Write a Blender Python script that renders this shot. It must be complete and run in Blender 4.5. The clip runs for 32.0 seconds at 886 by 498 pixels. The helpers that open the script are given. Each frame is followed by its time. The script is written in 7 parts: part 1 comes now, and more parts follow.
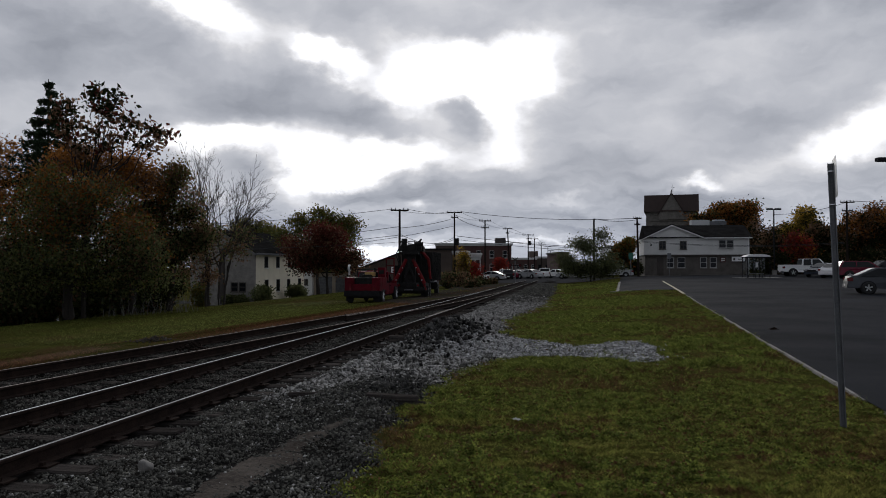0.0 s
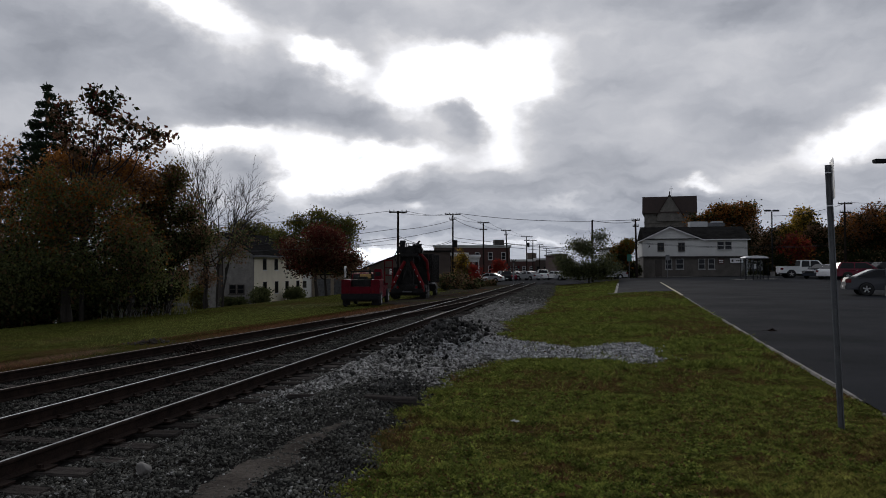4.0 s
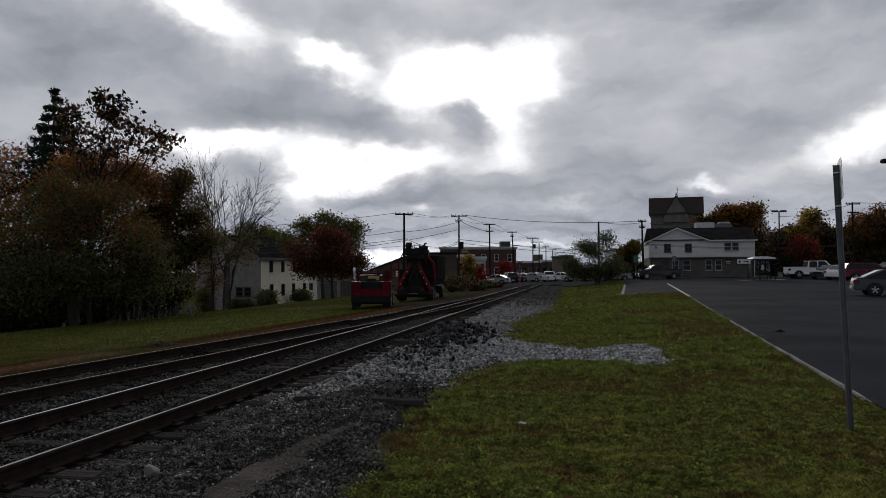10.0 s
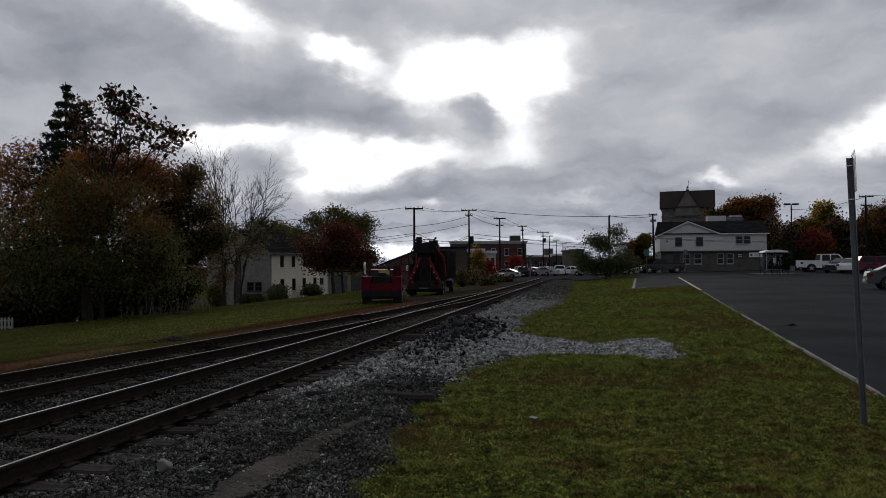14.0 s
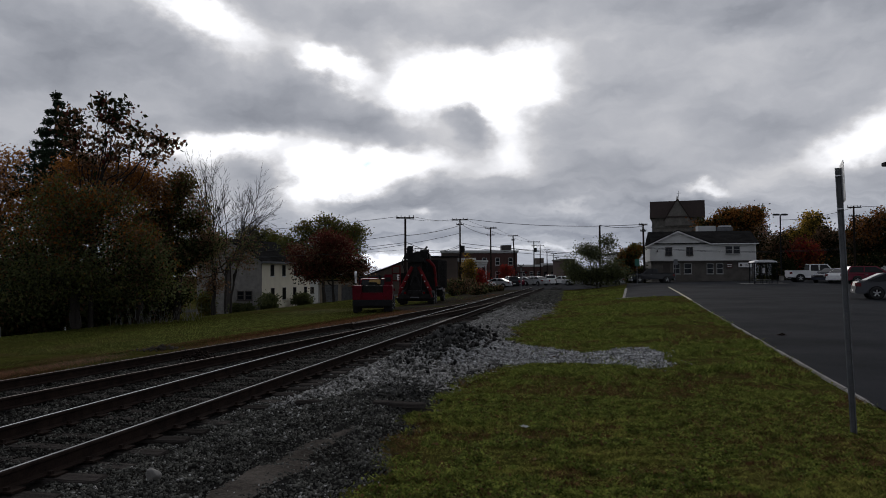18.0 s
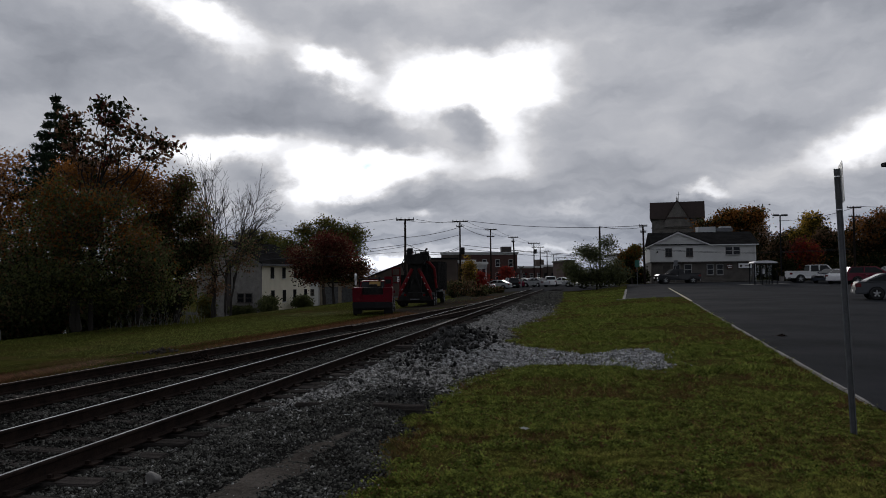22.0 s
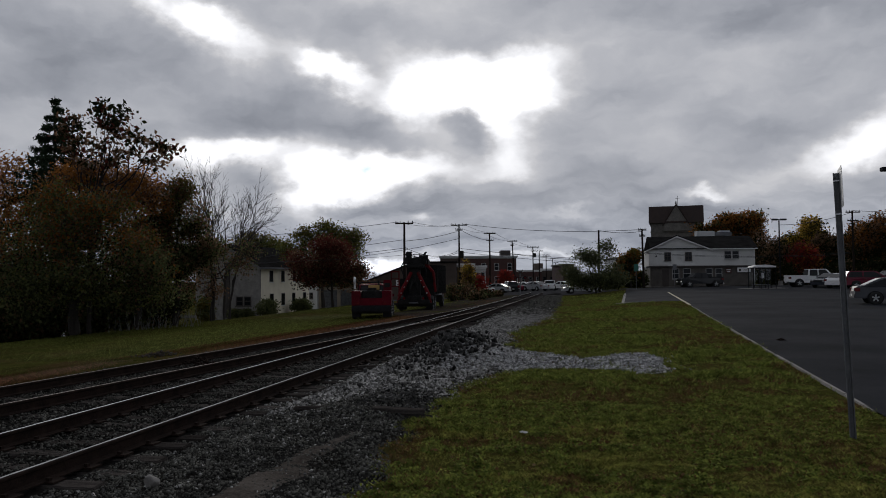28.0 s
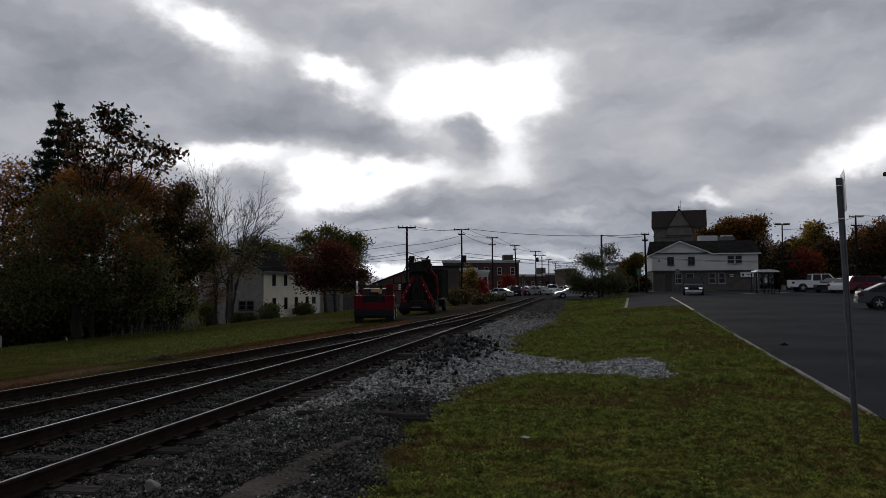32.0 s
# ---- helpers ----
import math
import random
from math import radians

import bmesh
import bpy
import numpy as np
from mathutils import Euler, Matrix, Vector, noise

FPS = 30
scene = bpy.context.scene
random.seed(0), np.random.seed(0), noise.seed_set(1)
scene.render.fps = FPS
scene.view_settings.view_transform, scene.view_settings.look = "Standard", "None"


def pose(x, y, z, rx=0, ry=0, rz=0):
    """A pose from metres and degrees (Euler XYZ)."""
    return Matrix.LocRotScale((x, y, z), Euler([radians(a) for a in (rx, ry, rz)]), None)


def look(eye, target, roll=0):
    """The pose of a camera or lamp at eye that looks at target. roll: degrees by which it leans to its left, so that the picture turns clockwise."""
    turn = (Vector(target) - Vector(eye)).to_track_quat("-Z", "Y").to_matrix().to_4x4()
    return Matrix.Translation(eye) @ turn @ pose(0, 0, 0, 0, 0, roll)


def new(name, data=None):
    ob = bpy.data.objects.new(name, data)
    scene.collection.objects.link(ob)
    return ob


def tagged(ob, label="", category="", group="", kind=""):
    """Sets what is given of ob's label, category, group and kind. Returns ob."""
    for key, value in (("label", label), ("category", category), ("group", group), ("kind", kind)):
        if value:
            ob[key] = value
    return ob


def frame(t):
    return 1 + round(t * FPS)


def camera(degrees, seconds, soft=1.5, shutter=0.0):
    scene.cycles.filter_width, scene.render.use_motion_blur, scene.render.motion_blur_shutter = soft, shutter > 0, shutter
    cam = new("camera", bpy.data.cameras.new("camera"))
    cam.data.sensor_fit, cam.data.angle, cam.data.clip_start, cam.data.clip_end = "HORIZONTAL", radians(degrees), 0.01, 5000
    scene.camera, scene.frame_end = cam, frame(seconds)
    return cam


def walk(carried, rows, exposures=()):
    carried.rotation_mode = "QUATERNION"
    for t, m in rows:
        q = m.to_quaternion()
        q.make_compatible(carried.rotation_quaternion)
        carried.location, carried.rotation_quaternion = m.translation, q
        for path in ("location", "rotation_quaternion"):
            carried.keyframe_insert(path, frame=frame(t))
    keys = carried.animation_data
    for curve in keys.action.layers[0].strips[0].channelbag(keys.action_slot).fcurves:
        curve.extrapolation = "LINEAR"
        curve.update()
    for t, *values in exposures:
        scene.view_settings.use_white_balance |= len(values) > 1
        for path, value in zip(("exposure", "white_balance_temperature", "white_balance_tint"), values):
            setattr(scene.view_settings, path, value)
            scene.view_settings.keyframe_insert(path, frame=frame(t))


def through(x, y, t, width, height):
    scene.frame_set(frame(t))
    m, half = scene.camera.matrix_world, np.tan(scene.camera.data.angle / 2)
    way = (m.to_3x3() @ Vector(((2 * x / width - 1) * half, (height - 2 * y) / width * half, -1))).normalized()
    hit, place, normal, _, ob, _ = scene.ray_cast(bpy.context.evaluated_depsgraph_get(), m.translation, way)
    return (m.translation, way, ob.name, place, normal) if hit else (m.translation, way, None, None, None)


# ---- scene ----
cam = camera(61.1, 32.0, soft=0.9)

# ---- camera ----
PATH = [
    (0, pose(0.003, -0.005, 1.949, 91.341, -0.015, 0.013)),
    (0.5, pose(0.006, -0.005, 1.951, 91.422, -0.004, -0.065)),
    (1, pose(0.008, -0.008, 1.949, 91.442, -0.100, 0.069)),
    (1.5, pose(-0.007, -0.007, 1.943, 92.006, -0.018, 0.342)),
    (2, pose(0.001, -0.000, 1.948, 91.184, -0.147, 0.431)),
    (2.5, pose(0.006, 0.001, 1.948, 91.434, -0.380, 0.319)),
    (3, pose(-0.001, -0.005, 1.950, 91.279, -0.189, 0.235)),
    (3.5, pose(0.007, -0.008, 1.949, 91.564, 0.012, -0.055)),
    (5.5, pose(0.003, -0.007, 1.948, 91.055, 0.113, -0.165)),
    (6, pose(0.006, -0.013, 1.953, 91.165, 0.087, -0.386)),
    (6.5, pose(0.008, -0.014, 1.951, 91.183, 0.186, -0.178)),
    (7, pose(0.005, -0.018, 1.951, 91.150, 0.303, -0.182)),
    (7.5, pose(0.004, -0.016, 1.949, 91.124, 0.303, -0.006)),
    (8, pose(0.005, -0.006, 1.950, 91.144, 0.324, -0.073)),
    (8.5, pose(0.001, -0.010, 1.947, 91.116, 0.277, -0.111)),
    (9, pose(0.002, -0.008, 1.950, 91.040, 0.235, -0.104)),
    (9.5, pose(-0.000, 0.001, 1.946, 91.157, 0.417, 0.291)),
    (10, pose(0.002, -0.002, 1.948, 91.628, 0.246, 0.371)),
    (10.5, pose(-0.005, -0.002, 1.949, 91.641, 0.215, 0.233)),
    (11, pose(-0.002, -0.005, 1.949, 91.882, 0.164, 0.211)),
    (11.5, pose(0.004, -0.002, 1.950, 91.753, 0.374, 0.195)),
    (12, pose(-0.000, -0.010, 1.955, 91.302, 0.623, 0.317)),
    (12.5, pose(-0.003, -0.000, 1.949, 91.577, 0.417, 0.302)),
    (13, pose(-0.001, -0.002, 1.952, 91.705, 0.407, 0.391)),
    (13.5, pose(-0.007, -0.006, 1.947, 91.424, 0.327, 0.599)),
    (14, pose(-0.002, 0.001, 1.954, 91.198, 0.397, 1.144)),
    (14.5, pose(0.002, 0.002, 1.949, 91.357, 0.305, 0.833)),
    (16.5, pose(0.001, 0.011, 1.950, 92.137, 0.732, 0.825)),
    (17, pose(-0.004, 0.002, 1.945, 92.013, 0.566, 0.614)),
    (17.5, pose(-0.006, 0.001, 1.946, 91.904, 0.197, 0.279)),
    (18, pose(-0.009, 0.002, 1.942, 91.912, 0.282, 0.450)),
    (18.5, pose(-0.004, 0.008, 1.943, 91.887, 0.280, 0.596)),
    (19, pose(-0.002, 0.010, 1.945, 92.109, 0.213, 0.642)),
    (19.5, pose(-0.003, 0.007, 1.950, 92.025, 0.370, 0.522)),
    (20, pose(-0.007, 0.004, 1.941, 92.030, 0.368, 0.593)),
    (20.5, pose(-0.001, 0.002, 1.945, 91.952, 0.347, 0.505)),
    (21, pose(0.002, 0.000, 1.946, 91.969, 0.553, 0.420)),
    (21.5, pose(-0.004, 0.003, 1.944, 92.049, 0.512, 0.455)),
    (22, pose(0.001, 0.001, 1.947, 92.046, 0.475, 0.461)),
    (22.5, pose(-0.002, -0.000, 1.945, 92.232, 0.463, 0.263)),
    (23, pose(-0.002, 0.002, 1.946, 92.216, 0.516, 0.313)),
    (23.5, pose(0.003, 0.007, 1.949, 92.242, 0.448, 0.161)),
    (24, pose(-0.008, 0.003, 1.948, 92.433, 0.482, 0.201)),
    (24.5, pose(0.003, 0.007, 1.942, 92.436, 0.437, 0.204)),
    (25, pose(0.001, 0.002, 1.942, 92.634, 0.501, 0.392)),
    (25.5, pose(-0.008, 0.003, 1.941, 92.593, 0.305, 0.320)),
    (27.5, pose(-0.000, 0.010, 1.942, 92.437, 0.441, 0.592)),
    (28, pose(-0.005, -0.001, 1.946, 92.321, 0.369, 0.383)),
    (28.5, pose(0.001, -0.002, 1.944, 92.176, 0.441, 0.717)),
    (29, pose(-0.001, 0.001, 1.949, 92.306, 0.457, 0.516)),
    (29.5, pose(-0.000, 0.002, 1.948, 92.374, 0.454, 0.538)),
    (30, pose(0.003, 0.009, 1.943, 92.696, 0.408, 0.322)),
    (30.5, pose(0.007, 0.005, 1.943, 92.694, 0.365, 0.278)),
    (31, pose(0.001, 0.014, 1.940, 92.618, 0.274, 0.534)),
    (31.5, pose(0.003, 0.010, 1.947, 92.730, 0.339, 0.528)),
    (32, pose(0.006, 0.011, 1.947, 92.655, 0.302, 0.586)),
]
walk(cam, PATH, exposures=((0, 0.20), (6, 0.10), (12, 0.03), (20, -0.02), (32, -0.08)))

# ---- light: a broken overcast with a low hidden sun ahead ----
world = bpy.data.worlds.new("sky")
scene.world = world
world.use_nodes = True
wn, wl = world.node_tree.nodes, world.node_tree.links
wn.clear()


def wnode(kind, **kw):
    n = wn.new(kind)
    for k, v in kw.items():
        n.inputs[k].default_value = v
    return n


def wmath(op, a, b=None, clamp=False):
    n = wn.new("ShaderNodeMath")
    n.operation, n.use_clamp = op, clamp
    for i, s in enumerate((a, b)):
        if s is None:
            continue
        if isinstance(s, (int, float)):
            n.inputs[i].default_value = s
        else:
            wl.new(s, n.inputs[i])
    return n.outputs[0]


def wvec(op, a, b):
    n = wn.new("ShaderNodeVectorMath")
    n.operation = op
    for i, s in enumerate((a, b)):
        if isinstance(s, tuple):
            n.inputs[i].default_value = s
        else:
            wl.new(s, n.inputs[i])
    return n


def cloud_noise(vec, scale, detail, rough):
    n = wnode("ShaderNodeTexNoise", Scale=scale, Detail=detail, Roughness=rough)
    wl.new(vec, n.inputs["Vector"])
    return n


sky_dir = wn.new("ShaderNodeTexCoord").outputs["Generated"]
# ragged edges: the direction is shifted by noise at two sizes
big = cloud_noise(wvec("MULTIPLY", sky_dir, (1, 1, 1.9)).outputs[0], 6.5, 4, 0.5)
shift = wvec("SUBTRACT", big.outputs["Color"], (0.5, 0.5, 0.5)).outputs[0]
ragged = wvec("ADD", sky_dir, wvec("MULTIPLY", shift, (0.085, 0.0, 0.060)).outputs[0]).outputs[0]
curl = cloud_noise(wvec("MULTIPLY", sky_dir, (1, 1, 1.5)).outputs[0], 22.0, 5, 0.55)
curl_shift = wvec("SUBTRACT", curl.outputs["Color"], (0.5, 0.5, 0.5)).outputs[0]
ragged = wvec("ADD", ragged, wvec("MULTIPLY", curl_shift, (0.050, 0.0, 0.040)).outputs[0]).outputs[0]


def gap(b, e, w, h, power, lean=0.0):
    """A thin or thick place in the cloud: bearing and elevation slopes, half width, half height, strength, fall to the right."""
    d = Vector((b, 1, e)).normalized()
    off = wvec("SUBTRACT", ragged, tuple(d)).outputs[0]
    across = wvec("DOT_PRODUCT", off, (1 / w, 0, 0)).outputs["Value"]
    up = wvec("DOT_PRODUCT", off, (lean / h, 0, 1 / h)).outputs["Value"]
    deep = wvec("DOT_PRODUCT", off, (0, 2.5, 0)).outputs["Value"]
    r2 = wmath("ADD", wmath("ADD", wmath("MULTIPLY", across, across), wmath("MULTIPLY", up, up)), wmath("MULTIPLY", deep, deep))
    return wmath("MULTIPLY", wmath("POWER", 2.718, wmath("MULTIPLY", r2, -1.0)), power)


GAPS = [
    (-0.169, 0.148, 0.173, 0.032, 0.26, 0),
    (0.050, 0.230, 0.128, 0.083, 0.12, 0),
    (0.023, 0.256, 0.077, 0.044, 1.22, 0),
    (0.072, 0.222, 0.040, 0.040, 0.73, 0),
    (-0.044, 0.237, 0.046, 0.041, 0.55, 0.2),
    (0.121, 0.271, 0.050, 0.037, 0.37, 0),
    (-0.165, 0.286, 0.046, 0.020, 0.98, 0.35),
    (-0.330, 0.343, 0.053, 0.026, 1.1, 0.45),
    (-0.342, 0.166, 0.046, 0.013, 0.55, 0),
    (-0.267, 0.175, 0.059, 0.017, 0.79, -0.1),
    (-0.180, 0.120, 0.053, 0.028, 0.98, 0),
    (-0.086, 0.143, 0.088, 0.020, 0.76, 0),
    (0.087, 0.153, 0.050, 0.021, 0.37, 0),
    (0.471, 0.148, 0.105, 0.021, 0.51, -0.32),
    (0.569, 0.188, 0.059, 0.034, 0.49, -0.4),
    (0.343, 0.105, 0.038, 0.009, 0.61, 0),
    (-0.084, 0.025, 0.053, 0.009, 0.92, 0),
    (-0.031, 0.083, 0.021, 0.008, 0.61, 0),
    (0.110, 0.031, 0.113, 0.004, 0.4, 0),
    (0.163, 0.085, 0.053, 0.005, 0.3, 0),
]
BANKS = [
    (-0.087, 0.275, 0.032, 0.020, -0.3, 0.2),
    (0.479, 0.056, 0.166, 0.026, -0.2, 0),
    (0.160, 0.060, 0.330, 0.022, -0.28, 0),
    (0.560, 0.330, 0.160, 0.080, -0.14, 0),
    (0.036, 0.202, 0.024, 0.018, -0.75, 0),
    (-0.245, 0.124, 0.038, 0.020, -0.6, 0.1),
    (-0.108, 0.102, 0.064, 0.013, -0.3, 0),
    (-0.267, 0.226, 0.173, 0.036, -0.14, 0.12),
    (-0.011, 0.327, 0.113, 0.023, -0.22, 0),
    (0.276, 0.188, 0.158, 0.056, -0.07, 0),
    (0.125, 0.098, 0.196, 0.020, -0.2, 0),
    (0.012, 0.055, 0.316, 0.020, -0.12, 0),
    (0.388, 0.124, 0.090, 0.018, -0.16, -0.3),
    (-0.545, 0.305, 0.120, 0.068, -0.06, 0),
    (-0.116, 0.196, 0.083, 0.021, -0.22, 0.15),
]
total = None
for g in GAPS + BANKS:
    s = gap(*g)
    total = s if total is None else wmath("ADD", total, s)
fine = cloud_noise(wvec("MULTIPLY", ragged, (1, 1, 2.4)).outputs[0], 5.0, 6, 0.5).outputs[0]
puff = wnode("ShaderNodeTexVoronoi", Scale=13.0, Detail=3.0, Roughness=0.5)
puff.feature = "SMOOTH_F1"
puff.normalize = True
wl.new(wvec("MULTIPLY", ragged, (1, 1, 1.6)).outputs[0], puff.inputs["Vector"])
wisp = wmath("SUBTRACT", 0.86, wmath("MULTIPLY", puff.outputs["Distance"], 1.25))
rough_edge = wmath("ADD", wmath("MULTIPLY", wmath("SUBTRACT", fine, 0.5), 0.9), wmath("MULTIPLY", wmath("SUBTRACT", wisp, 0.5), 0.45))
torn = wn.new("ShaderNodeMapRange")
torn.interpolation_type = "SMOOTHSTEP"
torn.inputs[1].default_value, torn.inputs[2].default_value = 0.10, 0.90
wl.new(wmath("ADD", total, rough_edge), torn.inputs[0])
streak = cloud_noise(wvec("MULTIPLY", ragged, (1, 1, 8.0)).outputs[0], 8.0, 5, 0.55).outputs[0]
low = wn.new("ShaderNodeMapRange")
low.inputs[1].default_value, low.inputs[2].default_value, low.inputs[3].default_value, low.inputs[4].default_value = 0.03, 0.15, 0.62, 0.0
height = wn.new("ShaderNodeSeparateXYZ")
wl.new(sky_dir, height.inputs[0])
wl.new(height.outputs[2], low.inputs[0])
soft = wmath("ADD", wmath("MULTIPLY", wmath("SUBTRACT", fine, 0.5), 0.62), wmath("MULTIPLY", wmath("SUBTRACT", wisp, 0.5), 0.15))
soft = wmath("ADD", soft, wmath("MULTIPLY", wmath("SUBTRACT", streak, 0.5), low.outputs[0]))
bright = wmath("ADD", wmath("MULTIPLY", torn.outputs[0], 0.47), wmath("MULTIPLY", total, 0.36))
value = wmath("MAXIMUM", wmath("ADD", wmath("ADD", bright, soft), 0.445), 0.24)
# away from the hidden sun the unseen sky is dimmed, to darken camera-facing sides
away = wn.new("ShaderNodeMapRange")
away.interpolation_type = "SMOOTHSTEP"
away.inputs[1].default_value, away.inputs[2].default_value, away.inputs[3].default_value, away.inputs[4].default_value = -0.1, 0.8, 0.64, 1.0
wl.new(wvec("DOT_PRODUCT", sky_dir, (0.03, 0.964, 0.264)).outputs["Value"], away.inputs[0])
value = wmath("MULTIPLY", value, away.outputs[0])
tone = wn.new("ShaderNodeValToRGB")
wl.new(wmath("MULTIPLY", value, 0.5), tone.inputs[0])
for e, (p, c) in zip([tone.color_ramp.elements[0], tone.color_ramp.elements[1], tone.color_ramp.elements.new(0.17), tone.color_ramp.elements.new(0.3)],
                     [(0.0, (0.88, 0.97, 1.20, 1)), (0.55, (1.0, 0.995, 0.985, 1)), (0.17, (0.938, 0.985, 1.115, 1)), (0.3, (0.985, 0.99, 1.04, 1))]):
    e.position, e.color = p, c
cloud = wvec("SCALE", tone.outputs[0], (0, 0, 0))
wl.new(value, cloud.inputs["Scale"])
haze = wn.new("ShaderNodeMapRange")
haze.interpolation_type = "SMOOTHSTEP"
haze.inputs[1].default_value, haze.inputs[2].default_value, haze.inputs[3].default_value, haze.inputs[4].default_value = 0.02, 0.13, 1.0, 0.0
wl.new(height.outputs[2], haze.inputs[0])
cool = wn.new("ShaderNodeMixRGB")
cool.inputs[1].default_value, cool.inputs[2].default_value = (1.0, 1.0, 1.0, 1), (0.965, 0.99, 1.03, 1)
wl.new(haze.outputs[0], cool.inputs[0])
cloud = wvec("MULTIPLY", cloud.outputs[0], cool.outputs[0])
blue = wn.new("ShaderNodeTexSky")
blue.sky_type, blue.sun_disc = "NISHITA", False
blue.sun_elevation, blue.sun_rotation = radians(15.3), radians(2.0)
blue_bg = wnode("ShaderNodeBackground", Strength=0.06)
cloud_bg = wnode("ShaderNodeBackground", Strength=1.0)
blue_tint = wvec("MULTIPLY", blue.outputs[0], (0.35, 0.55, 1.0))
wl.new(blue_tint.outputs[0], blue_bg.inputs[0])
wl.new(cloud.outputs[0], cloud_bg.inputs[0])
# the one small hole that shows blue
hole = wmath("MULTIPLY", gap(-0.117, 0.145, 0.013, 0.006, 0.75), 1.0, True)
sky_mix, sky_out = wn.new("ShaderNodeMixShader"), wn.new("ShaderNodeOutputWorld")
wl.new(hole, sky_mix.inputs[0])
wl.new(cloud_bg.outputs[0], sky_mix.inputs[1])
wl.new(blue_bg.outputs[0], sky_mix.inputs[2])
wl.new(sky_mix.outputs[0], sky_out.inputs[0])

sun = new("sun", bpy.data.lights.new("sun", "SUN"))
sun.data.energy, sun.data.angle, sun.data.color = 0.6, radians(20), (1.0, 0.95, 0.88)
sun.matrix_world = look((3.2, 90, 24.6), (0, 0, 0))


# ---- materials ----
def material(name, dark, light, scale=6.0, rough=0.8, bump=0.3, fine=60.0, metal=0.0, vary=0.0, island=0.0, spec=0.5, stain=None, squash=(1, 1, 1)):
    """Two colours mixed by a broad and a fine noise, with relief; vary / island: change of brightness by object or by loose piece."""
    m = bpy.data.materials.new(name)
    m.use_nodes = True
    n, l = m.node_tree.nodes, m.node_tree.links
    p = n["Principled BSDF"]
    at = n.new("ShaderNodeTexCoord").outputs["Object"]
    if squash != (1, 1, 1):
        mp = n.new("ShaderNodeMapping")
        mp.inputs["Scale"].default_value = squash
        l.new(at, mp.inputs["Vector"])
        at = mp.outputs[0]

    def grain(s, detail):
        t = n.new("ShaderNodeTexNoise")
        t.inputs["Scale"].default_value, t.inputs["Detail"].default_value = s, detail
        t.inputs["Roughness"].default_value = 0.62
        l.new(at, t.inputs["Vector"])
        return t.outputs[0]

    broad, small = grain(scale, 5), grain(fine, 3)
    mixer = n.new("ShaderNodeMath")
    mixer.operation = "MULTIPLY_ADD"
    l.new(small, mixer.inputs[0])
    mixer.inputs[1].default_value = 0.6
    l.new(broad, mixer.inputs[2])
    ramp = n.new("ShaderNodeValToRGB")
    ramp.color_ramp.elements[0].position, ramp.color_ramp.elements[1].position = 0.56, 1.04
    ramp.color_ramp.elements[0].color, ramp.color_ramp.elements[1].color = (*dark, 1), (*light, 1)
    l.new(mixer.outputs[0], ramp.inputs[0])
    col = ramp.outputs[0]
    if stain:
        colour, size, low, high = stain
        st = n.new("ShaderNodeMapRange")
        st.inputs[1].default_value, st.inputs[2].default_value = low, high
        l.new(grain(size, 4), st.inputs[0])
        mx = n.new("ShaderNodeMixRGB")
        mx.inputs[2].default_value = (*colour, 1)
        l.new(st.outputs[0], mx.inputs[0])
        l.new(col, mx.inputs[1])
        col = mx.outputs[0]
    for amount, kind, out in ((vary, "ShaderNodeObjectInfo", "Random"), (island, "ShaderNodeNewGeometry", "Random Per Island")):
        if amount:
            hs = n.new("ShaderNodeHueSaturation")
            mr = n.new("ShaderNodeMapRange")
            mr.inputs[3].default_value, mr.inputs[4].default_value = 1 - amount, 1 + amount
            l.new(n.new(kind).outputs[out], mr.inputs[0])
            l.new(mr.outputs[0], hs.inputs["Value"])
            l.new(col, hs.inputs["Color"])
            col = hs.outputs[0]
    l.new(col, p.inputs["Base Color"])
    p.inputs["Roughness"].default_value, p.inputs["Metallic"].default_value = rough, metal
    p.inputs["Specular IOR Level"].default_value = spec
    if bump:
        b = n.new("ShaderNodeBump")
        b.inputs["Strength"].default_value, b.inputs["Distance"].default_value = bump, 0.03
        l.new(mixer.outputs[0], b.inputs["Height"])
        l.new(b.outputs[0], p.inputs["Normal"])
    return m


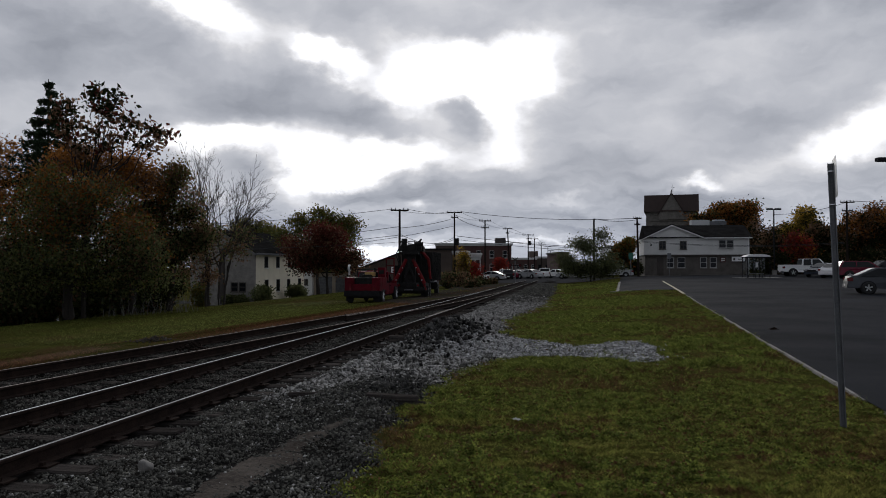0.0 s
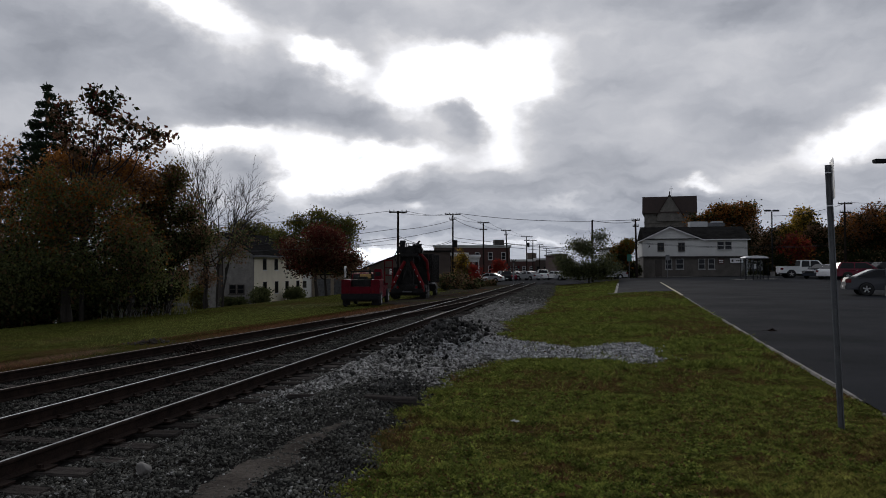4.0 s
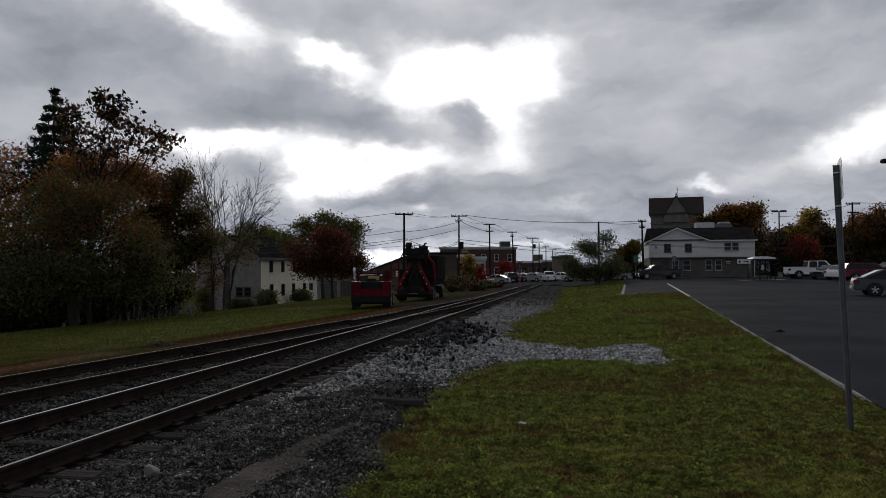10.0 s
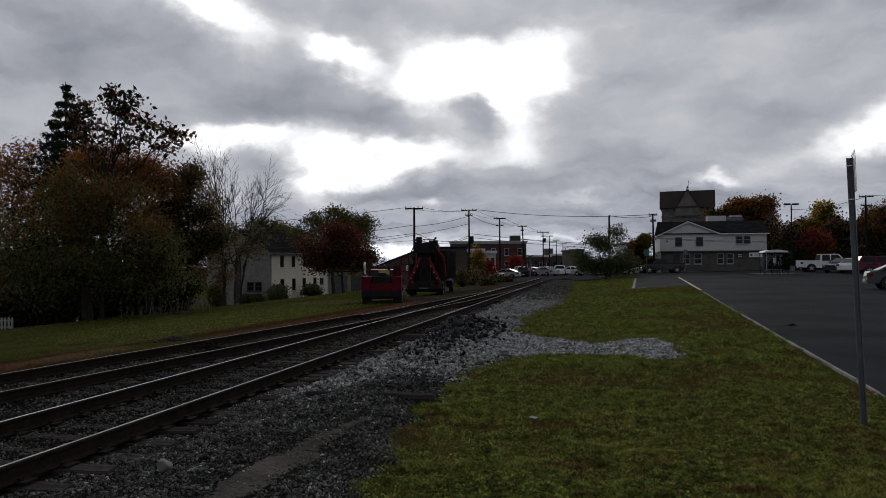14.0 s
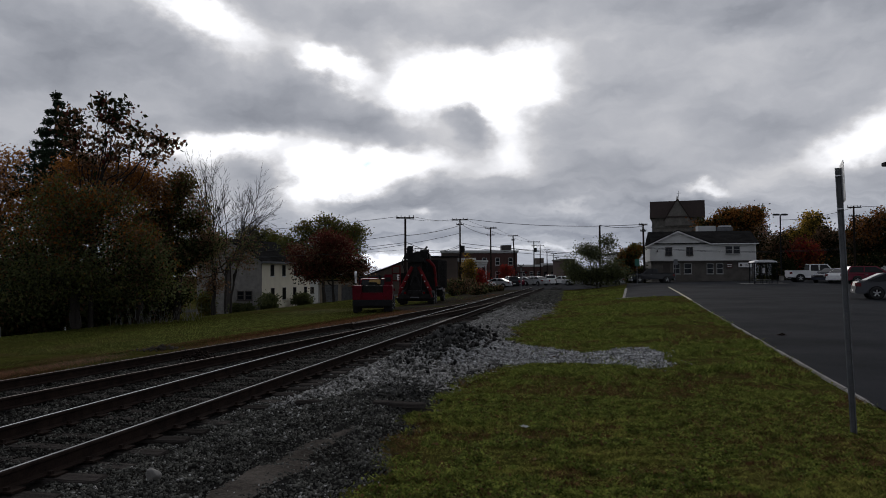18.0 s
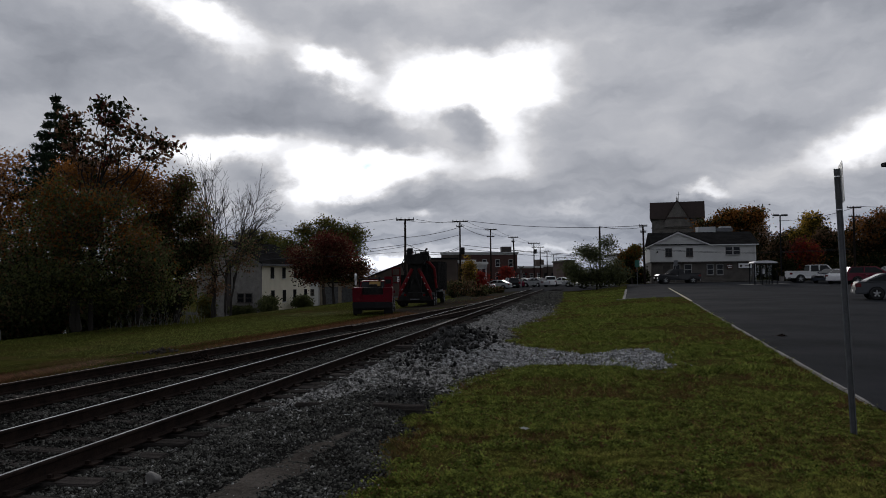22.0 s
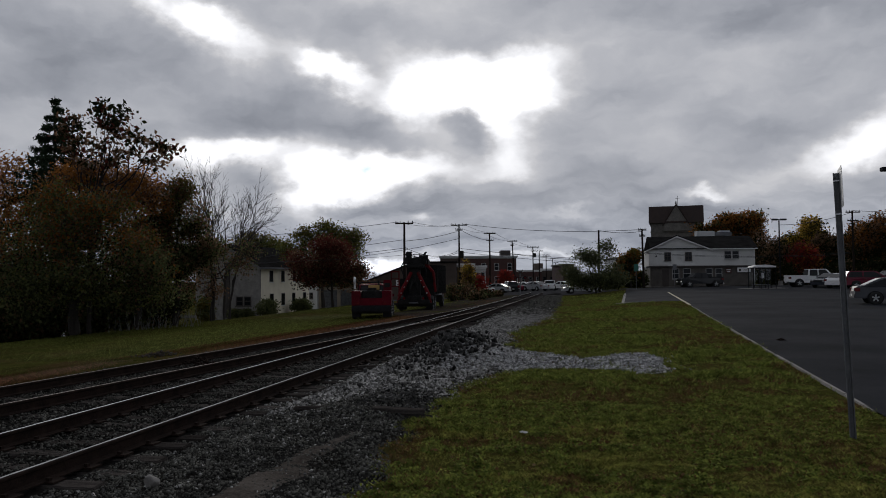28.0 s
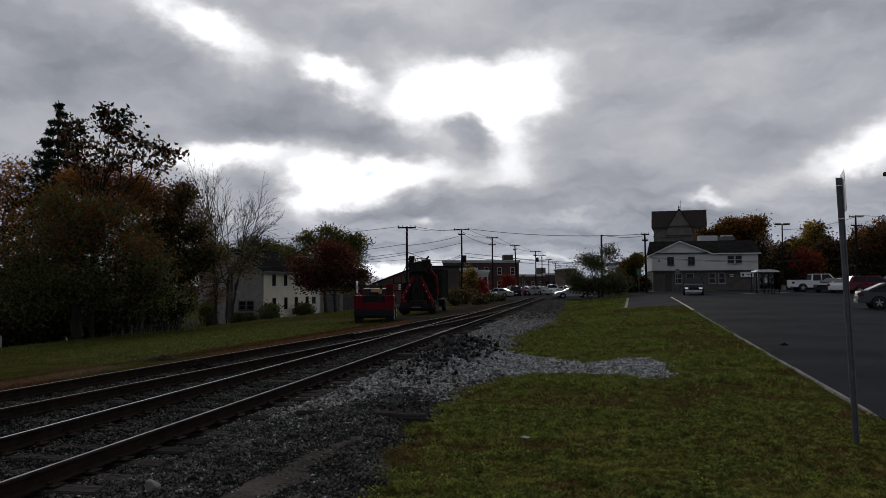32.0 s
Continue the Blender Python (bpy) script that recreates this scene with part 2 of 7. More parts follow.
def leafy(name, dark, light, through=0.45, drift=0.0):
    """Leaf material: colour by loose piece, some light passing through; drift: paler and darker patches some centimetres wide."""
    m = bpy.data.materials.new(name)
    m.use_nodes = True
    n, l = m.node_tree.nodes, m.node_tree.links
    p, out = n["Principled BSDF"], n["Material Output"]
    rnd = n.new("ShaderNodeNewGeometry").outputs["Random Per Island"]
    ramp = n.new("ShaderNodeValToRGB")
    ramp.color_ramp.elements[0].color, ramp.color_ramp.elements[1].color = (*dark, 1), (*light, 1)
    l.new(rnd, ramp.inputs[0])
    col = ramp.outputs[0]
    if drift:
        spot = n.new("ShaderNodeTexNoise")
        spot.inputs["Scale"].default_value, spot.inputs["Detail"].default_value, spot.inputs["Roughness"].default_value = 5.5, 4.0, 0.7
        l.new(n.new("ShaderNodeTexCoord").outputs["Object"], spot.inputs["Vector"])
        span = n.new("ShaderNodeMapRange")
        span.inputs[1].default_value, span.inputs[2].default_value, span.inputs[3].default_value, span.inputs[4].default_value = 0.36, 0.66, 1 - drift, 1 + 1.25 * drift
        l.new(spot.outputs[0], span.inputs[0])
        tone = n.new("ShaderNodeHueSaturation")
        l.new(span.outputs[0], tone.inputs["Value"])
        l.new(col, tone.inputs["Color"])
        col = tone.outputs[0]
    l.new(col, p.inputs["Base Color"])
    p.inputs["Roughness"].default_value = 0.85
    p.inputs["Specular IOR Level"].default_value = 0.06
    tr, mx = n.new("ShaderNodeBsdfTranslucent"), n.new("ShaderNodeMixShader")
    mx.inputs[0].default_value = through
    l.new(col, tr.inputs[0])
    l.new(p.outputs[0], mx.inputs[1])
    l.new(tr.outputs[0], mx.inputs[2])
    l.new(mx.outputs[0], out.inputs[0])
    return m


def glowing(name, colour, power):
    m = bpy.data.materials.new(name)
    m.use_nodes = True
    p = m.node_tree.nodes["Principled BSDF"]
    p.inputs["Base Color"].default_value = (*colour, 1)
    p.inputs["Emission Color"].default_value = (*colour, 1)
    p.inputs["Emission Strength"].default_value = power
    p.inputs["Roughness"].default_value = 0.15
    return m


GRASS = material("lawn_soil", (0.020, 0.023, 0.006), (0.074, 0.074, 0.019), 0.9, 0.97, 0.6, 22.0, spec=0.0, stain=((0.066, 0.044, 0.020), 0.45, 0.50, 0.66))
BLADE = leafy("grass_blades", (0.054, 0.064, 0.012), (0.335, 0.328, 0.080), through=0.4, drift=0.62)
CLOVER = leafy("dark_green_clover", (0.038, 0.062, 0.012), (0.245, 0.272, 0.058), through=0.35, drift=0.62)
RUSTWEED = leafy("rusty_dry_weeds", (0.055, 0.024, 0.012), (0.185, 0.088, 0.045), through=0.2, drift=0.5)
BANKGRASS = leafy("bank_grass_blades", (0.034, 0.048, 0.010), (0.195, 0.212, 0.052), through=0.35, drift=0.6)
STRAW = leafy("dry_grass", (0.055, 0.031, 0.013), (0.205, 0.118, 0.052), through=0.2, drift=0.5)
DEADLEAF = leafy("dead_leaf", (0.06, 0.03, 0.012), (0.17, 0.10, 0.045), through=0.15)
ASPHALT = material("asphalt", (0.0155, 0.0166, 0.0195), (0.031, 0.0330, 0.0385), 0.35, 0.9, 0.25, 90.0, spec=0.025, stain=((0.0105, 0.0113, 0.0138), 0.16, 0.50, 0.70))
ROADWAY = material("street_asphalt", (0.035, 0.035, 0.037), (0.065, 0.065, 0.066), 0.4, 0.95, 0.2, 60.0, spec=0.0)
# dark ballast, kept below its stones' tone so the gaps read as shaded
BALLAST = material("ballast_bed", (0.007, 0.0068, 0.0065), (0.026, 0.0248, 0.0235), 1.1, 0.98, 0.7, 34.0, spec=0.0, stain=((0.016, 0.013, 0.010), 0.5, 0.52, 0.68))
STONE_DARK = material("ballast_stone", (0.011, 0.0110, 0.0097), (0.124, 0.121, 0.107), 3.0, 0.9, 0.25, 40.0, island=0.7, spec=0.03)
STONE_GREY = material("grey_crushed_stone", (0.045, 0.0440, 0.0420), (0.36, 0.352, 0.336), 3.0, 0.9, 0.25, 40.0, island=0.75, spec=0.03)
STONE_PALE = material("pale_crushed_stone", (0.080, 0.080, 0.080), (0.46, 0.46, 0.458), 3.0, 0.9, 0.25, 40.0, island=0.7, spec=0.03)
STONE_BLACK = material("dirty_black_stone", (0.009, 0.0089, 0.0086), (0.080, 0.078, 0.075), 3.0, 0.9, 0.25, 40.0, island=0.75, spec=0.03)
FENCEWOOD = material("dark_grey_board", (0.04, 0.042, 0.045), (0.11, 0.113, 0.118), 3.0, 0.9, 0.3, 30.0, vary=0.4)
DIRT = material("bare_dirt", (0.034, 0.029, 0.025), (0.125, 0.109, 0.095), 1.6, 0.95, 0.6, 30.0, spec=0.0)
YARD = material("dark_trodden_dirt", (0.020, 0.017, 0.014), (0.062, 0.052, 0.043), 0.8, 0.95, 0.6, 18.0, spec=0.0, stain=((0.045, 0.048, 0.018), 0.35, 0.52, 0.66))
STALK = material("pale_dry_stalk", (0.09, 0.088, 0.078), (0.19, 0.185, 0.165), 3.0, 0.9, 0.1)
TIE = material("weathered_tie", (0.010, 0.0088, 0.0080), (0.082, 0.072, 0.066), 2.0, 0.9, 0.5, 26.0, vary=0.7, squash=(1, 12, 12), spec=0.0)
RUST = material("rusty_steel", (0.011, 0.008, 0.007), (0.032, 0.021, 0.017), 5.0, 0.9, 0.3, 50.0, spec=0.05)
# no reflection on the main rail heads: sky sheen is put into the pale colours
HEAD_SHEEN = material("rail_head_sheen", (0.30, 0.297, 0.29), (0.60, 0.595, 0.58), 1.5, 0.6, 0.0, 30.0, spec=0.0)
HEAD_SHEEN_BRIGHT = material("worn_rail_head_bright_sheen", (0.62, 0.62, 0.61), (0.85, 0.85, 0.84), 1.5, 0.6, 0.0, 30.0, spec=0.0)
POLISH_DULL = material("dull_rail_head", (0.30, 0.255, 0.22), (0.50, 0.44, 0.39), 1.5, 0.62, 0.05, 30.0, metal=0.0, spec=0.0)
CONCRETE = material("worn_concrete", (0.13, 0.123, 0.112), (0.27, 0.255, 0.235), 2.0, 0.9, 0.3, 40.0, vary=0.15)
YELLOW = material("worn_yellow_paint", (0.30, 0.27, 0.17), (0.46, 0.42, 0.28), 3.0, 0.8, 0.1)
GALV = material("weathered_galvanised_steel", (0.10, 0.105, 0.115), (0.20, 0.205, 0.215), 4.0, 0.55, 0.15, 50.0, metal=0.6)
BARK = material("bark", (0.010, 0.008, 0.006), (0.036, 0.029, 0.024), 3.0, 0.95, 0.7, 18.0, squash=(4, 4, 0.7))
POLE = material("creosoted_pole", (0.010, 0.008, 0.007), (0.030, 0.023, 0.019), 2.0, 0.95, 0.3, 16.0, squash=(5, 5, 0.5), spec=0.05)
WIRE = material("cable", (0.02, 0.02, 0.022), (0.03, 0.03, 0.033), 2.0, 0.7, 0.0)
CREAM = material("cream_render", (0.70, 0.64, 0.50), (0.84, 0.78, 0.62), 0.8, 0.9, 0.1, 30.0)
GABLE_STONE = material("pale_grey_stonework", (0.13, 0.123, 0.112), (0.26, 0.245, 0.225), 1.6, 0.95, 0.5, 9.0)
FIELDSTONE = material("grey_stonework", (0.085, 0.08, 0.072), (0.17, 0.158, 0.142), 1.6, 0.95, 0.5, 9.0)
SHINGLE = material("dark_roof_shingle", (0.011, 0.0106, 0.0102), (0.028, 0.0272, 0.0265), 0.9, 0.95, 0.4, 14.0, spec=0.0)
SHINGLE_RED = material("brown_red_shingle", (0.018, 0.012, 0.010), (0.038, 0.023, 0.019), 0.8, 0.9, 0.4, 10.0)
SIDING = material("white_siding", (0.50, 0.50, 0.48), (0.61, 0.61, 0.59), 0.6, 0.75, 0.08, 20.0)
BROWNSTONE = material("brown_brick", (0.055, 0.049, 0.043), (0.105, 0.094, 0.083), 1.2, 0.9, 0.3, 14.0)
BRICK = material("red_brick", (0.045, 0.021, 0.018), (0.085, 0.040, 0.034), 0.6, 0.9, 0.3, 12.0)
BRICK_DULL = material("dull_brown_brick", (0.050, 0.038, 0.031), (0.092, 0.070, 0.058), 0.5, 0.9, 0.3, 12.0)
TRIM = material("white_painted_trim", (0.60, 0.60, 0.59), (0.75, 0.75, 0.74), 2.0, 0.6, 0.05)
DULLTRIM = material("dull_grey_window_frame", (0.22, 0.22, 0.215), (0.34, 0.34, 0.33), 2.0, 0.7, 0.05)
DARKTRIM = material("dark_brown_trim", (0.025, 0.02, 0.017), (0.05, 0.04, 0.034), 2.0, 0.7, 0.1)
OCHRE = material("ochre_plaster", (0.36, 0.22, 0.07), (0.48, 0.31, 0.11), 0.8, 0.85, 0.1)
PALEWALL = material("pale_grey_painted_wall", (0.42, 0.43, 0.43), (0.56, 0.57, 0.57), 0.6, 0.85, 0.1)
TAN = material("tan_block_wall", (0.20, 0.165, 0.125), (0.30, 0.255, 0.20), 0.5, 0.9, 0.1)
GLASS = material("dark_window_glass", (0.008, 0.009, 0.011), (0.014, 0.016, 0.019), 1.0, 0.08, 0.0, spec=0.25)
CARGLASS = material("tinted_car_glass", (0.006, 0.0065, 0.008), (0.010, 0.011, 0.013), 1.0, 0.06, 0.0, spec=0.25)
RUBBER = material("tyre_rubber", (0.012, 0.012, 0.012), (0.022, 0.022, 0.022), 6.0, 0.85, 0.2)
ALLOY = material("alloy_wheel", (0.40, 0.41, 0.42), (0.58, 0.59, 0.60), 6.0, 0.45, 0.0, metal=0.2)
CHROME = material("bright_metal", (0.45, 0.45, 0.46), (0.6, 0.6, 0.61), 3.0, 0.2, 0.0, metal=1.0)
BLACK = material("black_plastic", (0.008, 0.008, 0.009), (0.016, 0.016, 0.018), 5.0, 0.7, 0.1, spec=0.15)
MACHINE_RED = material("faded_red_paint", (0.085, 0.006, 0.008), (0.16, 0.011, 0.014), 1.5, 0.6, 0.1, 20.0, spec=0.08, stain=((0.03, 0.010, 0.009), 1.3, 0.52, 0.70))
TRUCK_RED = material("red_truck_paint", (0.078, 0.0032, 0.009), (0.125, 0.0055, 0.0135), 1.2, 0.5, 0.03, 20.0, spec=0.08, stain=((0.045, 0.006, 0.008), 1.6, 0.54, 0.72))
GREASE = material("greasy_black_steel", (0.006, 0.006, 0.006), (0.022, 0.021, 0.020), 3.0, 0.7, 0.25, 25.0, spec=0.15)
TAIL = material("red_lens", (0.10, 0.004, 0.005), (0.15, 0.007, 0.008), 3.0, 0.2, 0.0)
BEAM = glowing("headlight", (1.0, 0.96, 0.88), 0.25)
DIM_BEAM = glowing("dim_headlight", (0.9, 0.9, 0.88), 0.22)
SHELTER_GLASS = bpy.data.materials.new("clear_shelter_glass")
SHELTER_GLASS.use_nodes = True
for key, val in (("Base Color", (0.75, 0.8, 0.8, 1)), ("Transmission Weight", 1.0), ("Roughness", 0.02), ("IOR", 1.45)):
    SHELTER_GLASS.node_tree.nodes["Principled BSDF"].inputs[key].default_value = val
SIGNGREEN = material("green_sign_sheet", (0.01, 0.10, 0.07), (0.015, 0.13, 0.09), 3.0, 0.5, 0.0)
SIGNWHITE = material("white_sign_sheet", (0.62, 0.62, 0.62), (0.74, 0.74, 0.74), 3.0, 0.5, 0.0)


# ---- shape helpers ----
def link(name, mesh, mat, parent=None, label=""):
    ob = new(name, mesh)
    for m in (mat if isinstance(mat, (list, tuple)) else [mat]):
        mesh.materials.append(m)
    if parent:
        ob.parent = parent
    if label:
        ob["label"] = label
    return ob


def part(name, bm, mat, parent=None, label="", flat=True):
    """Links a bmesh as one mesh object under a thing or a part."""
    mesh = bpy.data.meshes.new(name)
    bm.normal_update()
    bm.to_mesh(mesh)
    bm.free()
    if not flat:
        mesh.shade_smooth()
    return link(name, mesh, mat, parent, label)


def thing(name, label, category, m, group="", kind=""):
    ob = new(name)
    ob.matrix_world = m
    return tagged(ob, label, category, group, kind)


def box(bm, x0, x1, y0, y1, z0, z1, bevel=0.0, m=None):
    g = bmesh.ops.create_cube(bm, size=1)
    bmesh.ops.transform(bm, matrix=Matrix.Translation(((x0 + x1) / 2, (y0 + y1) / 2, (z0 + z1) / 2)) @ Matrix.Diagonal((x1 - x0, y1 - y0, z1 - z0, 1)), verts=g["verts"])
    if m:
        bmesh.ops.transform(bm, matrix=m, verts=g["verts"])
    if bevel:
        es = list({e for v in g["verts"] for e in v.link_edges})
        bmesh.ops.bevel(bm, geom=es, offset=bevel, segments=2, affect="EDGES")
    return bm


def boxes(*specs, bevel=0.0):
    bm = bmesh.new()
    for s in specs:
        box(bm, *s, bevel=bevel)
    return bm


def rod(bm, a, b, r0, r1=None, sides=8):
    a, b = Vector(a), Vector(b)
    d = b - a
    m = Matrix.Translation((a + b) / 2) @ d.to_track_quat("Z", "Y").to_matrix().to_4x4()
    bmesh.ops.create_cone(bm, cap_ends=True, segments=sides, radius1=r0, radius2=r0 if r1 is None else r1, depth=d.length, matrix=m)
    return bm


def rods(*specs, sides=8):
    bm = bmesh.new()
    for s in specs:
        rod(bm, *s, sides=sides)
    return bm


def prism(outline, lo, hi, axis="y", bevel=0.0, taper=None):
    """An outline of 2D points drawn out along an axis: (x, z) along y, (y, z) along x, (x, y) along z."""
    bm = bmesh.new()
    put = {"y": lambda p, k: (p[0], k, p[1]), "x": lambda p, k: (k, p[0], p[1]), "z": lambda p, k: (p[0], p[1], k)}[axis]
    a = [bm.verts.new(put(p, lo)) for p in outline]
    b = [bm.verts.new(put(p, hi)) for p in outline]
    bm.faces.new(a)
    bm.faces.new(b[::-1])
    n = len(outline)
    for i in range(n):
        bm.faces.new((a[i], b[i], b[(i + 1) % n], a[(i + 1) % n]))
    if taper:
        for v in bm.verts:
            v.co = taper(v.co)
    bmesh.ops.recalc_face_normals(bm, faces=bm.faces)
    if bevel:
        bmesh.ops.bevel(bm, geom=list(bm.edges), offset=bevel, segments=2, affect="EDGES")
    return bm


def quick_mesh(name, verts, faces):
    """A mesh from arrays made by a formula; all faces have the same number of corners."""
    verts, faces = np.asarray(verts, dtype=np.float32), np.asarray(faces, dtype=np.int32)
    me = bpy.data.meshes.new(name)
    me.vertices.add(len(verts))
    me.vertices.foreach_set("co", verts.ravel())
    k = faces.shape[1]
    me.loops.add(faces.size)
    me.loops.foreach_set("vertex_index", faces.ravel())
    me.polygons.add(len(faces))
    me.polygons.foreach_set("loop_start", np.arange(0, faces.size, k, dtype=np.int32))
    me.update(calc_edges=True)
    me.validate()
    return me


def grid_mesh(name, pts):
    """A sheet from an array of rows by columns by 3."""
    r, c = pts.shape[:2]
    i = np.arange(r * c).reshape(r, c)
    f = np.stack([i[:-1, :-1], i[:-1, 1:], i[1:, 1:], i[1:, :-1]], -1).reshape(-1, 4)
    me = quick_mesh(name, pts.reshape(-1, 3), f)
    me.shade_smooth()
    return me



# ---- the land ----
TS, TC = 0.1778, 0.9841          # heading of the main track
LATTICE = np.random.default_rng(12).uniform(-1, 1, (256, 256))


def track_uv(x, y):
    return TS * x + TC * y, TC * x - TS * y


def track_xy(u, v):
    return TS * u + TC * v, TC * u - TS * v


def siding_gap(u):
    """Distance from the main track's centre line to the siding's, left of it."""
    u = np.maximum(u, -6.0)
    return np.where(u < 27.8, 4.05 - 0.0861 * (u + 1.8), np.where(u < 62.6, 1.5 * (1 - (u - 27.8) / 34.8) ** 2, 0.0)) + 0.0


def smooth(a):
    a = np.clip(a, 0.0, 1.0)
    return a * a * (3 - 2 * a)


def tiny(x, y, k=1.0):
    """Soft noise between about -0.8 and 0.8, for numbers or arrays."""
    x, y = np.asarray(x) * k + 1000.3, np.asarray(y) * k + 1000.7
    i, j = np.floor(x).astype(int), np.floor(y).astype(int)
    f, g = smooth(x - i), smooth(y - j)
    a, b = LATTICE[i % 256, j % 256], LATTICE[(i + 1) % 256, j % 256]
    c, d = LATTICE[i % 256, (j + 1) % 256], LATTICE[(i + 1) % 256, (j + 1) % 256]
    return (a + (b - a) * f) * (1 - g) + (c + (d - c) * f) * g


def lie(x, y):
    """Height of the land: the car park rises to the right, the lawn falls away on the left."""
    u, v = track_uv(x, y)
    rise = 0.0095 * np.clip(y - 10.0, 0.0, 75.0) * smooth((v + 2.0) / 9.0) + np.minimum(0.2, 0.012 * np.maximum(0.0, v - 8.0))
    fall = 0.052 * np.maximum(0.0, -v - 8.3 - siding_gap(u))
    return rise - 1.9 * (1 - np.exp(-fall / 1.9)) - np.minimum(1.2, 0.12 * np.maximum(0.0, -v - 24.0))



def draped(name, rows, lift, mat, label, category, kind="structure", parent=None):
    """A sheet whose rows of (x, y) points lie on the land, raised by lift."""
    pts = np.array([[(x, y, lie(x, y) + lift) for x, y in row] for row in rows])
    ob = link(name, grid_mesh(name, pts), mat, parent)
    return tagged(ob, label, category, kind=kind)


def spread(lo, hi, near, grow):
    """Steps that widen away from zero."""
    out, s, x = [0.0], near, 0.0
    while x < hi:
        x += s
        s *= grow
        out.append(x)
    s, x, neg = near, 0.0, []
    while x > lo:
        x -= s
        s *= grow
        neg.append(x)
    return neg[::-1] + out


gx, gy = np.meshgrid(spread(-2600, 2600, 0.35, 1.045), spread(-300, 3000, 0.4, 1.035))
gu, gv = track_uv(gx, gy)
under = (gv < -3.4) & (gv > -7.3 - siding_gap(gu))
land = np.stack([gx, gy, lie(gx, gy) + 0.010 * tiny(gx, gy, 0.9) + 0.006 * tiny(gx, gy, 3.0) - 0.22 * under], -1)
tagged(link("ground", grid_mesh("ground", land), GRASS), "patchy green and brown autumn lawn", "lawn", kind="structure")

# ballast shoulder: its grass edge wanders, with a spill towards the car park
EDGE_U = [-8, 6.1, 8.0, 8.8, 10.3, 11.7, 14.1, 15.4, 18.0, 20.4, 22.0, 26.5, 31.4, 35.9, 54.7, 79.7, 100]
EDGE_V = [-1.6, -1.72, -1.92, -2.17, -2.2, -2.24, -2.04, -1.6, -1.4, -1.5, -2.3, -2.44, -2.2, -1.7, -1.58, -2.3, -2.5]


def edge_v(u):
    return np.interp(u, EDGE_U, EDGE_V) + 0.14 * tiny(u, 0.0, 1.7) + 0.06 * tiny(u, 5.0, 6.0)


def heap(u, v):
    """Heaps of tipped stone on the shoulder."""
    h = 0.40 * np.exp(-((u - 20.0) / 2.4) ** 2 - ((v + 3.4) / 0.75) ** 2)
    h += 0.20 * np.exp(-((u - 16.6) / 2.2) ** 2 - ((v + 3.3) / 0.8) ** 2)
    h += 0.16 * np.exp(-((u - 11.6) / 1.6) ** 2 - ((v + 3.0) / 0.6) ** 2)
    h += 0.12 * np.exp(-((u - 24.0) / 2.0) ** 2 - ((v + 3.0) / 0.6) ** 2)
    return h * (1 + 0.35 * tiny(u, v, 2.2))


def bed_z(u, v):
    x, y = track_xy(u, v)
    fade = smooth((edge_v(u) - v) / 0.5)
    return lie(x, y) - 0.02 + 0.055 * fade - 0.068 * smooth((-4.25 - v) / 0.4) + heap(u, v) + 0.018 * tiny(u, v, 2.6) + 0.01 * tiny(u, v, 8.0)


us = np.concatenate([np.arange(-8, 32, 0.16), np.arange(32, 104, 0.6)])
lo, hi = -7.9 - siding_gap(us) - 0.15 * tiny(us, 9.0, 1.2), edge_v(us) + 0.12
bv = lo[:, None] + (hi - lo)[:, None] * np.linspace(0, 1, 56)[None]
bu = np.repeat(us[:, None], 56, axis=1)
rows = np.stack([*track_xy(bu, bv), bed_z(bu, bv)], -1)
tagged(link("ballast_bed", grid_mesh("ballast_bed", np.array(rows)), BALLAST), "dark grey stone ballast along the railway", "ballast", kind="structure")

# trampled dirt strip beside the ballast
rows = []
for u in np.arange(2.0, 9.7, 0.12):
    mid = -2.98 + 0.10 * math.sin(u * 0.8) + 0.10 * tiny(u, 3.0, 1.4)
    half = (0.40 + 0.16 * tiny(u, 1.0, 1.1)) * smooth((u - 2) / 2) * (0.35 + 0.65 * smooth((9.9 - u) / 2.5)) + 0.10 * tiny(u, 1.0, 4.0)
    rows.append([(*track_xy(u, v), bed_z(u, v) + 0.019 + 0.014 * tiny(u, v, 4.0) - 0.05 * (abs(v - mid) / max(half, 0.05)) ** 2 - 0.03 * smooth((u - 8.6) / 1.1)) for v in np.linspace(mid - max(half, 0.03), mid + max(half, 0.03), 9)])
tagged(link("dirt_strip", grid_mesh("dirt_strip", np.array(rows)), DIRT), "bare pale dirt track beside the ballast", "dirt", kind="structure")

# trodden dark dirt beyond the siding, where the trucks stand
rows = []
for u in np.concatenate([np.arange(36.5, 60.0, 0.4), np.arange(60.0, 89.0, 0.8)]):
    near = -6.9 - siding_gap(u)
    wide = (4.6 + 1.2 * smooth((u - 60) / 15) + 0.5 * tiny(u, 4.0, 0.6)) * smooth((u - 36.0) / 8.0)
    rows.append([(*track_xy(u, near - wide * k / 12), lie(*track_xy(u, near - wide * k / 12)) + 0.030 - 0.030 * (k in (0, 12)) + 0.008 * tiny(u, k, 1.5)) for k in range(13)])
tagged(link("dirt_yard", grid_mesh("dirt_yard", np.array(rows)), YARD), "dark trodden dirt yard beside the siding", "dirt", kind="structure")

# ---- car park and street ----
KX, KY = 0.2365, 0.9716      # heading of the kerb


def kerb_xy(s, w):
    """s metres along the kerb line, w to its right."""
    return 3.42 + KX * s + KY * w, KY * s - KX * w


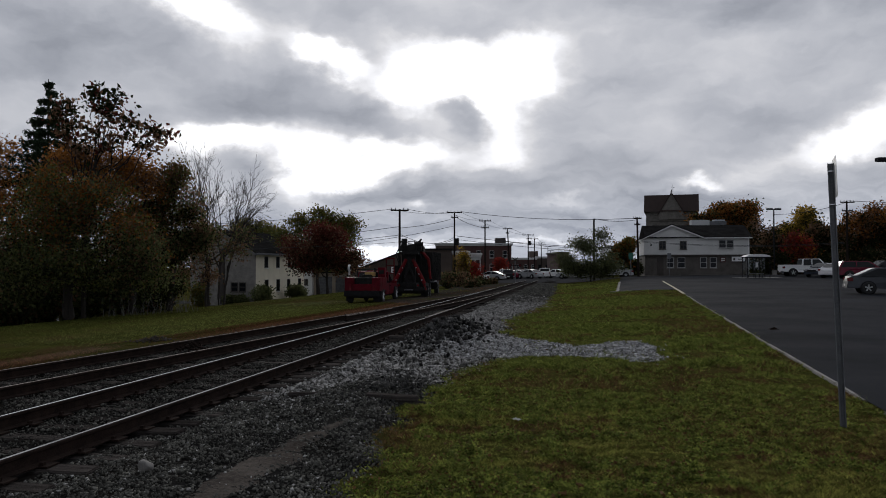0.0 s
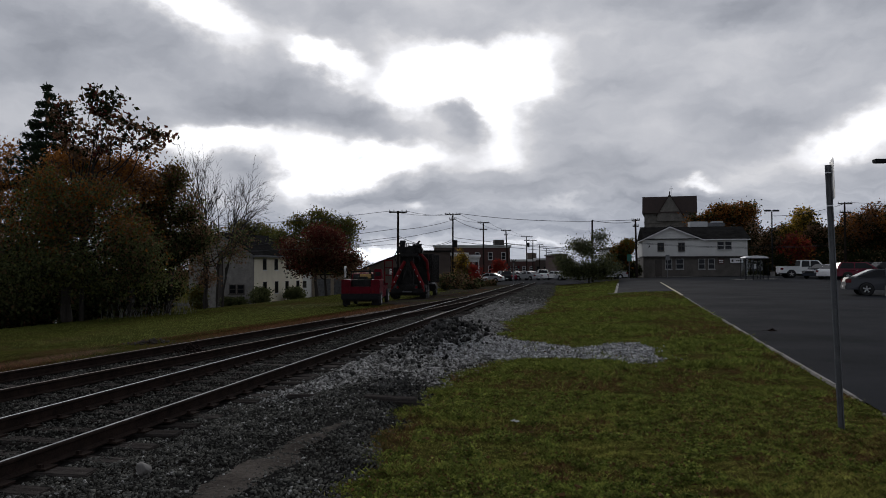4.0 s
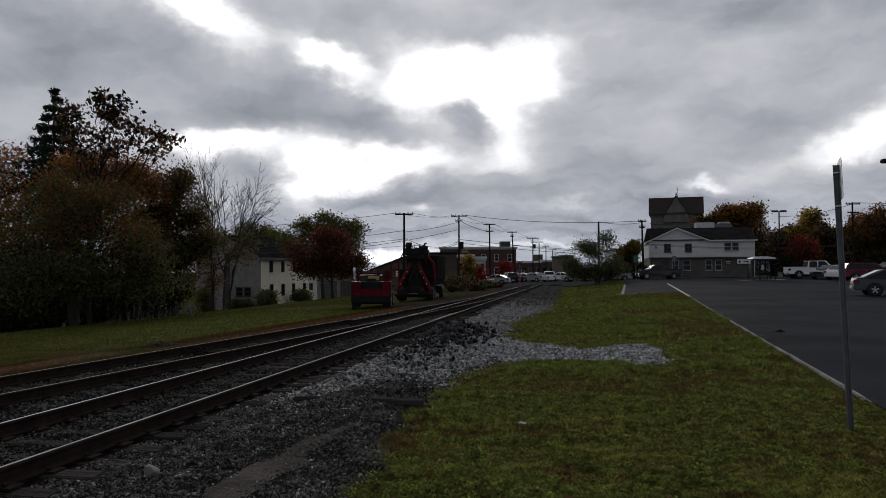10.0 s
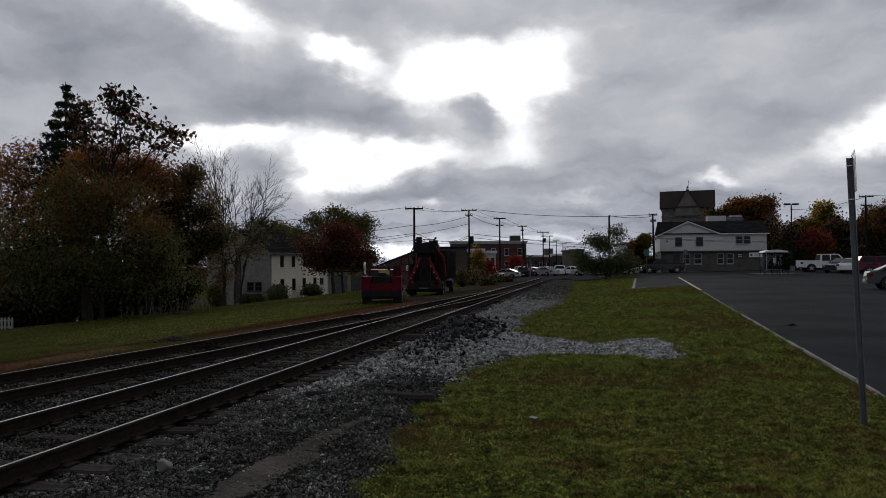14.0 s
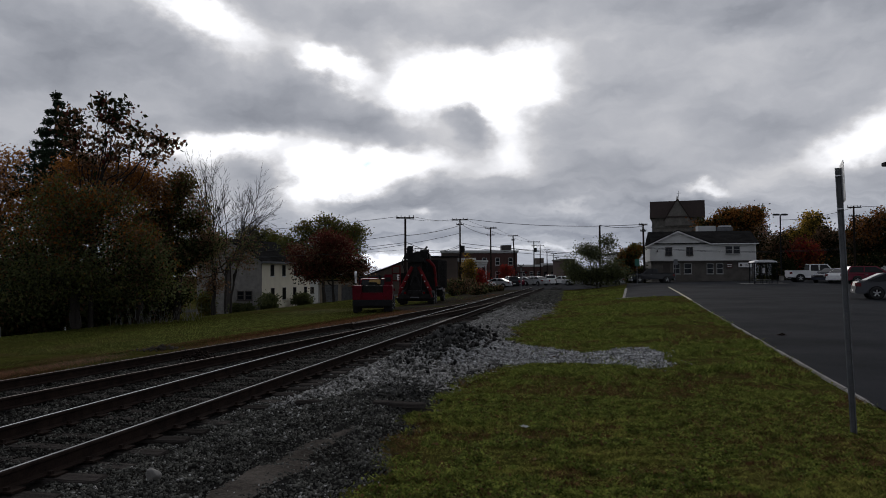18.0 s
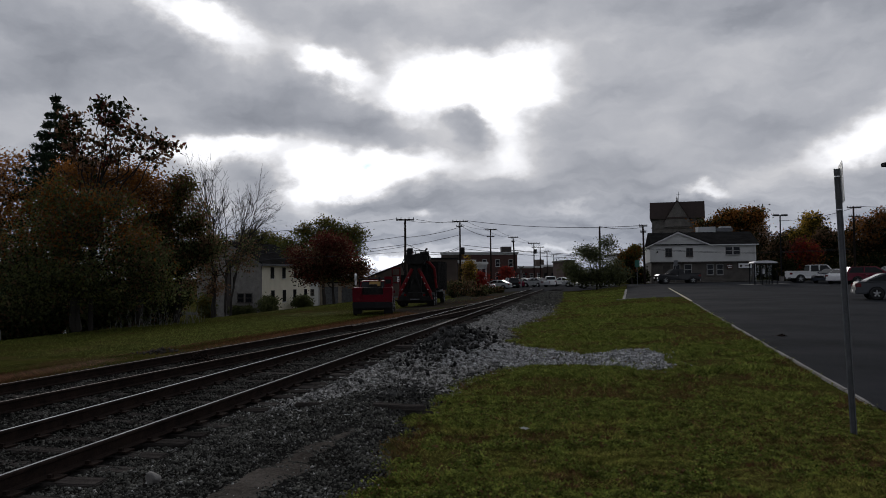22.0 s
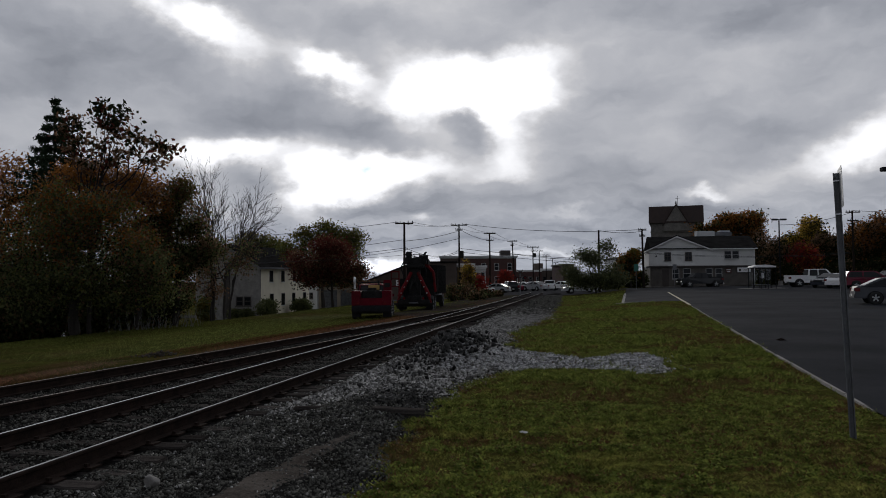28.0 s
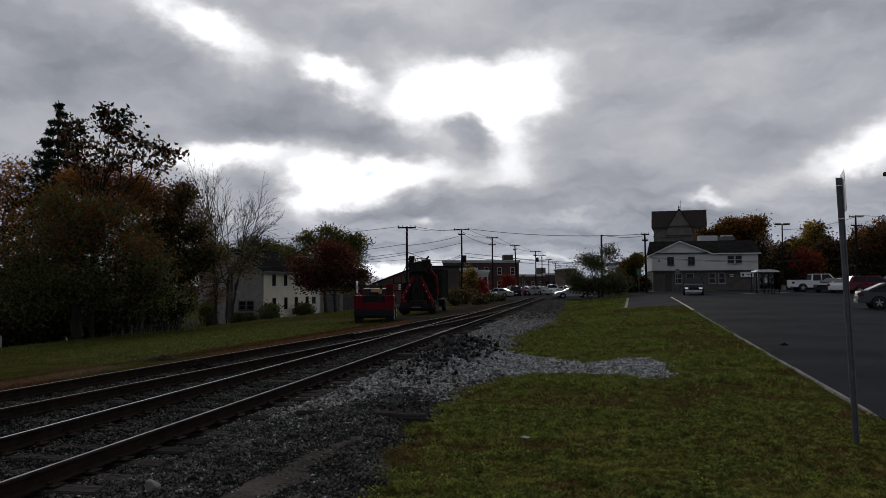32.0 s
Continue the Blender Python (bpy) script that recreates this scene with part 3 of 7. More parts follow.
rows = []
for s in np.concatenate([np.arange(-12, 60, 1.0), np.arange(60, 93, 1.0)]):
    left = -3.9 if s > 52.2 else 0.0
    rows.append([kerb_xy(s, w) for w in np.linspace(left, 62, 40)])
draped("car_park", rows, 0.04, ASPHALT, "dark worn asphalt car park", "car park")
draped("street", [[(x, 88.0 + 9.0 * k / 6) for k in range(7)] for x in np.arange(-70, 120, 3.0)], 0.02, ROADWAY, "grey asphalt town street over the level crossing", "street")
draped("main_street", [[(x + 0.18 * y, y) for x in np.linspace(-14, 4, 9)] for y in np.arange(93, 320, 6.0)], 0.035, ROADWAY, "grey asphalt main street", "street")

kerb_root = thing("kerb", "row of worn concrete kerb stones beside the car park", "kerb", Matrix(), kind="structure")


def kerb_stone(length):
    bm = boxes((-0.040, 0.040, 0.01, length - 0.01, -0.15, 0.052), bevel=0.015)
    me = bpy.data.meshes.new("kerb_stone")
    bm.to_mesh(me)
    bm.free()
    me.materials.append(CONCRETE)
    return me


STONE_MESH = kerb_stone(1.5)


def kerb_run(x0, y0, x1, y1, skip=(), wide=1.0):
    n = max(1, round(math.hypot(x1 - x0, y1 - y0) / 1.5))
    for i in range(n):
        if i in skip:
            continue
        x, y = x0 + (x1 - x0) * i / n, y0 + (y1 - y0) * i / n
        ob = new("kerb_stone", STONE_MESH)
        ob.parent = kerb_root
        tilt = math.degrees(math.atan2(lie(x1, y1) - lie(x0, y0), math.hypot(x1 - x0, y1 - y0)))
        ob.matrix_world = pose(x, y, lie(x, y) - 0.015 * random.random(), tilt, random.uniform(-2, 2), -math.degrees(math.atan2(x1 - x0, y1 - y0)) + random.uniform(-0.6, 0.6)) @ Matrix.Diagonal((wide, 1, 1.0 + 0.3 * (wide > 1), 1))


kerb_run(*kerb_xy(-12, 0), *kerb_xy(10.25, 0))
kerb_run(*kerb_xy(11.1, 0), *kerb_xy(43.9, 0))
kerb_run(*kerb_xy(52.2, -3.9), *kerb_xy(74, -3.9), wide=3.0)
kerb_run(*kerb_xy(52.0, -4.4), *kerb_xy(52.0, -3.3), wide=3.0)


def stripe(name, s0, w0, s1, w1, width, mat, label):
    a, b = Vector(kerb_xy(s0, w0)), Vector(kerb_xy(s1, w1))
    d = (b - a).normalized()
    n = Vector((d.y, -d.x)) * width / 2
    rows = [[tuple(a + (b - a) * k / 14 - n), tuple(a + (b - a) * k / 14 + n)] for k in range(15)]
    draped(name, rows, 0.046, mat, label, "road marking")


stripe("parking_line", 45.5, 0.0, 72.5, 0.0, 0.17, YELLOW, "faded yellow parking line on asphalt")
for k in range(6):
    stripe("parking_line", 62, 24 + k * 3.0, 67, 24 + k * 3.0, 0.12, SIGNWHITE, "worn white bay line on asphalt")

# ---- railway ----
RAIL = [(-0.07, 0), (0.07, 0), (0.07, 0.012), (0.012, 0.03), (0.012, 0.12), (0.034, 0.135), (0.036, 0.158), (0.03, 0.166), (0.017, 0.171), (-0.017, 0.171), (-0.03, 0.166), (-0.036, 0.158), (-0.034, 0.135), (-0.012, 0.12), (-0.012, 0.03), (-0.07, 0.012)]


def rail(parent, line, head, label):
    """A rail along points (u, v)."""
    bm = bmesh.new()
    rings = []
    for i, (u, v) in enumerate(line):
        j = min(i + 1, len(line) - 1)
        k = max(j - 1, 0)
        du, dv = line[j][0] - line[k][0], line[j][1] - line[k][1]
        n = math.hypot(du, dv)
        rings.append([bm.verts.new((*track_xy(u - dv / n * a, v + du / n * a), 0.028 + z)) for a, z in RAIL])
    for a, b in zip(rings, rings[1:]):
        for i in range(len(RAIL)):
            f = bm.faces.new((a[i], a[(i + 1) % len(RAIL)], b[(i + 1) % len(RAIL)], b[i]))
            f.material_index = 1 if i == 8 else 0
    for r in (rings[0], rings[-1]):
        bm.faces.new(r)
    bmesh.ops.recalc_face_normals(bm, faces=bm.faces)
    return part("rail", bm, [RUST, head], parent, label)


main = thing("main_track", "straight railway track, rail sheen painted pale, on old timber ties", "railway track", Matrix(), kind="structure")
side = thing("siding_track", "converging siding track with rusty rails", "railway track", Matrix(), kind="structure")
steps = list(np.arange(-8, 100, 4.0))
rail(main, [(u, -5.16) for u in steps], HEAD_SHEEN, "worn rail with its polished sheen painted pale")
rail(main, [(u, -6.66) for u in steps], HEAD_SHEEN_BRIGHT, "worn rail with its polished sheen painted pale")
curve = list(np.arange(-8, 27, 3.0)) + list(np.arange(27.8, 62, 1.5))
rail(side, [(u, -5.91 - siding_gap(u) + 0.752) for u in curve], POLISH_DULL, "rusty rail with a dull head")
rail(side, [(u, -5.91 - siding_gap(u) - 0.752) for u in curve], POLISH_DULL, "rusty rail with a dull head")
# guard rails beside the frog
for v0, v1 in ((-5.24, -5.24), (-5.91 - 1.5 - 0.75 + 0.08, -5.91 - 1.2 - 0.75 + 0.08)):
    rail(side, [(25.6, v0 - 0.05), (26.4, v0), (30.0, v1), (30.8, v1 + 0.05)], POLISH_DULL, "short guard rail")


def tie_mesh(length):
    bm = boxes((-length / 2, length / 2, -0.11, 0.11, -0.15, 0.0), bevel=0.012)
    for v in bm.verts:
        v.co.z += 0.006 * math.sin(v.co.x * 9 + v.co.y * 20)
    me = bpy.data.meshes.new("tie")
    bm.to_mesh(me)
    bm.free()
    me.materials.append(TIE)
    return me


TIES = {k: tie_mesh(k) for k in (2.6, 2.9, 3.4, 3.9, 4.4)}
HEADING = -math.degrees(math.atan2(TS, TC))
random.seed(11)
u = -7.5
while u < 97:
    gap_here = siding_gap(u)
    if gap_here < 1.9:
        length = min(TIES, key=lambda k: abs(k - 2.6 - gap_here))
        spots = [(main, -5.91 - gap_here / 2, length, 0.0)]
    else:
        spots = [(main, -5.91, 2.6, 0.0), (side, -5.91 - gap_here, 2.6, -4.9)]
    for root, v, length, turn in spots:
        du = random.uniform(-0.05, 0.05)
        ob = new("tie", TIES[length])
        ob.parent = root
        ob.matrix_world = pose(*track_xy(u + du, v + random.uniform(-0.07, 0.07)), random.uniform(-0.016, 0.014), random.uniform(-1.2, 1.2), random.uniform(-1.2, 0.8), HEADING + turn + random.uniform(-2, 2))
    u += 0.56

PLATE = bpy.data.meshes.new("tie_plate")
pb = boxes((-0.17, 0.17, -0.09, 0.09, 0.0, 0.018))
for sx, sy in ((-0.09, 0.05), (0.09, -0.05)):
    box(pb, sx - 0.02, sx + 0.02, sy - 0.02, sy + 0.02, 0.018, 0.05)
pb.to_mesh(PLATE)
pb.free()
PLATE.materials.append(RUST)
for k in range(60):
    for v in (-5.16, -6.66):
        ob = new("tie_plate", PLATE)
        ob.parent = main
        ob.matrix_world = pose(*track_xy(-2.0 + 0.56 * k + 0.1, v), 0.022, 0, 0, HEADING)


# ---- loose stone ----
def stones(name, spots, sizes, mat, label, seed):
    """Crushed stones, each a rough eight-sided lump, in one mesh."""
    rng = np.random.default_rng(seed)
    n = len(spots)
    base = np.array([(1, 0, 0), (-1, 0, 0), (0, 1, 0), (0, -1, 0), (0, 0, 1), (0, 0, -1)], dtype=float)
    tri = np.array([(0, 2, 4), (2, 1, 4), (1, 3, 4), (3, 0, 4), (2, 0, 5), (1, 2, 5), (3, 1, 5), (0, 3, 5)])
    v = base[None] * rng.uniform(0.6, 1.15, (n, 6, 1)) + rng.normal(0, 0.16, (n, 6, 3))
    v[:, :, 2] *= 0.72
    q = rng.normal(size=(n, 4))
    q[:, 1:3] *= 0.5
    q /= np.linalg.norm(q, axis=1, keepdims=True)
    w, x, y, z = q.T
    rot = np.stack([1 - 2 * (y * y + z * z), 2 * (x * y - w * z), 2 * (x * z + w * y), 2 * (x * y + w * z), 1 - 2 * (x * x + z * z), 2 * (y * z - w * x),
                    2 * (x * z - w * y), 2 * (y * z + w * x), 1 - 2 * (x * x + y * y)], 1).reshape(n, 3, 3)
    v = np.einsum("nij,nkj->nki", rot, v) * np.asarray(sizes)[:, None, None] + np.asarray(spots)[:, None]
    f = tri[None] + 6 * np.arange(n)[:, None, None]
    return tagged(link(name, quick_mesh(name, v.reshape(-1, 3), f.reshape(-1, 3)), mat), label, "gravel", kind="stuff")


rng = np.random.default_rng(5)


def scatter(u, v, z, size):
    return np.stack([*track_xy(u, v), z, size], -1)


n = 105000
su = 3.0 + 37.0 * rng.random(n) ** 1.6
sv = -5.0 + (edge_v(su) + 0.20 * rng.normal(size=n) + 5.0) * rng.random(n)
fresh = smooth((su - 9.2 + 1.2 * tiny(su, sv, 0.8)) / 3.0) * np.where(sv > -4.6, 1.0, 0.4)
fresh *= 1 - 0.85 * np.exp(-((su - 11.0) / 1.0) ** 2 - ((sv + 2.6) / 0.55) ** 2)
fresh *= 1 - 0.5 * np.exp(-((su - 20.3) / 1.7) ** 2 - ((sv + 3.2) / 0.7) ** 2)
size = (0.010 + 0.019 * rng.random(n) ** 1.4) * (1.0 + 0.75 * fresh)
lot = scatter(su, sv, bed_z(su, sv) + 0.25 * size, size)
keep = (rng.random(n) > 0.36 * fresh) & ((np.abs(sv + 2.98) > 0.34) | (su > 9.3) | (rng.random(n) > 0.45))
is_grey = rng.random(n) < 0.06 + fresh * 0.78
n = 62000
tu = 3.0 + 30.0 * rng.random(n) ** 1.3
tv = -5.2 - (2.7 + siding_gap(tu)) * rng.random(n)
between = scatter(tu, tv, rng.uniform(-0.012, 0.022, n), 0.011 + 0.020 * rng.random(n) ** 1.4)
n = 9000
fu = rng.uniform(38, 88, n)
fv = -4.9 + (edge_v(fu) + 4.9) * rng.random(n)
far = scatter(fu, fv, bed_z(fu, fv) + 0.01, rng.uniform(0.035, 0.07, n))
far_grey = rng.random(n) < 0.35 * smooth((56 - fu) / 14)
dark = np.concatenate([lot[keep & ~is_grey], between, far[~far_grey]])
grey = np.concatenate([lot[keep & is_grey], far[far_grey]])
stones("dark_ballast_stones", dark[:, :3], dark[:, 3], STONE_DARK, "loose dark ballast stones beside the rails", 1)
stones("grey_ballast_stones", grey[:, :3], grey[:, 3], STONE_GREY, "fresh grey crushed stone heaped beside the track", 2)


n = 560
hu = 18.6 + 2.0 * rng.normal(size=n)
hv = -3.40 + 0.48 * rng.normal(size=n)
hs = rng.uniform(0.03, 0.075, n)
dirty = scatter(hu, hv, bed_z(hu, hv) + 0.05 + 0.3 * hs, hs)
n = 130
hu, hv, hs = 19.6 + 1.5 * rng.normal(size=n), -3.25 + 0.42 * rng.normal(size=n), 0.05 + 0.08 * rng.random(n) ** 2
dirty = np.concatenate([dirty, scatter(hu, hv, bed_z(hu, hv) + 0.07 + 0.4 * hs, hs)])
n = 500
hu, hv, hs = 11.4 + 0.6 * rng.normal(size=n), -2.75 + 0.3 * rng.normal(size=n), rng.uniform(0.02, 0.05, n)
dirty = np.concatenate([dirty, scatter(hu, hv, bed_z(hu, hv) + 0.3 * hs, hs)])
stones("dirty_stone_heap", dirty[:, :3], dirty[:, 3], STONE_BLACK, "tipped heap of black dirty stone beside the track", 4)


def in_spill(x, y):
    """The tongue of pale stone that runs over the grass."""
    u, v = track_uv(x, y)
    mid = 17.9 - 0.75 * smooth((v + 1.5) / 3.0) + 0.55 * smooth((v + 0.2) / 1.2)
    half = np.where(v < -0.2, 2.3 - 0.62 * (v + 2.0), 1.15 + 0.75 * smooth((v + 0.2) / 1.4))
    tip = np.where(v < 1.0, 1.0, np.sqrt(np.maximum(0.0, 1 - (v - 1.0) ** 2)) + 0.12)
    return (v > -3.0) & (v < 1.85 + 0.2 * tiny(u, 2.0, 2.0)) & (np.abs(u - mid) < half * (1 + 0.35 * tiny(x, y, 1.3) + 0.2 * tiny(x, y, 4.0)) * tip)


px, py = rng.uniform(-1.0, 6.2, 24000), rng.uniform(13.0, 22.5, 24000)
inside = in_spill(px, py)
stray = ~inside & (rng.random(24000) < 0.05) & (in_spill(px + 0.35, py) | in_spill(px - 0.4, py) | in_spill(px, py + 0.4) | in_spill(px, py - 0.4))
px, py = px[inside | stray], py[inside | stray]
pu, pv = track_uv(px, py)
size = (0.020 + 0.026 * rng.random(len(px)) ** 1.3) * np.where(in_spill(px, py), 1.0, 0.6)
base = np.maximum(lie(px, py), np.where(pv < edge_v(pu), bed_z(pu, pv), -9.0))
pale = np.stack([px, py, base + 0.01 + 0.3 * size, size], -1)[:9000]
stones("pale_stone_spill", pale[:, :3], pale[:, 3], STONE_PALE, "pale crushed stone spilled over the grass", 3)

# ---- grass ----
def leaf_cloud(name, centres, per, spread_r, size, rng, long=1.6, flat=0.0):
    """Small folded leaves scattered about centres."""
    c = np.repeat(np.asarray(centres), per, axis=0)
    n = len(c)
    p = c + rng.normal(0, spread_r, (n, 3)) * np.array([1, 1, 0.75])
    a = rng.normal(size=(n, 3))
    a[:, 2] *= 1 - flat
    a /= np.linalg.norm(a, axis=1, keepdims=True)
    b = np.cross(a, rng.normal(size=(n, 3)))
    b /= np.linalg.norm(b, axis=1, keepdims=True) + 1e-9
    s = size * rng.uniform(0.55, 1.35, (n, 1))
    m = np.cross(a, b) * s * 0.18
    v = np.stack([p - a * s * long / 2, p + b * s * 0.5 + m, p + a * s * long / 2, p - b * s * 0.5 + m], 1).reshape(-1, 3)
    return quick_mesh(name, v, np.arange(4 * n).reshape(-1, 4))


def blades(name, spots, heights, lean, mat, label, seed, wide=0.16):
    rng = np.random.default_rng(seed)
    n = len(spots)
    a = rng.uniform(0, 2 * np.pi, n)
    w = np.stack([np.cos(a), np.sin(a), np.zeros(n)], 1) * (heights * wide + 0.0015)[:, None]
    b = rng.uniform(0, 2 * np.pi, n)
    tip = np.stack([np.cos(b) * heights * lean, np.sin(b) * heights * lean, heights], 1)
    p = np.asarray(spots)
    v = np.stack([p - w, p + w, p + tip], 1).reshape(-1, 3)
    return tagged(link(name, quick_mesh(name, v, np.arange(3 * n).reshape(-1, 3)), mat), label, "grass", kind="stuff")


def lawn(count, y0, y1, power, keep, size, seed, fade=8.0):
    rng = np.random.default_rng(seed)
    out = np.zeros((0, 4))
    while len(out) < count:
        m = count
        y = y0 + (y1 - y0) * rng.random(m) ** power
        x = rng.uniform(-1, 1, m) * (0.62 * y + 1)
        u, v = track_uv(x, y)
        w = KY * (x - 3.42) - KX * y
        ok = (v > edge_v(u) + 0.17 * rng.normal(size=m)) & (w < -0.05 + 0.05 * rng.normal(size=m)) & (~in_spill(x, y) | (rng.random(m) > 0.95))
        ok &= rng.random(m) < smooth((y - y0 + 1.0) / fade) * smooth((y1 - y) / (0.3 * (y1 - y0))) + (0.6 if y0 < 6 else 0.0) * (y < 12)
        ok &= rng.random(m) < keep(x, y)
        ok &= (KX * (x - 3.42) + KY * y < 51.9) | (w < -4.0)
        h = rng.uniform(0.5, 1.4, m) * size * (1 + 0.8 * tiny(x, y, 1.3)) * np.minimum(1.0, 0.55 + y / 75)
        out = np.concatenate([out, np.stack([x, y, lie(x, y) + 0.010 * tiny(x, y, 0.9) - 0.004, np.maximum(h, 0.012)], -1)[ok]])
    out = out[:count]
    return out[:, :3], out[:, 3]


# thinner to the right: brown soil shows and stands in for dimming there
def lush(x, y):
    return (1 - 0.4 * smooth((x - 2.2) / 2.2)) * (0.16 + 0.95 * smooth(0.42 + 1.2 * tiny(x, y, 0.33) + 0.8 * tiny(x, y, 1.6) + 0.6 * tiny(x, y, 4.5)))


def parched(x, y):
    return smooth(0.40 - 1.3 * tiny(x, y, 0.33) - 0.8 * tiny(x, y, 1.6) - 0.6 * tiny(x, y, 4.5)) * (0.5 + 0.5 * smooth((x - 1.0) / 2.5)) + 0.9 * np.exp(-((x - 4.4) / 1.5) ** 2 - ((y - 9.0) / 1.5) ** 2) + 0.8 * np.exp(-((track_uv(x, y)[1] - edge_v(track_uv(x, y)[0])) / 0.28) ** 2)


def clover(x, y):
    return smooth(0.15 + 1.4 * tiny(x + 40, y, 0.5) + 1.1 * tiny(x, y + 9, 2.4) + 0.7 * tiny(x, y + 9, 6.0)) * np.where(x < 3.0, 1.0, 0.5)


for nm, n, y0, y1, pw, kp, sz, mt, lb, sd in (
        ("near_grass", 190000, 5.2, 26.0, 1.7, lush, 0.042, BLADE, "short green lawn grass", 21), ("far_grass", 90000, 11.0, 88.0, 1.6, lush, 0.075, CLOVER, "short green lawn grass", 22),
        ("clover", 120000, 5.2, 86.0, 2.2, clover, 0.055, CLOVER, "dark green clover and weeds in the lawn", 24), ("dry_grass", 150000, 5.2, 70.0, 1.9, parched, 0.045, STRAW, "brown dry grass and clippings", 23)):
    p, h = lawn(n, y0, y1, pw, kp, sz, sd)
    blades(nm, p, h, 1.3, mt, lb, sd, 0.3 if nm == "clover" else 0.2)


def leaflets(name, count, y1, size, mat, label, seed):
    """Small flat weed leaves lying among the grass."""
    p, h = lawn(count, 5.2, y1, 1.9, clover, 0.03, seed)
    rng = np.random.default_rng(seed)
    p = p + np.stack([np.zeros(count), np.zeros(count), rng.uniform(0.012, 0.045, count)], 1)
    tagged(link(name, leaf_cloud(name, p, 1, 0.004, size, rng, long=1.15, flat=0.75), mat), label, "weeds", kind="stuff")


def bank(count, v0, v1, size, mat, name, label, seed):
    """Grass on the bank left of the siding."""
    rng = np.random.default_rng(seed)
    u = 8 + 62 * rng.random(count) ** 1.7
    x, y = track_xy(u, -8.3 - siding_gap(u) - rng.uniform(v0, v1, count))
    blades(name, np.stack([x, y, lie(x, y) - 0.005], -1), size * rng.uniform(0.5, 1.4, count), 1.3, mat, label, seed)


leaflets("weed_leaves", 60000, 22.0, 0.026, CLOVER, "small round weed leaves in the lawn", 25)
leaflets("dry_leaf_bits", 9000, 24.0, 0.024, STRAW, "small brown leaf bits in the lawn", 26)
bank(200000, 0.7, 15.0, 0.042, BANKGRASS, "bank_grass", "green grass on the bank beyond the siding", 31)
bank(80000, -0.8, 1.5, 0.042, RUSTWEED, "bank_straw", "brown withered weeds beside the siding", 32)


# ---- buildings ----
def ring(x0, x1, z0, z1, t, y0, y1):
    """A rectangular frame in one piece, its bars t wide, between depths y0 and y1."""
    bm = bmesh.new()
    loops = []
    for y in (y0, y1):
        for k in (0.0, t):
            loops.append([bm.verts.new(p) for p in ((x0 + k, y, z0 + k), (x1 - k, y, z0 + k), (x1 - k, y, z1 - k), (x0 + k, y, z1 - k))])
    fo, fi, bo, bi = loops
    for a, b in ((fo, fi), (fi, bi), (bi, bo), (bo, fo)):
        for k in range(4):
            bm.faces.new((a[k], a[(k + 1) % 4], b[(k + 1) % 4], b[k]))
    bmesh.ops.recalc_face_normals(bm, faces=bm.faces)
    return bm


def window(parent, x0, x1, z0, z1, y, frame_mat=TRIM, bars=(1, 1), thick=0.09):
    """A window in a wall that faces -y at depth y: frame, glazing bars, sill and pane, set slightly proud."""
    t = thick
    w = part("window", ring(x0, x1, z0, z1, t, y - 0.06, y + 0.05), frame_mat, parent)
    for k in range(1, bars[0] + 1):
        xm = x0 + (x1 - x0) * k / (bars[0] + 1)
        part("glazing_bar", boxes((xm - t / 3, xm + t / 3, y - 0.045, y + 0.03, z0 + t, z1 - t)), frame_mat, w)
    for k in range(1, bars[1] + 1):
        zm = z0 + (z1 - z0) * k / (bars[1] + 1)
        part("glazing_bar", boxes((x0 + t, x1 - t, y - 0.05, y + 0.03, zm - t / 2, zm + t / 2)), frame_mat, w)
    part("pane", boxes((x0 + t, x1 - t, y - 0.02, y - 0.006, z0 + t, z1 - t)), GLASS, w)
    part("window_sill", boxes((x0 - 0.06, x1 + 0.06, y - 0.12, y - 0.062, z0 - 0.08, z0 - 0.003)), frame_mat, w)
    return w


# white and brown inn by the street; local x along the front, y into the house
inn = thing("inn_building", "two-storey building, white siding above brown stone", "house", pose(26.3, 98.2, 0.66, 0, 0, -9) @ Matrix.Diagonal((0.93, 1, 1, 1)))
part("wall", boxes((0.15, 14.0, 0.25, 9.0, -0.4, 2.78)), BROWNSTONE, inn, "brown stone ground floor wall")
part("jetty_beam", boxes((-0.02, 14.14, -0.06, 0.28, 2.7, 2.84)), DARKTRIM, inn)
upper = part("wall", prism([(0, 2.85), (14.1, 2.85), (14.1, 5.05), (8.1, 5.05), (3.75, 6.72), (0, 5.05)], 0.0, 9.0), SIDING, inn, "white clapboard upper wall")
for k in range(15):
    z = 2.93 + 0.145 * k
    part("clapboard", prism([(-0.022, z), (-0.004, z + 0.14), (0.0, z + 0.14), (0.0, z)], 0.01, 14.09, "x"), SIDING, upper)
for k in range(10):
    z = 5.09 + 0.145 * k
    half0, half1 = (6.66 - z) / 1.67 * 3.7, (6.66 - z) / 1.67 * 4.3
    part("clapboard", prism([(-0.022, z), (-0.004, z + 0.14), (0.0, z + 0.14), (0.0, z)], 3.75 - half0, 3.75 + half1, "x"), SIDING, upper)
roof = part("roof", prism([(-0.3, 5.0), (4.5, 6.85), (9.3, 5.0)], 0.2, 14.5, "x"), SHINGLE, inn, "dark shingle main roof")
for v in roof.data.vertices:
    v.co.z += 0.04
part("roof", prism([(-0.45, 4.98), (3.75, 6.86), (8.5, 5.02), (8.5, 4.9), (3.75, 6.72), (-0.45, 4.86)], -0.35, 4.6), SHINGLE, inn, "dark shingle cross gable roof")
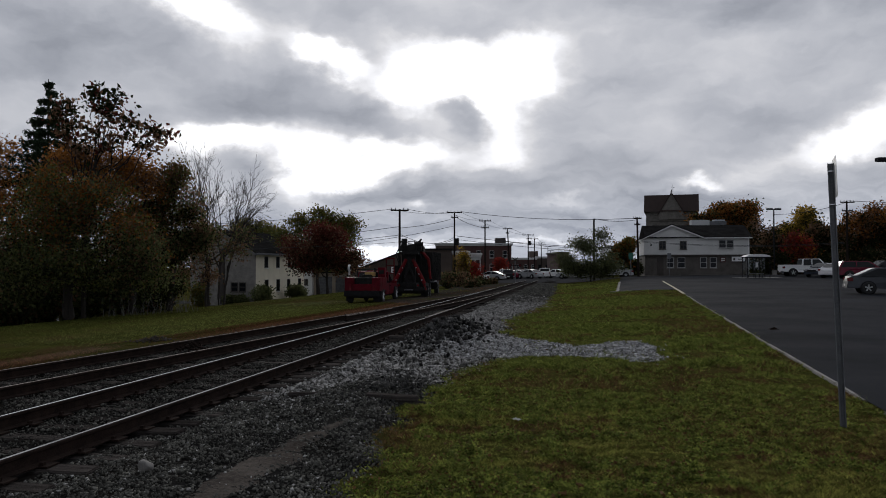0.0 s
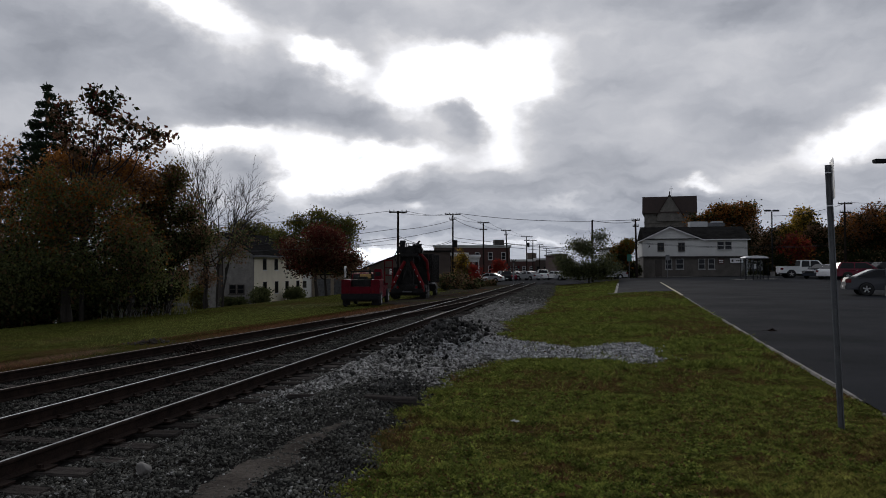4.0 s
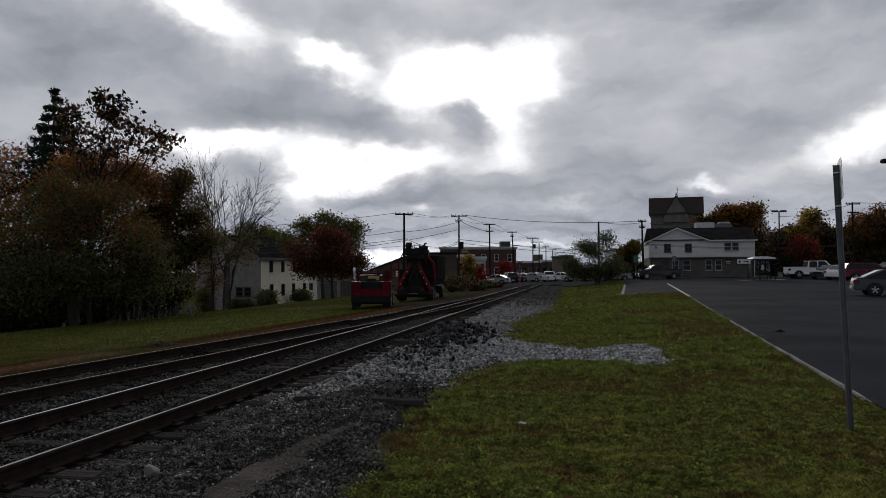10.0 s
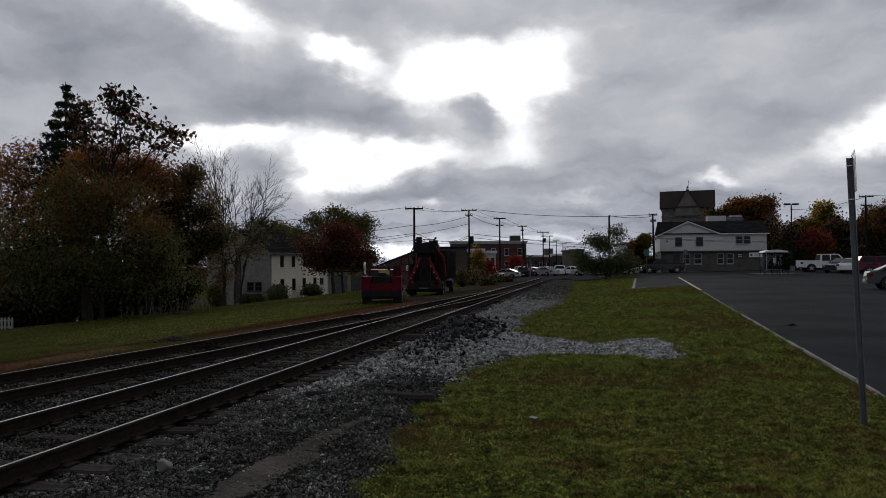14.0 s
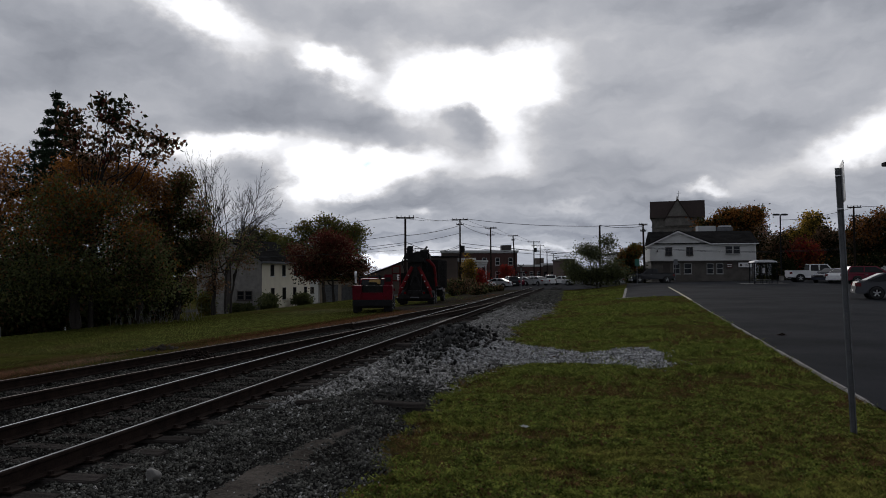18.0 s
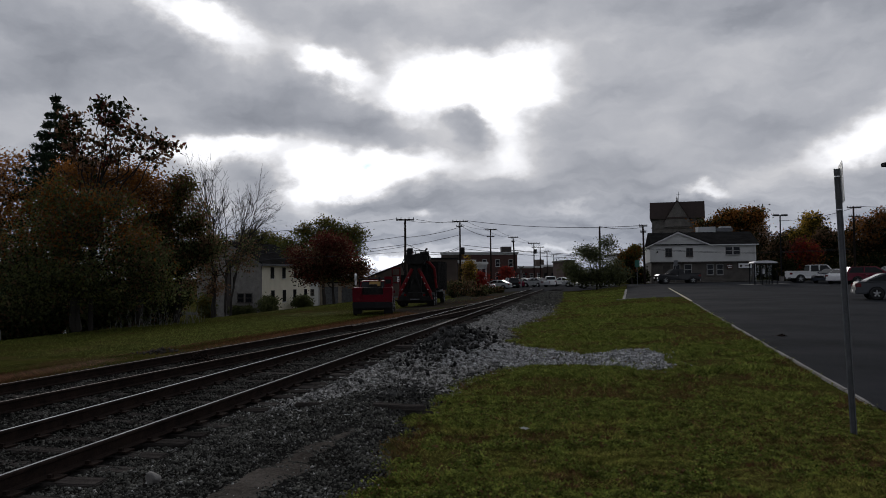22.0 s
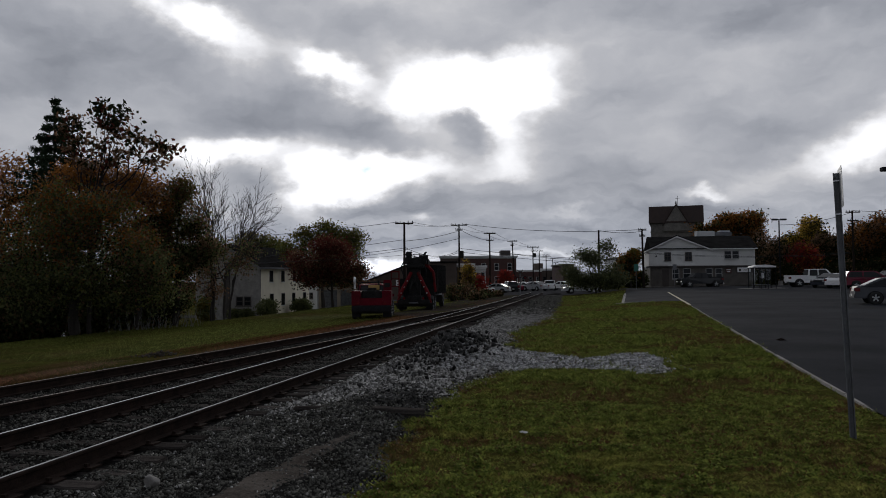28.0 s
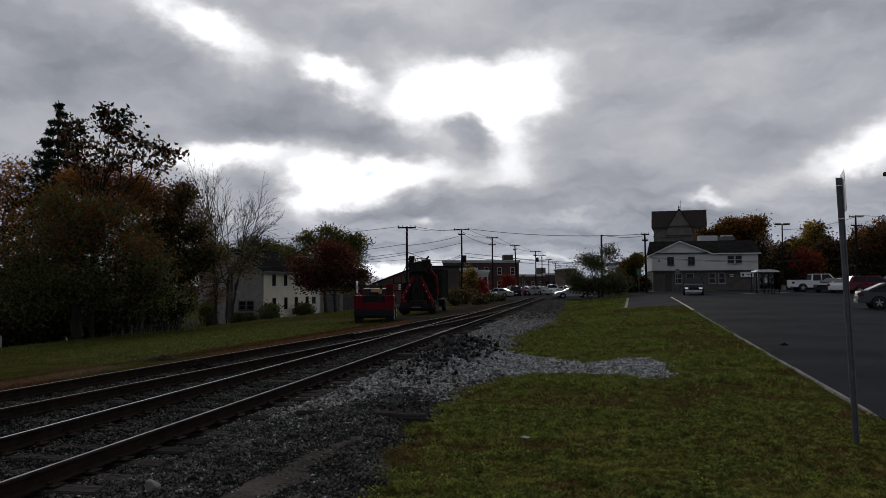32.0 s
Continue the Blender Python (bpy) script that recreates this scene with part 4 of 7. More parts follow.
part("rake_board", prism([(-0.45, 4.72), (-0.45, 4.87), (3.75, 6.73), (8.5, 4.91), (8.5, 4.76), (3.75, 6.55)], -0.34, -0.28), TRIM, inn, "white barge boards")
part("gutter", boxes((8.0, 14.4, -0.42, -0.28, 4.92, 5.04)), TRIM, inn)
part("downpipe", rods(((13.95, -0.1, 5.0), (13.95, -0.1, 0.0), 0.05)), TRIM, inn)
for x0, x1 in ((2.05, 2.95), (4.85, 5.75)):
    window(inn, x0, x1, 3.55, 4.62, -0.03, DARKTRIM)
window(inn, 10.05, 11.0, 3.7, 4.72, -0.03, DULLTRIM, (0, 1), 0.07)
window(inn, 11.08, 12.0, 3.7, 4.72, -0.03, DULLTRIM, (0, 1), 0.07)
for x0, x1 in ((3.1, 4.05), (4.55, 5.6), (7.6, 8.5), (8.9, 9.8)):
    window(inn, x0, x1, 1.15, 2.52, 0.24, DULLTRIM, (0, 1), 0.08)
door = part("door", boxes((1.75, 2.65, 0.19, 0.248, 0.05, 2.4), bevel=0.01), DARKTRIM, inn, "dark entrance door")
part("door_handle", rods(((2.5, 0.17, 1.1), (2.5, 0.17, 1.25), 0.02)), CHROME, door)
sign = part("wall_sign", boxes((10.25, 11.0, 0.14, 0.24, 1.85, 2.5)), BRICK, inn, "small red wall sign")
part("lettering_bar", boxes((10.33, 10.92, 0.13, 0.139, 2.25, 2.34)), SIGNWHITE, sign)
part("lettering_bar", boxes((10.38, 10.87, 0.13, 0.139, 2.02, 2.1)), SIGNWHITE, sign)
sign = part("wall_sign", boxes((11.7, 13.6, 0.10, 0.24, 1.9, 2.65)), DARKTRIM, inn, "white wall sign in a dark frame")
part("sign_face", boxes((11.78, 13.52, 0.085, 0.099, 1.98, 2.57)), SIGNWHITE, sign)
part("lettering_bar", boxes((12.6, 13.3, 0.075, 0.084, 2.2, 2.3)), DARKTRIM, sign)
part("emblem", boxes((11.98, 12.23, 0.075, 0.084, 2.1, 2.4)), DARKTRIM, sign)
part("lamp", rods(((0.9, -0.5, 4.2), (0.9, 0.0, 4.35), 0.03), ((0.9, -0.5, 4.0), (0.9, -0.5, 4.22), 0.14, 0.05)), BLACK, inn, "black outdoor wall lamp")
vent = thing("rooftop_ventilator", "pale metal ventilation unit on the dark roof", "ventilator", pose(34.9, 102.8, 7.35) @ Matrix.Diagonal((1.25, 1, 1, 1)))
part("housing", boxes((-0.6, 1.3, 0, 1.2, 0.1, 1.0), bevel=0.03), PALEWALL, vent)
part("duct", boxes((1.4, 3.2, 0.1, 1.0, 0.35, 0.85), bevel=0.03), GALV, vent)
part("cap", boxes((1.9, 3.0, 0.0, 1.1, 0.86, 1.05)), PALEWALL, vent)
part("curb", boxes((-0.8, 3.9, 0.1, 1.1, -1.1, 0.05)), GALV, vent)

tower = thing("stone_tower_house", "tall grey stone building with a steep brown roof", "building", pose(37.8, 140, 0.75, 0, 0, -17) @ Matrix.Diagonal((0.91, 1, 1, 1)))
part("wall", boxes((0.1, 9.8, 0.1, 10, -1, 11.6)), FIELDSTONE, tower)
part("string_course", boxes((0, 9.9, -0.05, 0.098, 9.6, 9.85), (0, 9.9, -0.05, 0.098, 6.1, 6.3)), FIELDSTONE, tower)
part("roof", prism([(-0.5, 11.4), (1.2, 14.6), (8.8, 14.6), (10.6, 11.4)], -0.3, 10.4, "x", taper=lambda c: Vector((c.x, c.y, c.z))), SHINGLE_RED, tower, "steep brown shingle roof")
part("gable_wall", prism([(2.6, 9.9), (7.6, 9.9), (7.6, 11.0), (5.1, 14.7), (2.6, 11.0)], -0.36, 3.0), FIELDSTONE, tower, "stone gable dormer")
part("gable_roof", prism([(2.35, 10.9), (5.1, 14.95), (7.85, 10.9), (7.6, 10.87), (5.1, 14.68), (2.6, 10.87)], -0.46, 4.0), SHINGLE_RED, tower)
part("finial", rods(((5.1, -0.2, 14.9), (5.1, -0.2, 15.5), 0.18, 0.03)), DARKTRIM, tower)
part("aerial", rods(((5.4, 3, 14.5), (5.4, 3, 16.7), 0.04), ((5.0, 3, 16.2), (5.8, 3, 16.2), 0.03)), GALV, tower)
for x in (1.3, 7.9):
    window(tower, x, x + 0.9, 7.2, 8.9, 0.1, DARKTRIM)

# cream apartment house on the left; local x along the gable end, y along the long wall
house = thing("cream_house", "two-storey cream house with a dark gable roof and grey stone end", "house", pose(-20.1, 80.0, -1.75, 0, 0, -13.0))
HW, HL, HE, HR = 7.6, 12.8, 5.35, 7.6
part("long_wall", boxes((-0.3, 0.0, 0.3, HL, -0.5, HE)), CREAM, house, "cream rendered long wall")
part("gable_wall", prism([(-HW, -0.5), (0, -0.5), (0, HE), (-HW / 2, HR - 0.1), (-HW, HE)], 0.0, 0.298), GABLE_STONE, house, "grey stone gable wall")
part("gable_wall", prism([(-HW, -0.5), (0, -0.5), (0, HE), (-HW / 2, HR - 0.1), (-HW, HE)], HL, HL + 0.3), CREAM, house)
part("long_wall", boxes((-HW, -HW + 0.3, 0.3, HL, -0.5, HE)), CREAM, house)
part("roof", prism([(0.45, HE - 0.18), (-HW / 2, HR + 0.08), (-HW - 0.45, HE - 0.18), (-HW - 0.45, HE - 0.32), (-HW / 2, HR - 0.1), (0.45, HE - 0.32)], -0.45, HL + 0.7), SHINGLE, house, "dark shingle gable roof")
part("fascia", boxes((0.40, 0.50, -0.45, HL + 0.7, HE - 0.42, HE - 0.2)), GALV, house)
part("rake_board", prism([(0.45, HE - 0.36), (-HW / 2, HR - 0.12), (-HW - 0.45, HE - 0.36), (-HW - 0.45, HE - 0.5), (-HW / 2, HR - 0.28), (0.45, HE - 0.5)], -0.5, -0.455), GALV, house)
part("downpipe", boxes((-3.9, -3.5, -0.25, -0.003, -0.3, 5.6)), DARKTRIM, house, "dark chimney breast strip")


def side_window(parent, y0, y1, z0, z1):
    """A narrow window on the long wall."""
    frame_mesh = ring(y0, y1, z0, z1, 0.07, -0.04, 0.02)
    bmesh.ops.transform(frame_mesh, matrix=Matrix(((0, -1, 0, 0), (1, 0, 0, 0), (0, 0, 1, 0), (0, 0, 0, 1))), verts=frame_mesh.verts)
    w = part("window", frame_mesh, DARKTRIM, parent)
    part("pane", boxes((-0.01, 0.012, y0 + 0.07, y1 - 0.07, z0 + 0.07, z1 - 0.07)), GLASS, w)
    part("window_sill", boxes((0.005, 0.1, y0 - 0.05, y1 + 0.05, z0 - 0.08, z0 - 0.003)), TRIM, w)


for y in (2.3, 5.2, 8.3, 11.2):
    side_window(house, y, y + 0.85, 3.55, 4.8)
for y in (2.4, 5.3, 8.1, 11.2):
    side_window(house, y, y + 0.85, 0.9, 2.25)
for x0 in (-2.75, -1.8):
    window(house, x0, x0 + 0.85, 1.0, 2.0, 0.0, DARKTRIM, (0, 1))
window(house, -6.4, -5.7, 1.3, 2.2, 0.0, DARKTRIM, (0, 1))

garage = thing("white_garage_row", "long low white outbuilding with a flat roof", "building", pose(-20.5, 108.0, -1.6, 0, 0, -4))
part("wall", boxes((0, 10.5, 0, 6, -0.6, 2.6)), TAN, garage, "dull tan block wall")
part("wall", boxes((0, 1.9, -0.8, -0.003, -0.6, 3.3)), SIDING, garage, "white end bay")
part("roof", boxes((-0.2, 10.7, -1.0, 6.2, 3.32, 3.5), (1.9, 10.7, -0.2, 6.2, 2.61, 2.75)), SHINGLE, garage)
for k in range(3):
    part("garage_door", boxes((2.4 + 2.7 * k, 4.6 + 2.7 * k, -0.05, -0.003, -0.4, 2.1)), FENCEWOOD, garage)
window(garage, 0.6, 1.3, 0.9, 1.8, -0.8, DARKTRIM)

shed = thing("brown_depot", "wide brown brick depot with a low sloping roof", "building", pose(-12.6, 104.0, -1.0))
part("wall", prism([(0, -0.6), (13.8, -0.6), (13.8, 5.25), (9.6, 5.25), (6.6, 4.75), (0, 2.2)], 0, 18), BRICK_DULL, shed)
part("roof", prism([(-0.3, 2.12), (6.6, 4.78), (9.6, 5.28), (13.9, 5.28), (13.9, 5.45), (9.6, 5.45), (6.6, 4.95), (-0.3, 2.3)], -0.25, 18.2), SHINGLE, shed)
for x in (8.6, 10.6):
    window(shed, x, x + 1.2, 2.4, 3.6, 0.0, TRIM)
part("signboard", boxes((5.4, 6.5, -0.12, -0.003, 2.1, 2.9)), SIGNWHITE, shed, "white signboard with red stripes")
part("stripe", boxes((5.5, 6.4, -0.13, -0.121, 2.6, 2.72), (5.5, 6.4, -0.13, -0.121, 2.25, 2.37)), BRICK, shed)


def shop(name, label, x, y, z, width, depth, height, mat, rows, cols, sill=0.9, wh=1.2, ww=0.8, cornice=TRIM, turn=0.0):
    b = thing(name, label, "building", pose(x, y, z, 0, 0, turn))
    part("wall", boxes((0, width, 0, depth, -1.0, height)), mat, b)
    part("cornice", boxes((-0.25, width + 0.25, -0.3, depth + 0.2, height + 0.003, height + 0.3), (-0.12, width + 0.12, -0.15, -0.003, height - 0.25, height)), cornice, b)
    for r in range(rows):
        for c in range(cols):
            x0 = (c + 0.5) * width / cols - ww / 2
            z0 = sill + r * (height - sill) / max(rows, 1)
            window(b, x0, x0 + ww, z0, z0 + wh, 0.0, PALEWALL if mat is BRICK else DARKTRIM, (0, 1), 0.07)
    return b


ochre = shop("ochre_shop", "narrow ochre plaster shop building", 1.5, 112, -0.9, 2.3, 9, 4.9, OCHRE, 1, 2, 2.9, 1.0, 0.6)
white = shop("pale_shop", "narrow pale painted shop building", 3.9, 113, -0.8, 1.75, 9, 4.5, PALEWALL, 2, 2, 0.6, 1.2, 0.55)
corner = shop("brick_corner_building", "three-storey red brick corner building with a pale cornice", 3.2, 152, -0.6, 10.8, 14, 7.0, BRICK, 2, 4, 1.6, 1.5, 0.9, PALEWALL, 6)
part("chimney", boxes((8.2, 10.2, 3, 5, 7.3, 8.5), bevel=0.05), DARKTRIM, corner, "dark stepped chimney block")
block = shop("dull_brick_block", "brown brick commercial block with a pale parapet", -1.6, 158, -0.6, 6.5, 14, 7.2, BRICK_DULL, 2, 3, 1.6, 1.4, 0.9, PALEWALL)
row_a = shop("far_brick_row", "far row of low brick shops", 17.5, 205, -0.5, 8.0, 12, 4.6, BRICK, 1, 4, 1.8, 1.2, 0.9)
row_b = shop("far_brick_row", "far row of brown brick shops", 26.0, 210, -0.5, 6.0, 12, 5.0, BRICK_DULL, 1, 3, 1.8, 1.2, 0.9)
part("tower", boxes((-1.6, 0.8, 2, 4, 4.6, 6.8)), BRICK_DULL, row_b)
row_c = shop("far_brown_building", "far brown flat-roofed building", 31.0, 228, -0.5, 7.0, 12, 3.6, BRICK_DULL, 1, 3, 1.2, 1.2, 1.0)
dark_b = shop("dark_brick_building", "tall dark brick building end", 23.0, 150, -0.4, 2.0, 16, 5.0, BRICK, 2, 1, 1.0, 1.2, 0.8, DARKTRIM)
pale_b = shop("pale_town_house", "pale narrow town house behind trees", 27.0, 120, 0.2, 2.6, 9, 4.8, PALEWALL, 2, 2, 0.8, 1.1, 0.5, DARKTRIM)

# ---- poles and wires ----
def utility_pole(x, y, top, arms, label="dark timber utility pole with crossarms", transformer=None, lean=(0, 0), r=0.16):
    z = lie(x, y)
    p = thing("utility_pole", label, "utility pole", pose(x, y, z), "utility poles along the street")
    h = top - z
    part("pole", rods(((0, 0, -0.3), (lean[0], lean[1], h), r, r * 0.62), sides=10), POLE, p)
    for dz, half in arms:
        arm = part("crossarm", boxes((lean[0] - half, lean[0] + half, -0.2, -0.08, h - dz - 0.08, h - dz + 0.06)), POLE, p)
        for k in (-0.92, -0.45, 0.45, 0.92):
            part("insulator", rods(((lean[0] + k * half, -0.14, h - dz + 0.06), (lean[0] + k * half, -0.14, h - dz + 0.24), 0.05, 0.035), sides=6), GALV, arm)
    if transformer:
        part("transformer", rods(((lean[0] + 0.28, -0.1, h - transformer - 0.5), (lean[0] + 0.28, -0.1, h - transformer + 0.45), 0.36), sides=12), GREASE, p, "dark transformer can")
    return Vector((x + lean[0], y, top))


POLES = [
    utility_pole(-4.35, 75, 7.7, ((0.12, 0.9),)), utility_pole(1.58, 105, 9.65, ((0.12, 1.1), (0.8, 0.5)), transformer=4.2), utility_pole(6.7, 120, 9.35, ((0.1, 0.95), (1.2, 0.6))),
    utility_pole(12.5, 140, 9.1, ((0.1, 0.9), (0.9, 0.3)), lean=(-0.5, 0)), utility_pole(18.7, 165, 9.05, ((0.15, 1.3), (1.0, 0.5)), transformer=1.9), utility_pole(21.9, 180, 8.7, ((0.1, 0.9),)),
    utility_pole(26.8, 205, 8.5, ((0.1, 0.9),)), utility_pole(33.5, 240, 8.4, ((0.1, 1.0),)), utility_pole(37.5, 262, 7.6, ((0.1, 1.0),))]
PLAIN = utility_pole(18.1, 90, 7.7, (), "plain dark timber pole beside a bush")
CORNER = utility_pole(23.95, 92, 8.0, ((0.15, 0.5), (0.9, 0.35)), "dark timber utility pole at the inn's corner", lean=(-0.15, 0))
RIGHT = utility_pole(51.7, 96, 10.4, ((0.2, 0.9), (1.3, 0.7)), "dark timber utility pole among trees")

def cable(a, b, sag, r=0.018):
    """A hanging cable, drawn as a thin tube."""
    cu = bpy.data.curves.new("cable", "CURVE")
    cu.dimensions, cu.bevel_depth, cu.bevel_resolution = "3D", r, 1
    sp = cu.splines.new("POLY")
    sp.points.add(14)
    for i in range(15):
        k = i / 14
        p = Vector(a).lerp(Vector(b), k)
        sp.points[i].co = (p.x, p.y, p.z - 4 * sag * k * (1 - k), 1)
    cu.materials.append(WIRE)
    return tagged(new("overhead_cable", cu), "thin black overhead cable between poles", "cable", "overhead cables")


P = POLES
for dz, dx in ((0.0, -0.8), (0.0, 0.8)):
    for a, b in zip(P, P[1:]):
        cable(a + Vector((dx, 0, -dz)), b + Vector((dx, 0, -dz)), 0.35, 0.02)
cable((-42, 62, 5.6), P[0] + Vector((-0.8, 0, 0)), 0.9, 0.022)
cable((-40, 66, 3.1), P[0] + Vector((0, 0, -1.75)), 0.7, 0.025)
cable((-44, 60, 2.0), P[0] + Vector((0, 0, -2.6)), 0.6, 0.025)
cable((-30, 45, 3.35), P[0] + Vector((0, 0, -3.3)), 0.5, 0.016)
cable(P[0] + Vector((0, 0, -1.9)), P[1] + Vector((0, 0, -0.9)), 0.2, 0.03)
cable(P[0] + Vector((0, 0, -2.5)), P[1] + Vector((0, 0, -3.6)), 0.9, 0.03)
cable(P[0] + Vector((0, 0, -3.2)), P[1] + Vector((0, 0, -3.9)), 0.6, 0.03)
cable((-30, 90, 4.2), P[1] + Vector((0, 0, -2.0)), 1.2, 0.03)
cable(P[1] + Vector((0.9, 0, 0)), CORNER + Vector((0, 0, -0.1)), 0.55, 0.035)
cable(P[1] + Vector((0.4, 0, -0.9)), P[2] + Vector((0, 0, -1.2)), 0.25, 0.03)
cable(P[1] + Vector((0.2, 0, -3.4)), (40, 112, 4.6), 0.7, 0.035)
cable(P[1] + Vector((0.2, 0, -3.9)), (40, 110, 3.9), 0.7, 0.03)
cable(P[2] + Vector((0, 0, -3.0)), (45, 135, 5.0), 0.8, 0.035)
cable(CORNER + Vector((0, 0, -0.3)), PLAIN, 0.25, 0.03)
cable(CORNER + Vector((0, 0, -2.9)), (52, 97.3, 5.1), 0.5, 0.025)
cable(CORNER + Vector((0, 0, -3.0)), (52, 97.2, 4.95), 0.5, 0.02)
cable((42, 95.5, 8.6), RIGHT + Vector((0, 0, -0.2)), 0.4, 0.03)
cable(RIGHT, (75, 96, 10.6), 0.4, 0.03)


def lot_lamp(x, y, top, half, heads):
    z = lie(x, y)
    p = thing("car_park_lamp", "dark car park lamp with flat box heads", "lamp post", pose(x, y, z), "car park lamps")
    part("base", rods(((0, 0, -0.1), (0, 0, 0.6), 0.28), sides=12), CONCRETE, p)
    part("pole", boxes((-0.06, 0.06, -0.06, 0.06, 0.6, top - z - 0.12)), BLACK, p)
    for s in heads:
        a, b = sorted((s * 0.15, s * half))
        part("head", boxes((a, b, -0.2, 0.2, top - z - 0.12, top - z + 0.1), bevel=0.03), BLACK, p)
    part("arm", boxes((-0.16, 0.16, -0.05, 0.05, top - z - 0.08, top - z)), BLACK, p)


lot_lamp(41.9, 95, 9.25, 0.9, (-1, 1))
lot_lamp(24.25, 40.5, 7.75, 0.8, (-1, 1))

# ---- sign post beside the car park ----
post = thing("sign_post", "tall grey channel post with an edge-on traffic sign", "sign post", pose(4.78, 9.0, 0.0, 0, -1.9, -23.5))
part("post", prism([(-0.036, -0.02), (-0.026, -0.02), (-0.02, 0.022), (0.02, 0.022), (0.026, -0.02), (0.036, -0.02), (0.036, -0.012), (0.03, -0.012), (0.024, 0.03), (-0.024, 0.03), (-0.03, -0.012), (-0.036, -0.012)], -0.3, 3.2, "z"), GALV, post, "galvanised channel post")
part("sign_plate", prism([(-0.26, 2.78), (-0.3, 2.82), (-0.3, 3.22), (-0.26, 3.26), (0.26, 3.26), (0.3, 3.22), (0.3, 2.82), (0.26, 2.78)], 0.037, 0.042, "x"), SIGNWHITE, post, "thin white sign plate seen edge-on")
for z in (2.7, 3.1):
    part("bolt", rods(((0.03, -0.03, z), (-0.035, -0.03, z), 0.012), sides=6), CHROME, post)

# ---- bus shelter ----
bx, by = 32.1, 77.0
shelter = thing("bus_shelter", "glass bus shelter with a white curved roof", "bus shelter", pose(bx, by, lie(bx, by) + 0.03, 0, 0, -2) @ Matrix.Diagonal((0.86, 1, 1, 1)))
part("roof", prism([(-1.4, 2.18), (-1.25, 2.32), (-0.7, 2.42), (0, 2.45), (0.7, 2.42), (1.25, 2.32), (1.4, 2.18)], -0.75, 0.75), SIGNWHITE, shelter, "white curved roof")
part("roof_frame", boxes((-1.4, 1.4, -0.78, -0.7, 2.08, 2.17)), BLACK, shelter)
part("roof_frame", boxes((-1.4, 1.4, 0.7, 0.78, 2.08, 2.17)), BLACK, shelter)
for x in (-1.32, -0.66, 0.0, 0.66, 1.32):
    part("post", boxes((x - 0.035, x + 0.035, 0.62, 0.69, 0, 2.08)), BLACK, shelter)
for x in (-1.32, -0.4, 0.4, 1.32):
    part("post", boxes((x - 0.035, x + 0.035, -0.69, -0.62, 0, 2.08)), BLACK, shelter)
for x0, x1 in ((-1.28, -0.7), (-0.62, -0.04), (0.04, 0.62), (0.7, 1.28)):
    part("glass_panel", boxes((x0, x1, 0.645, 0.66, 0.25, 2.0)), SHELTER_GLASS, shelter)
part("bench", boxes((-1.0, 1.0, 0.2, 0.6, 0.42, 0.48), (-0.9, -0.85, 0.25, 0.55, 0, 0.42), (0.85, 0.9, 0.25, 0.55, 0, 0.42)), GALV, shelter)
part("notice", boxes((0.15, 0.5, 0.61, 0.64, 1.1, 1.6)), SIGNWHITE, shelter)
draped("shelter_pad", [[(bx + dx, by + dy) for dx in (-2.2, -1, 1, 2.4)] for dy in (-0.9, 0.0, 1.2)], 0.07, CONCRETE, "pale concrete pad and island under the bus shelter", "pavement")
draped("pavement", [[(x, 96.0 + k * 0.7 + 0.03 * (x - 30)) for k in range(3)] for x in np.arange(24, 80, 4.0)], 0.10, CONCRETE, "pale concrete pavement before the inn", "pavement")

# ---- crossing and street signs ----
def small_sign(x, y, h, w, sh, mat, name, label, pole_r=0.04):
    s = thing(name, label, "sign", pose(x, y, lie(x, y)))
    part("post", rods(((0, 0, -0.1), (0, 0, h), pole_r), sides=6), GALV, s)
    part("sign_face", boxes((-w / 2, w / 2, -0.07, -0.045, h - sh, h)), mat, s)
    return s


small_sign(22.0, 88, 2.9, 0.55, 0.8, SIGNGREEN, "street_sign", "green street sign on a post")
small_sign(28.6, 95.0, 2.9, 0.5, 0.7, GALV, "traffic_sign", "grey back of a traffic sign on a post")
sig = thing("crossing_signal", "railway crossing signal mast with lamps", "crossing signal", pose(9.2, 96, lie(9.2, 96)))
part("mast", rods(((0, 0, 0), (0, 0, 3.1), 0.07)), GALV, sig)
for a in (-45, 45):
    part("crossbuck", box(bmesh.new(), -0.5, 0.5, -0.10 - 0.0005 * a, -0.08 - 0.0005 * a, -0.06, 0.06, m=Matrix.Translation((0, 0, 2.75)) @ pose(0, 0, 0, 0, a, 0)), DARKTRIM, sig)
part("crossarm", boxes((-0.75, 0.75, -0.12, -0.04, 2.05, 2.15)), BLACK, sig)
for x in (-0.62, 0.62):
    lamp_d = part("lamp_hood", rods(((x, -0.02, 2.1), (x, -0.16, 2.1), 0.22), sides=14), BLACK, sig)
    part("lens", rods(((x, -0.161, 2.1), (x, -0.19, 2.1), 0.12), sides=12), TAIL, lamp_d)


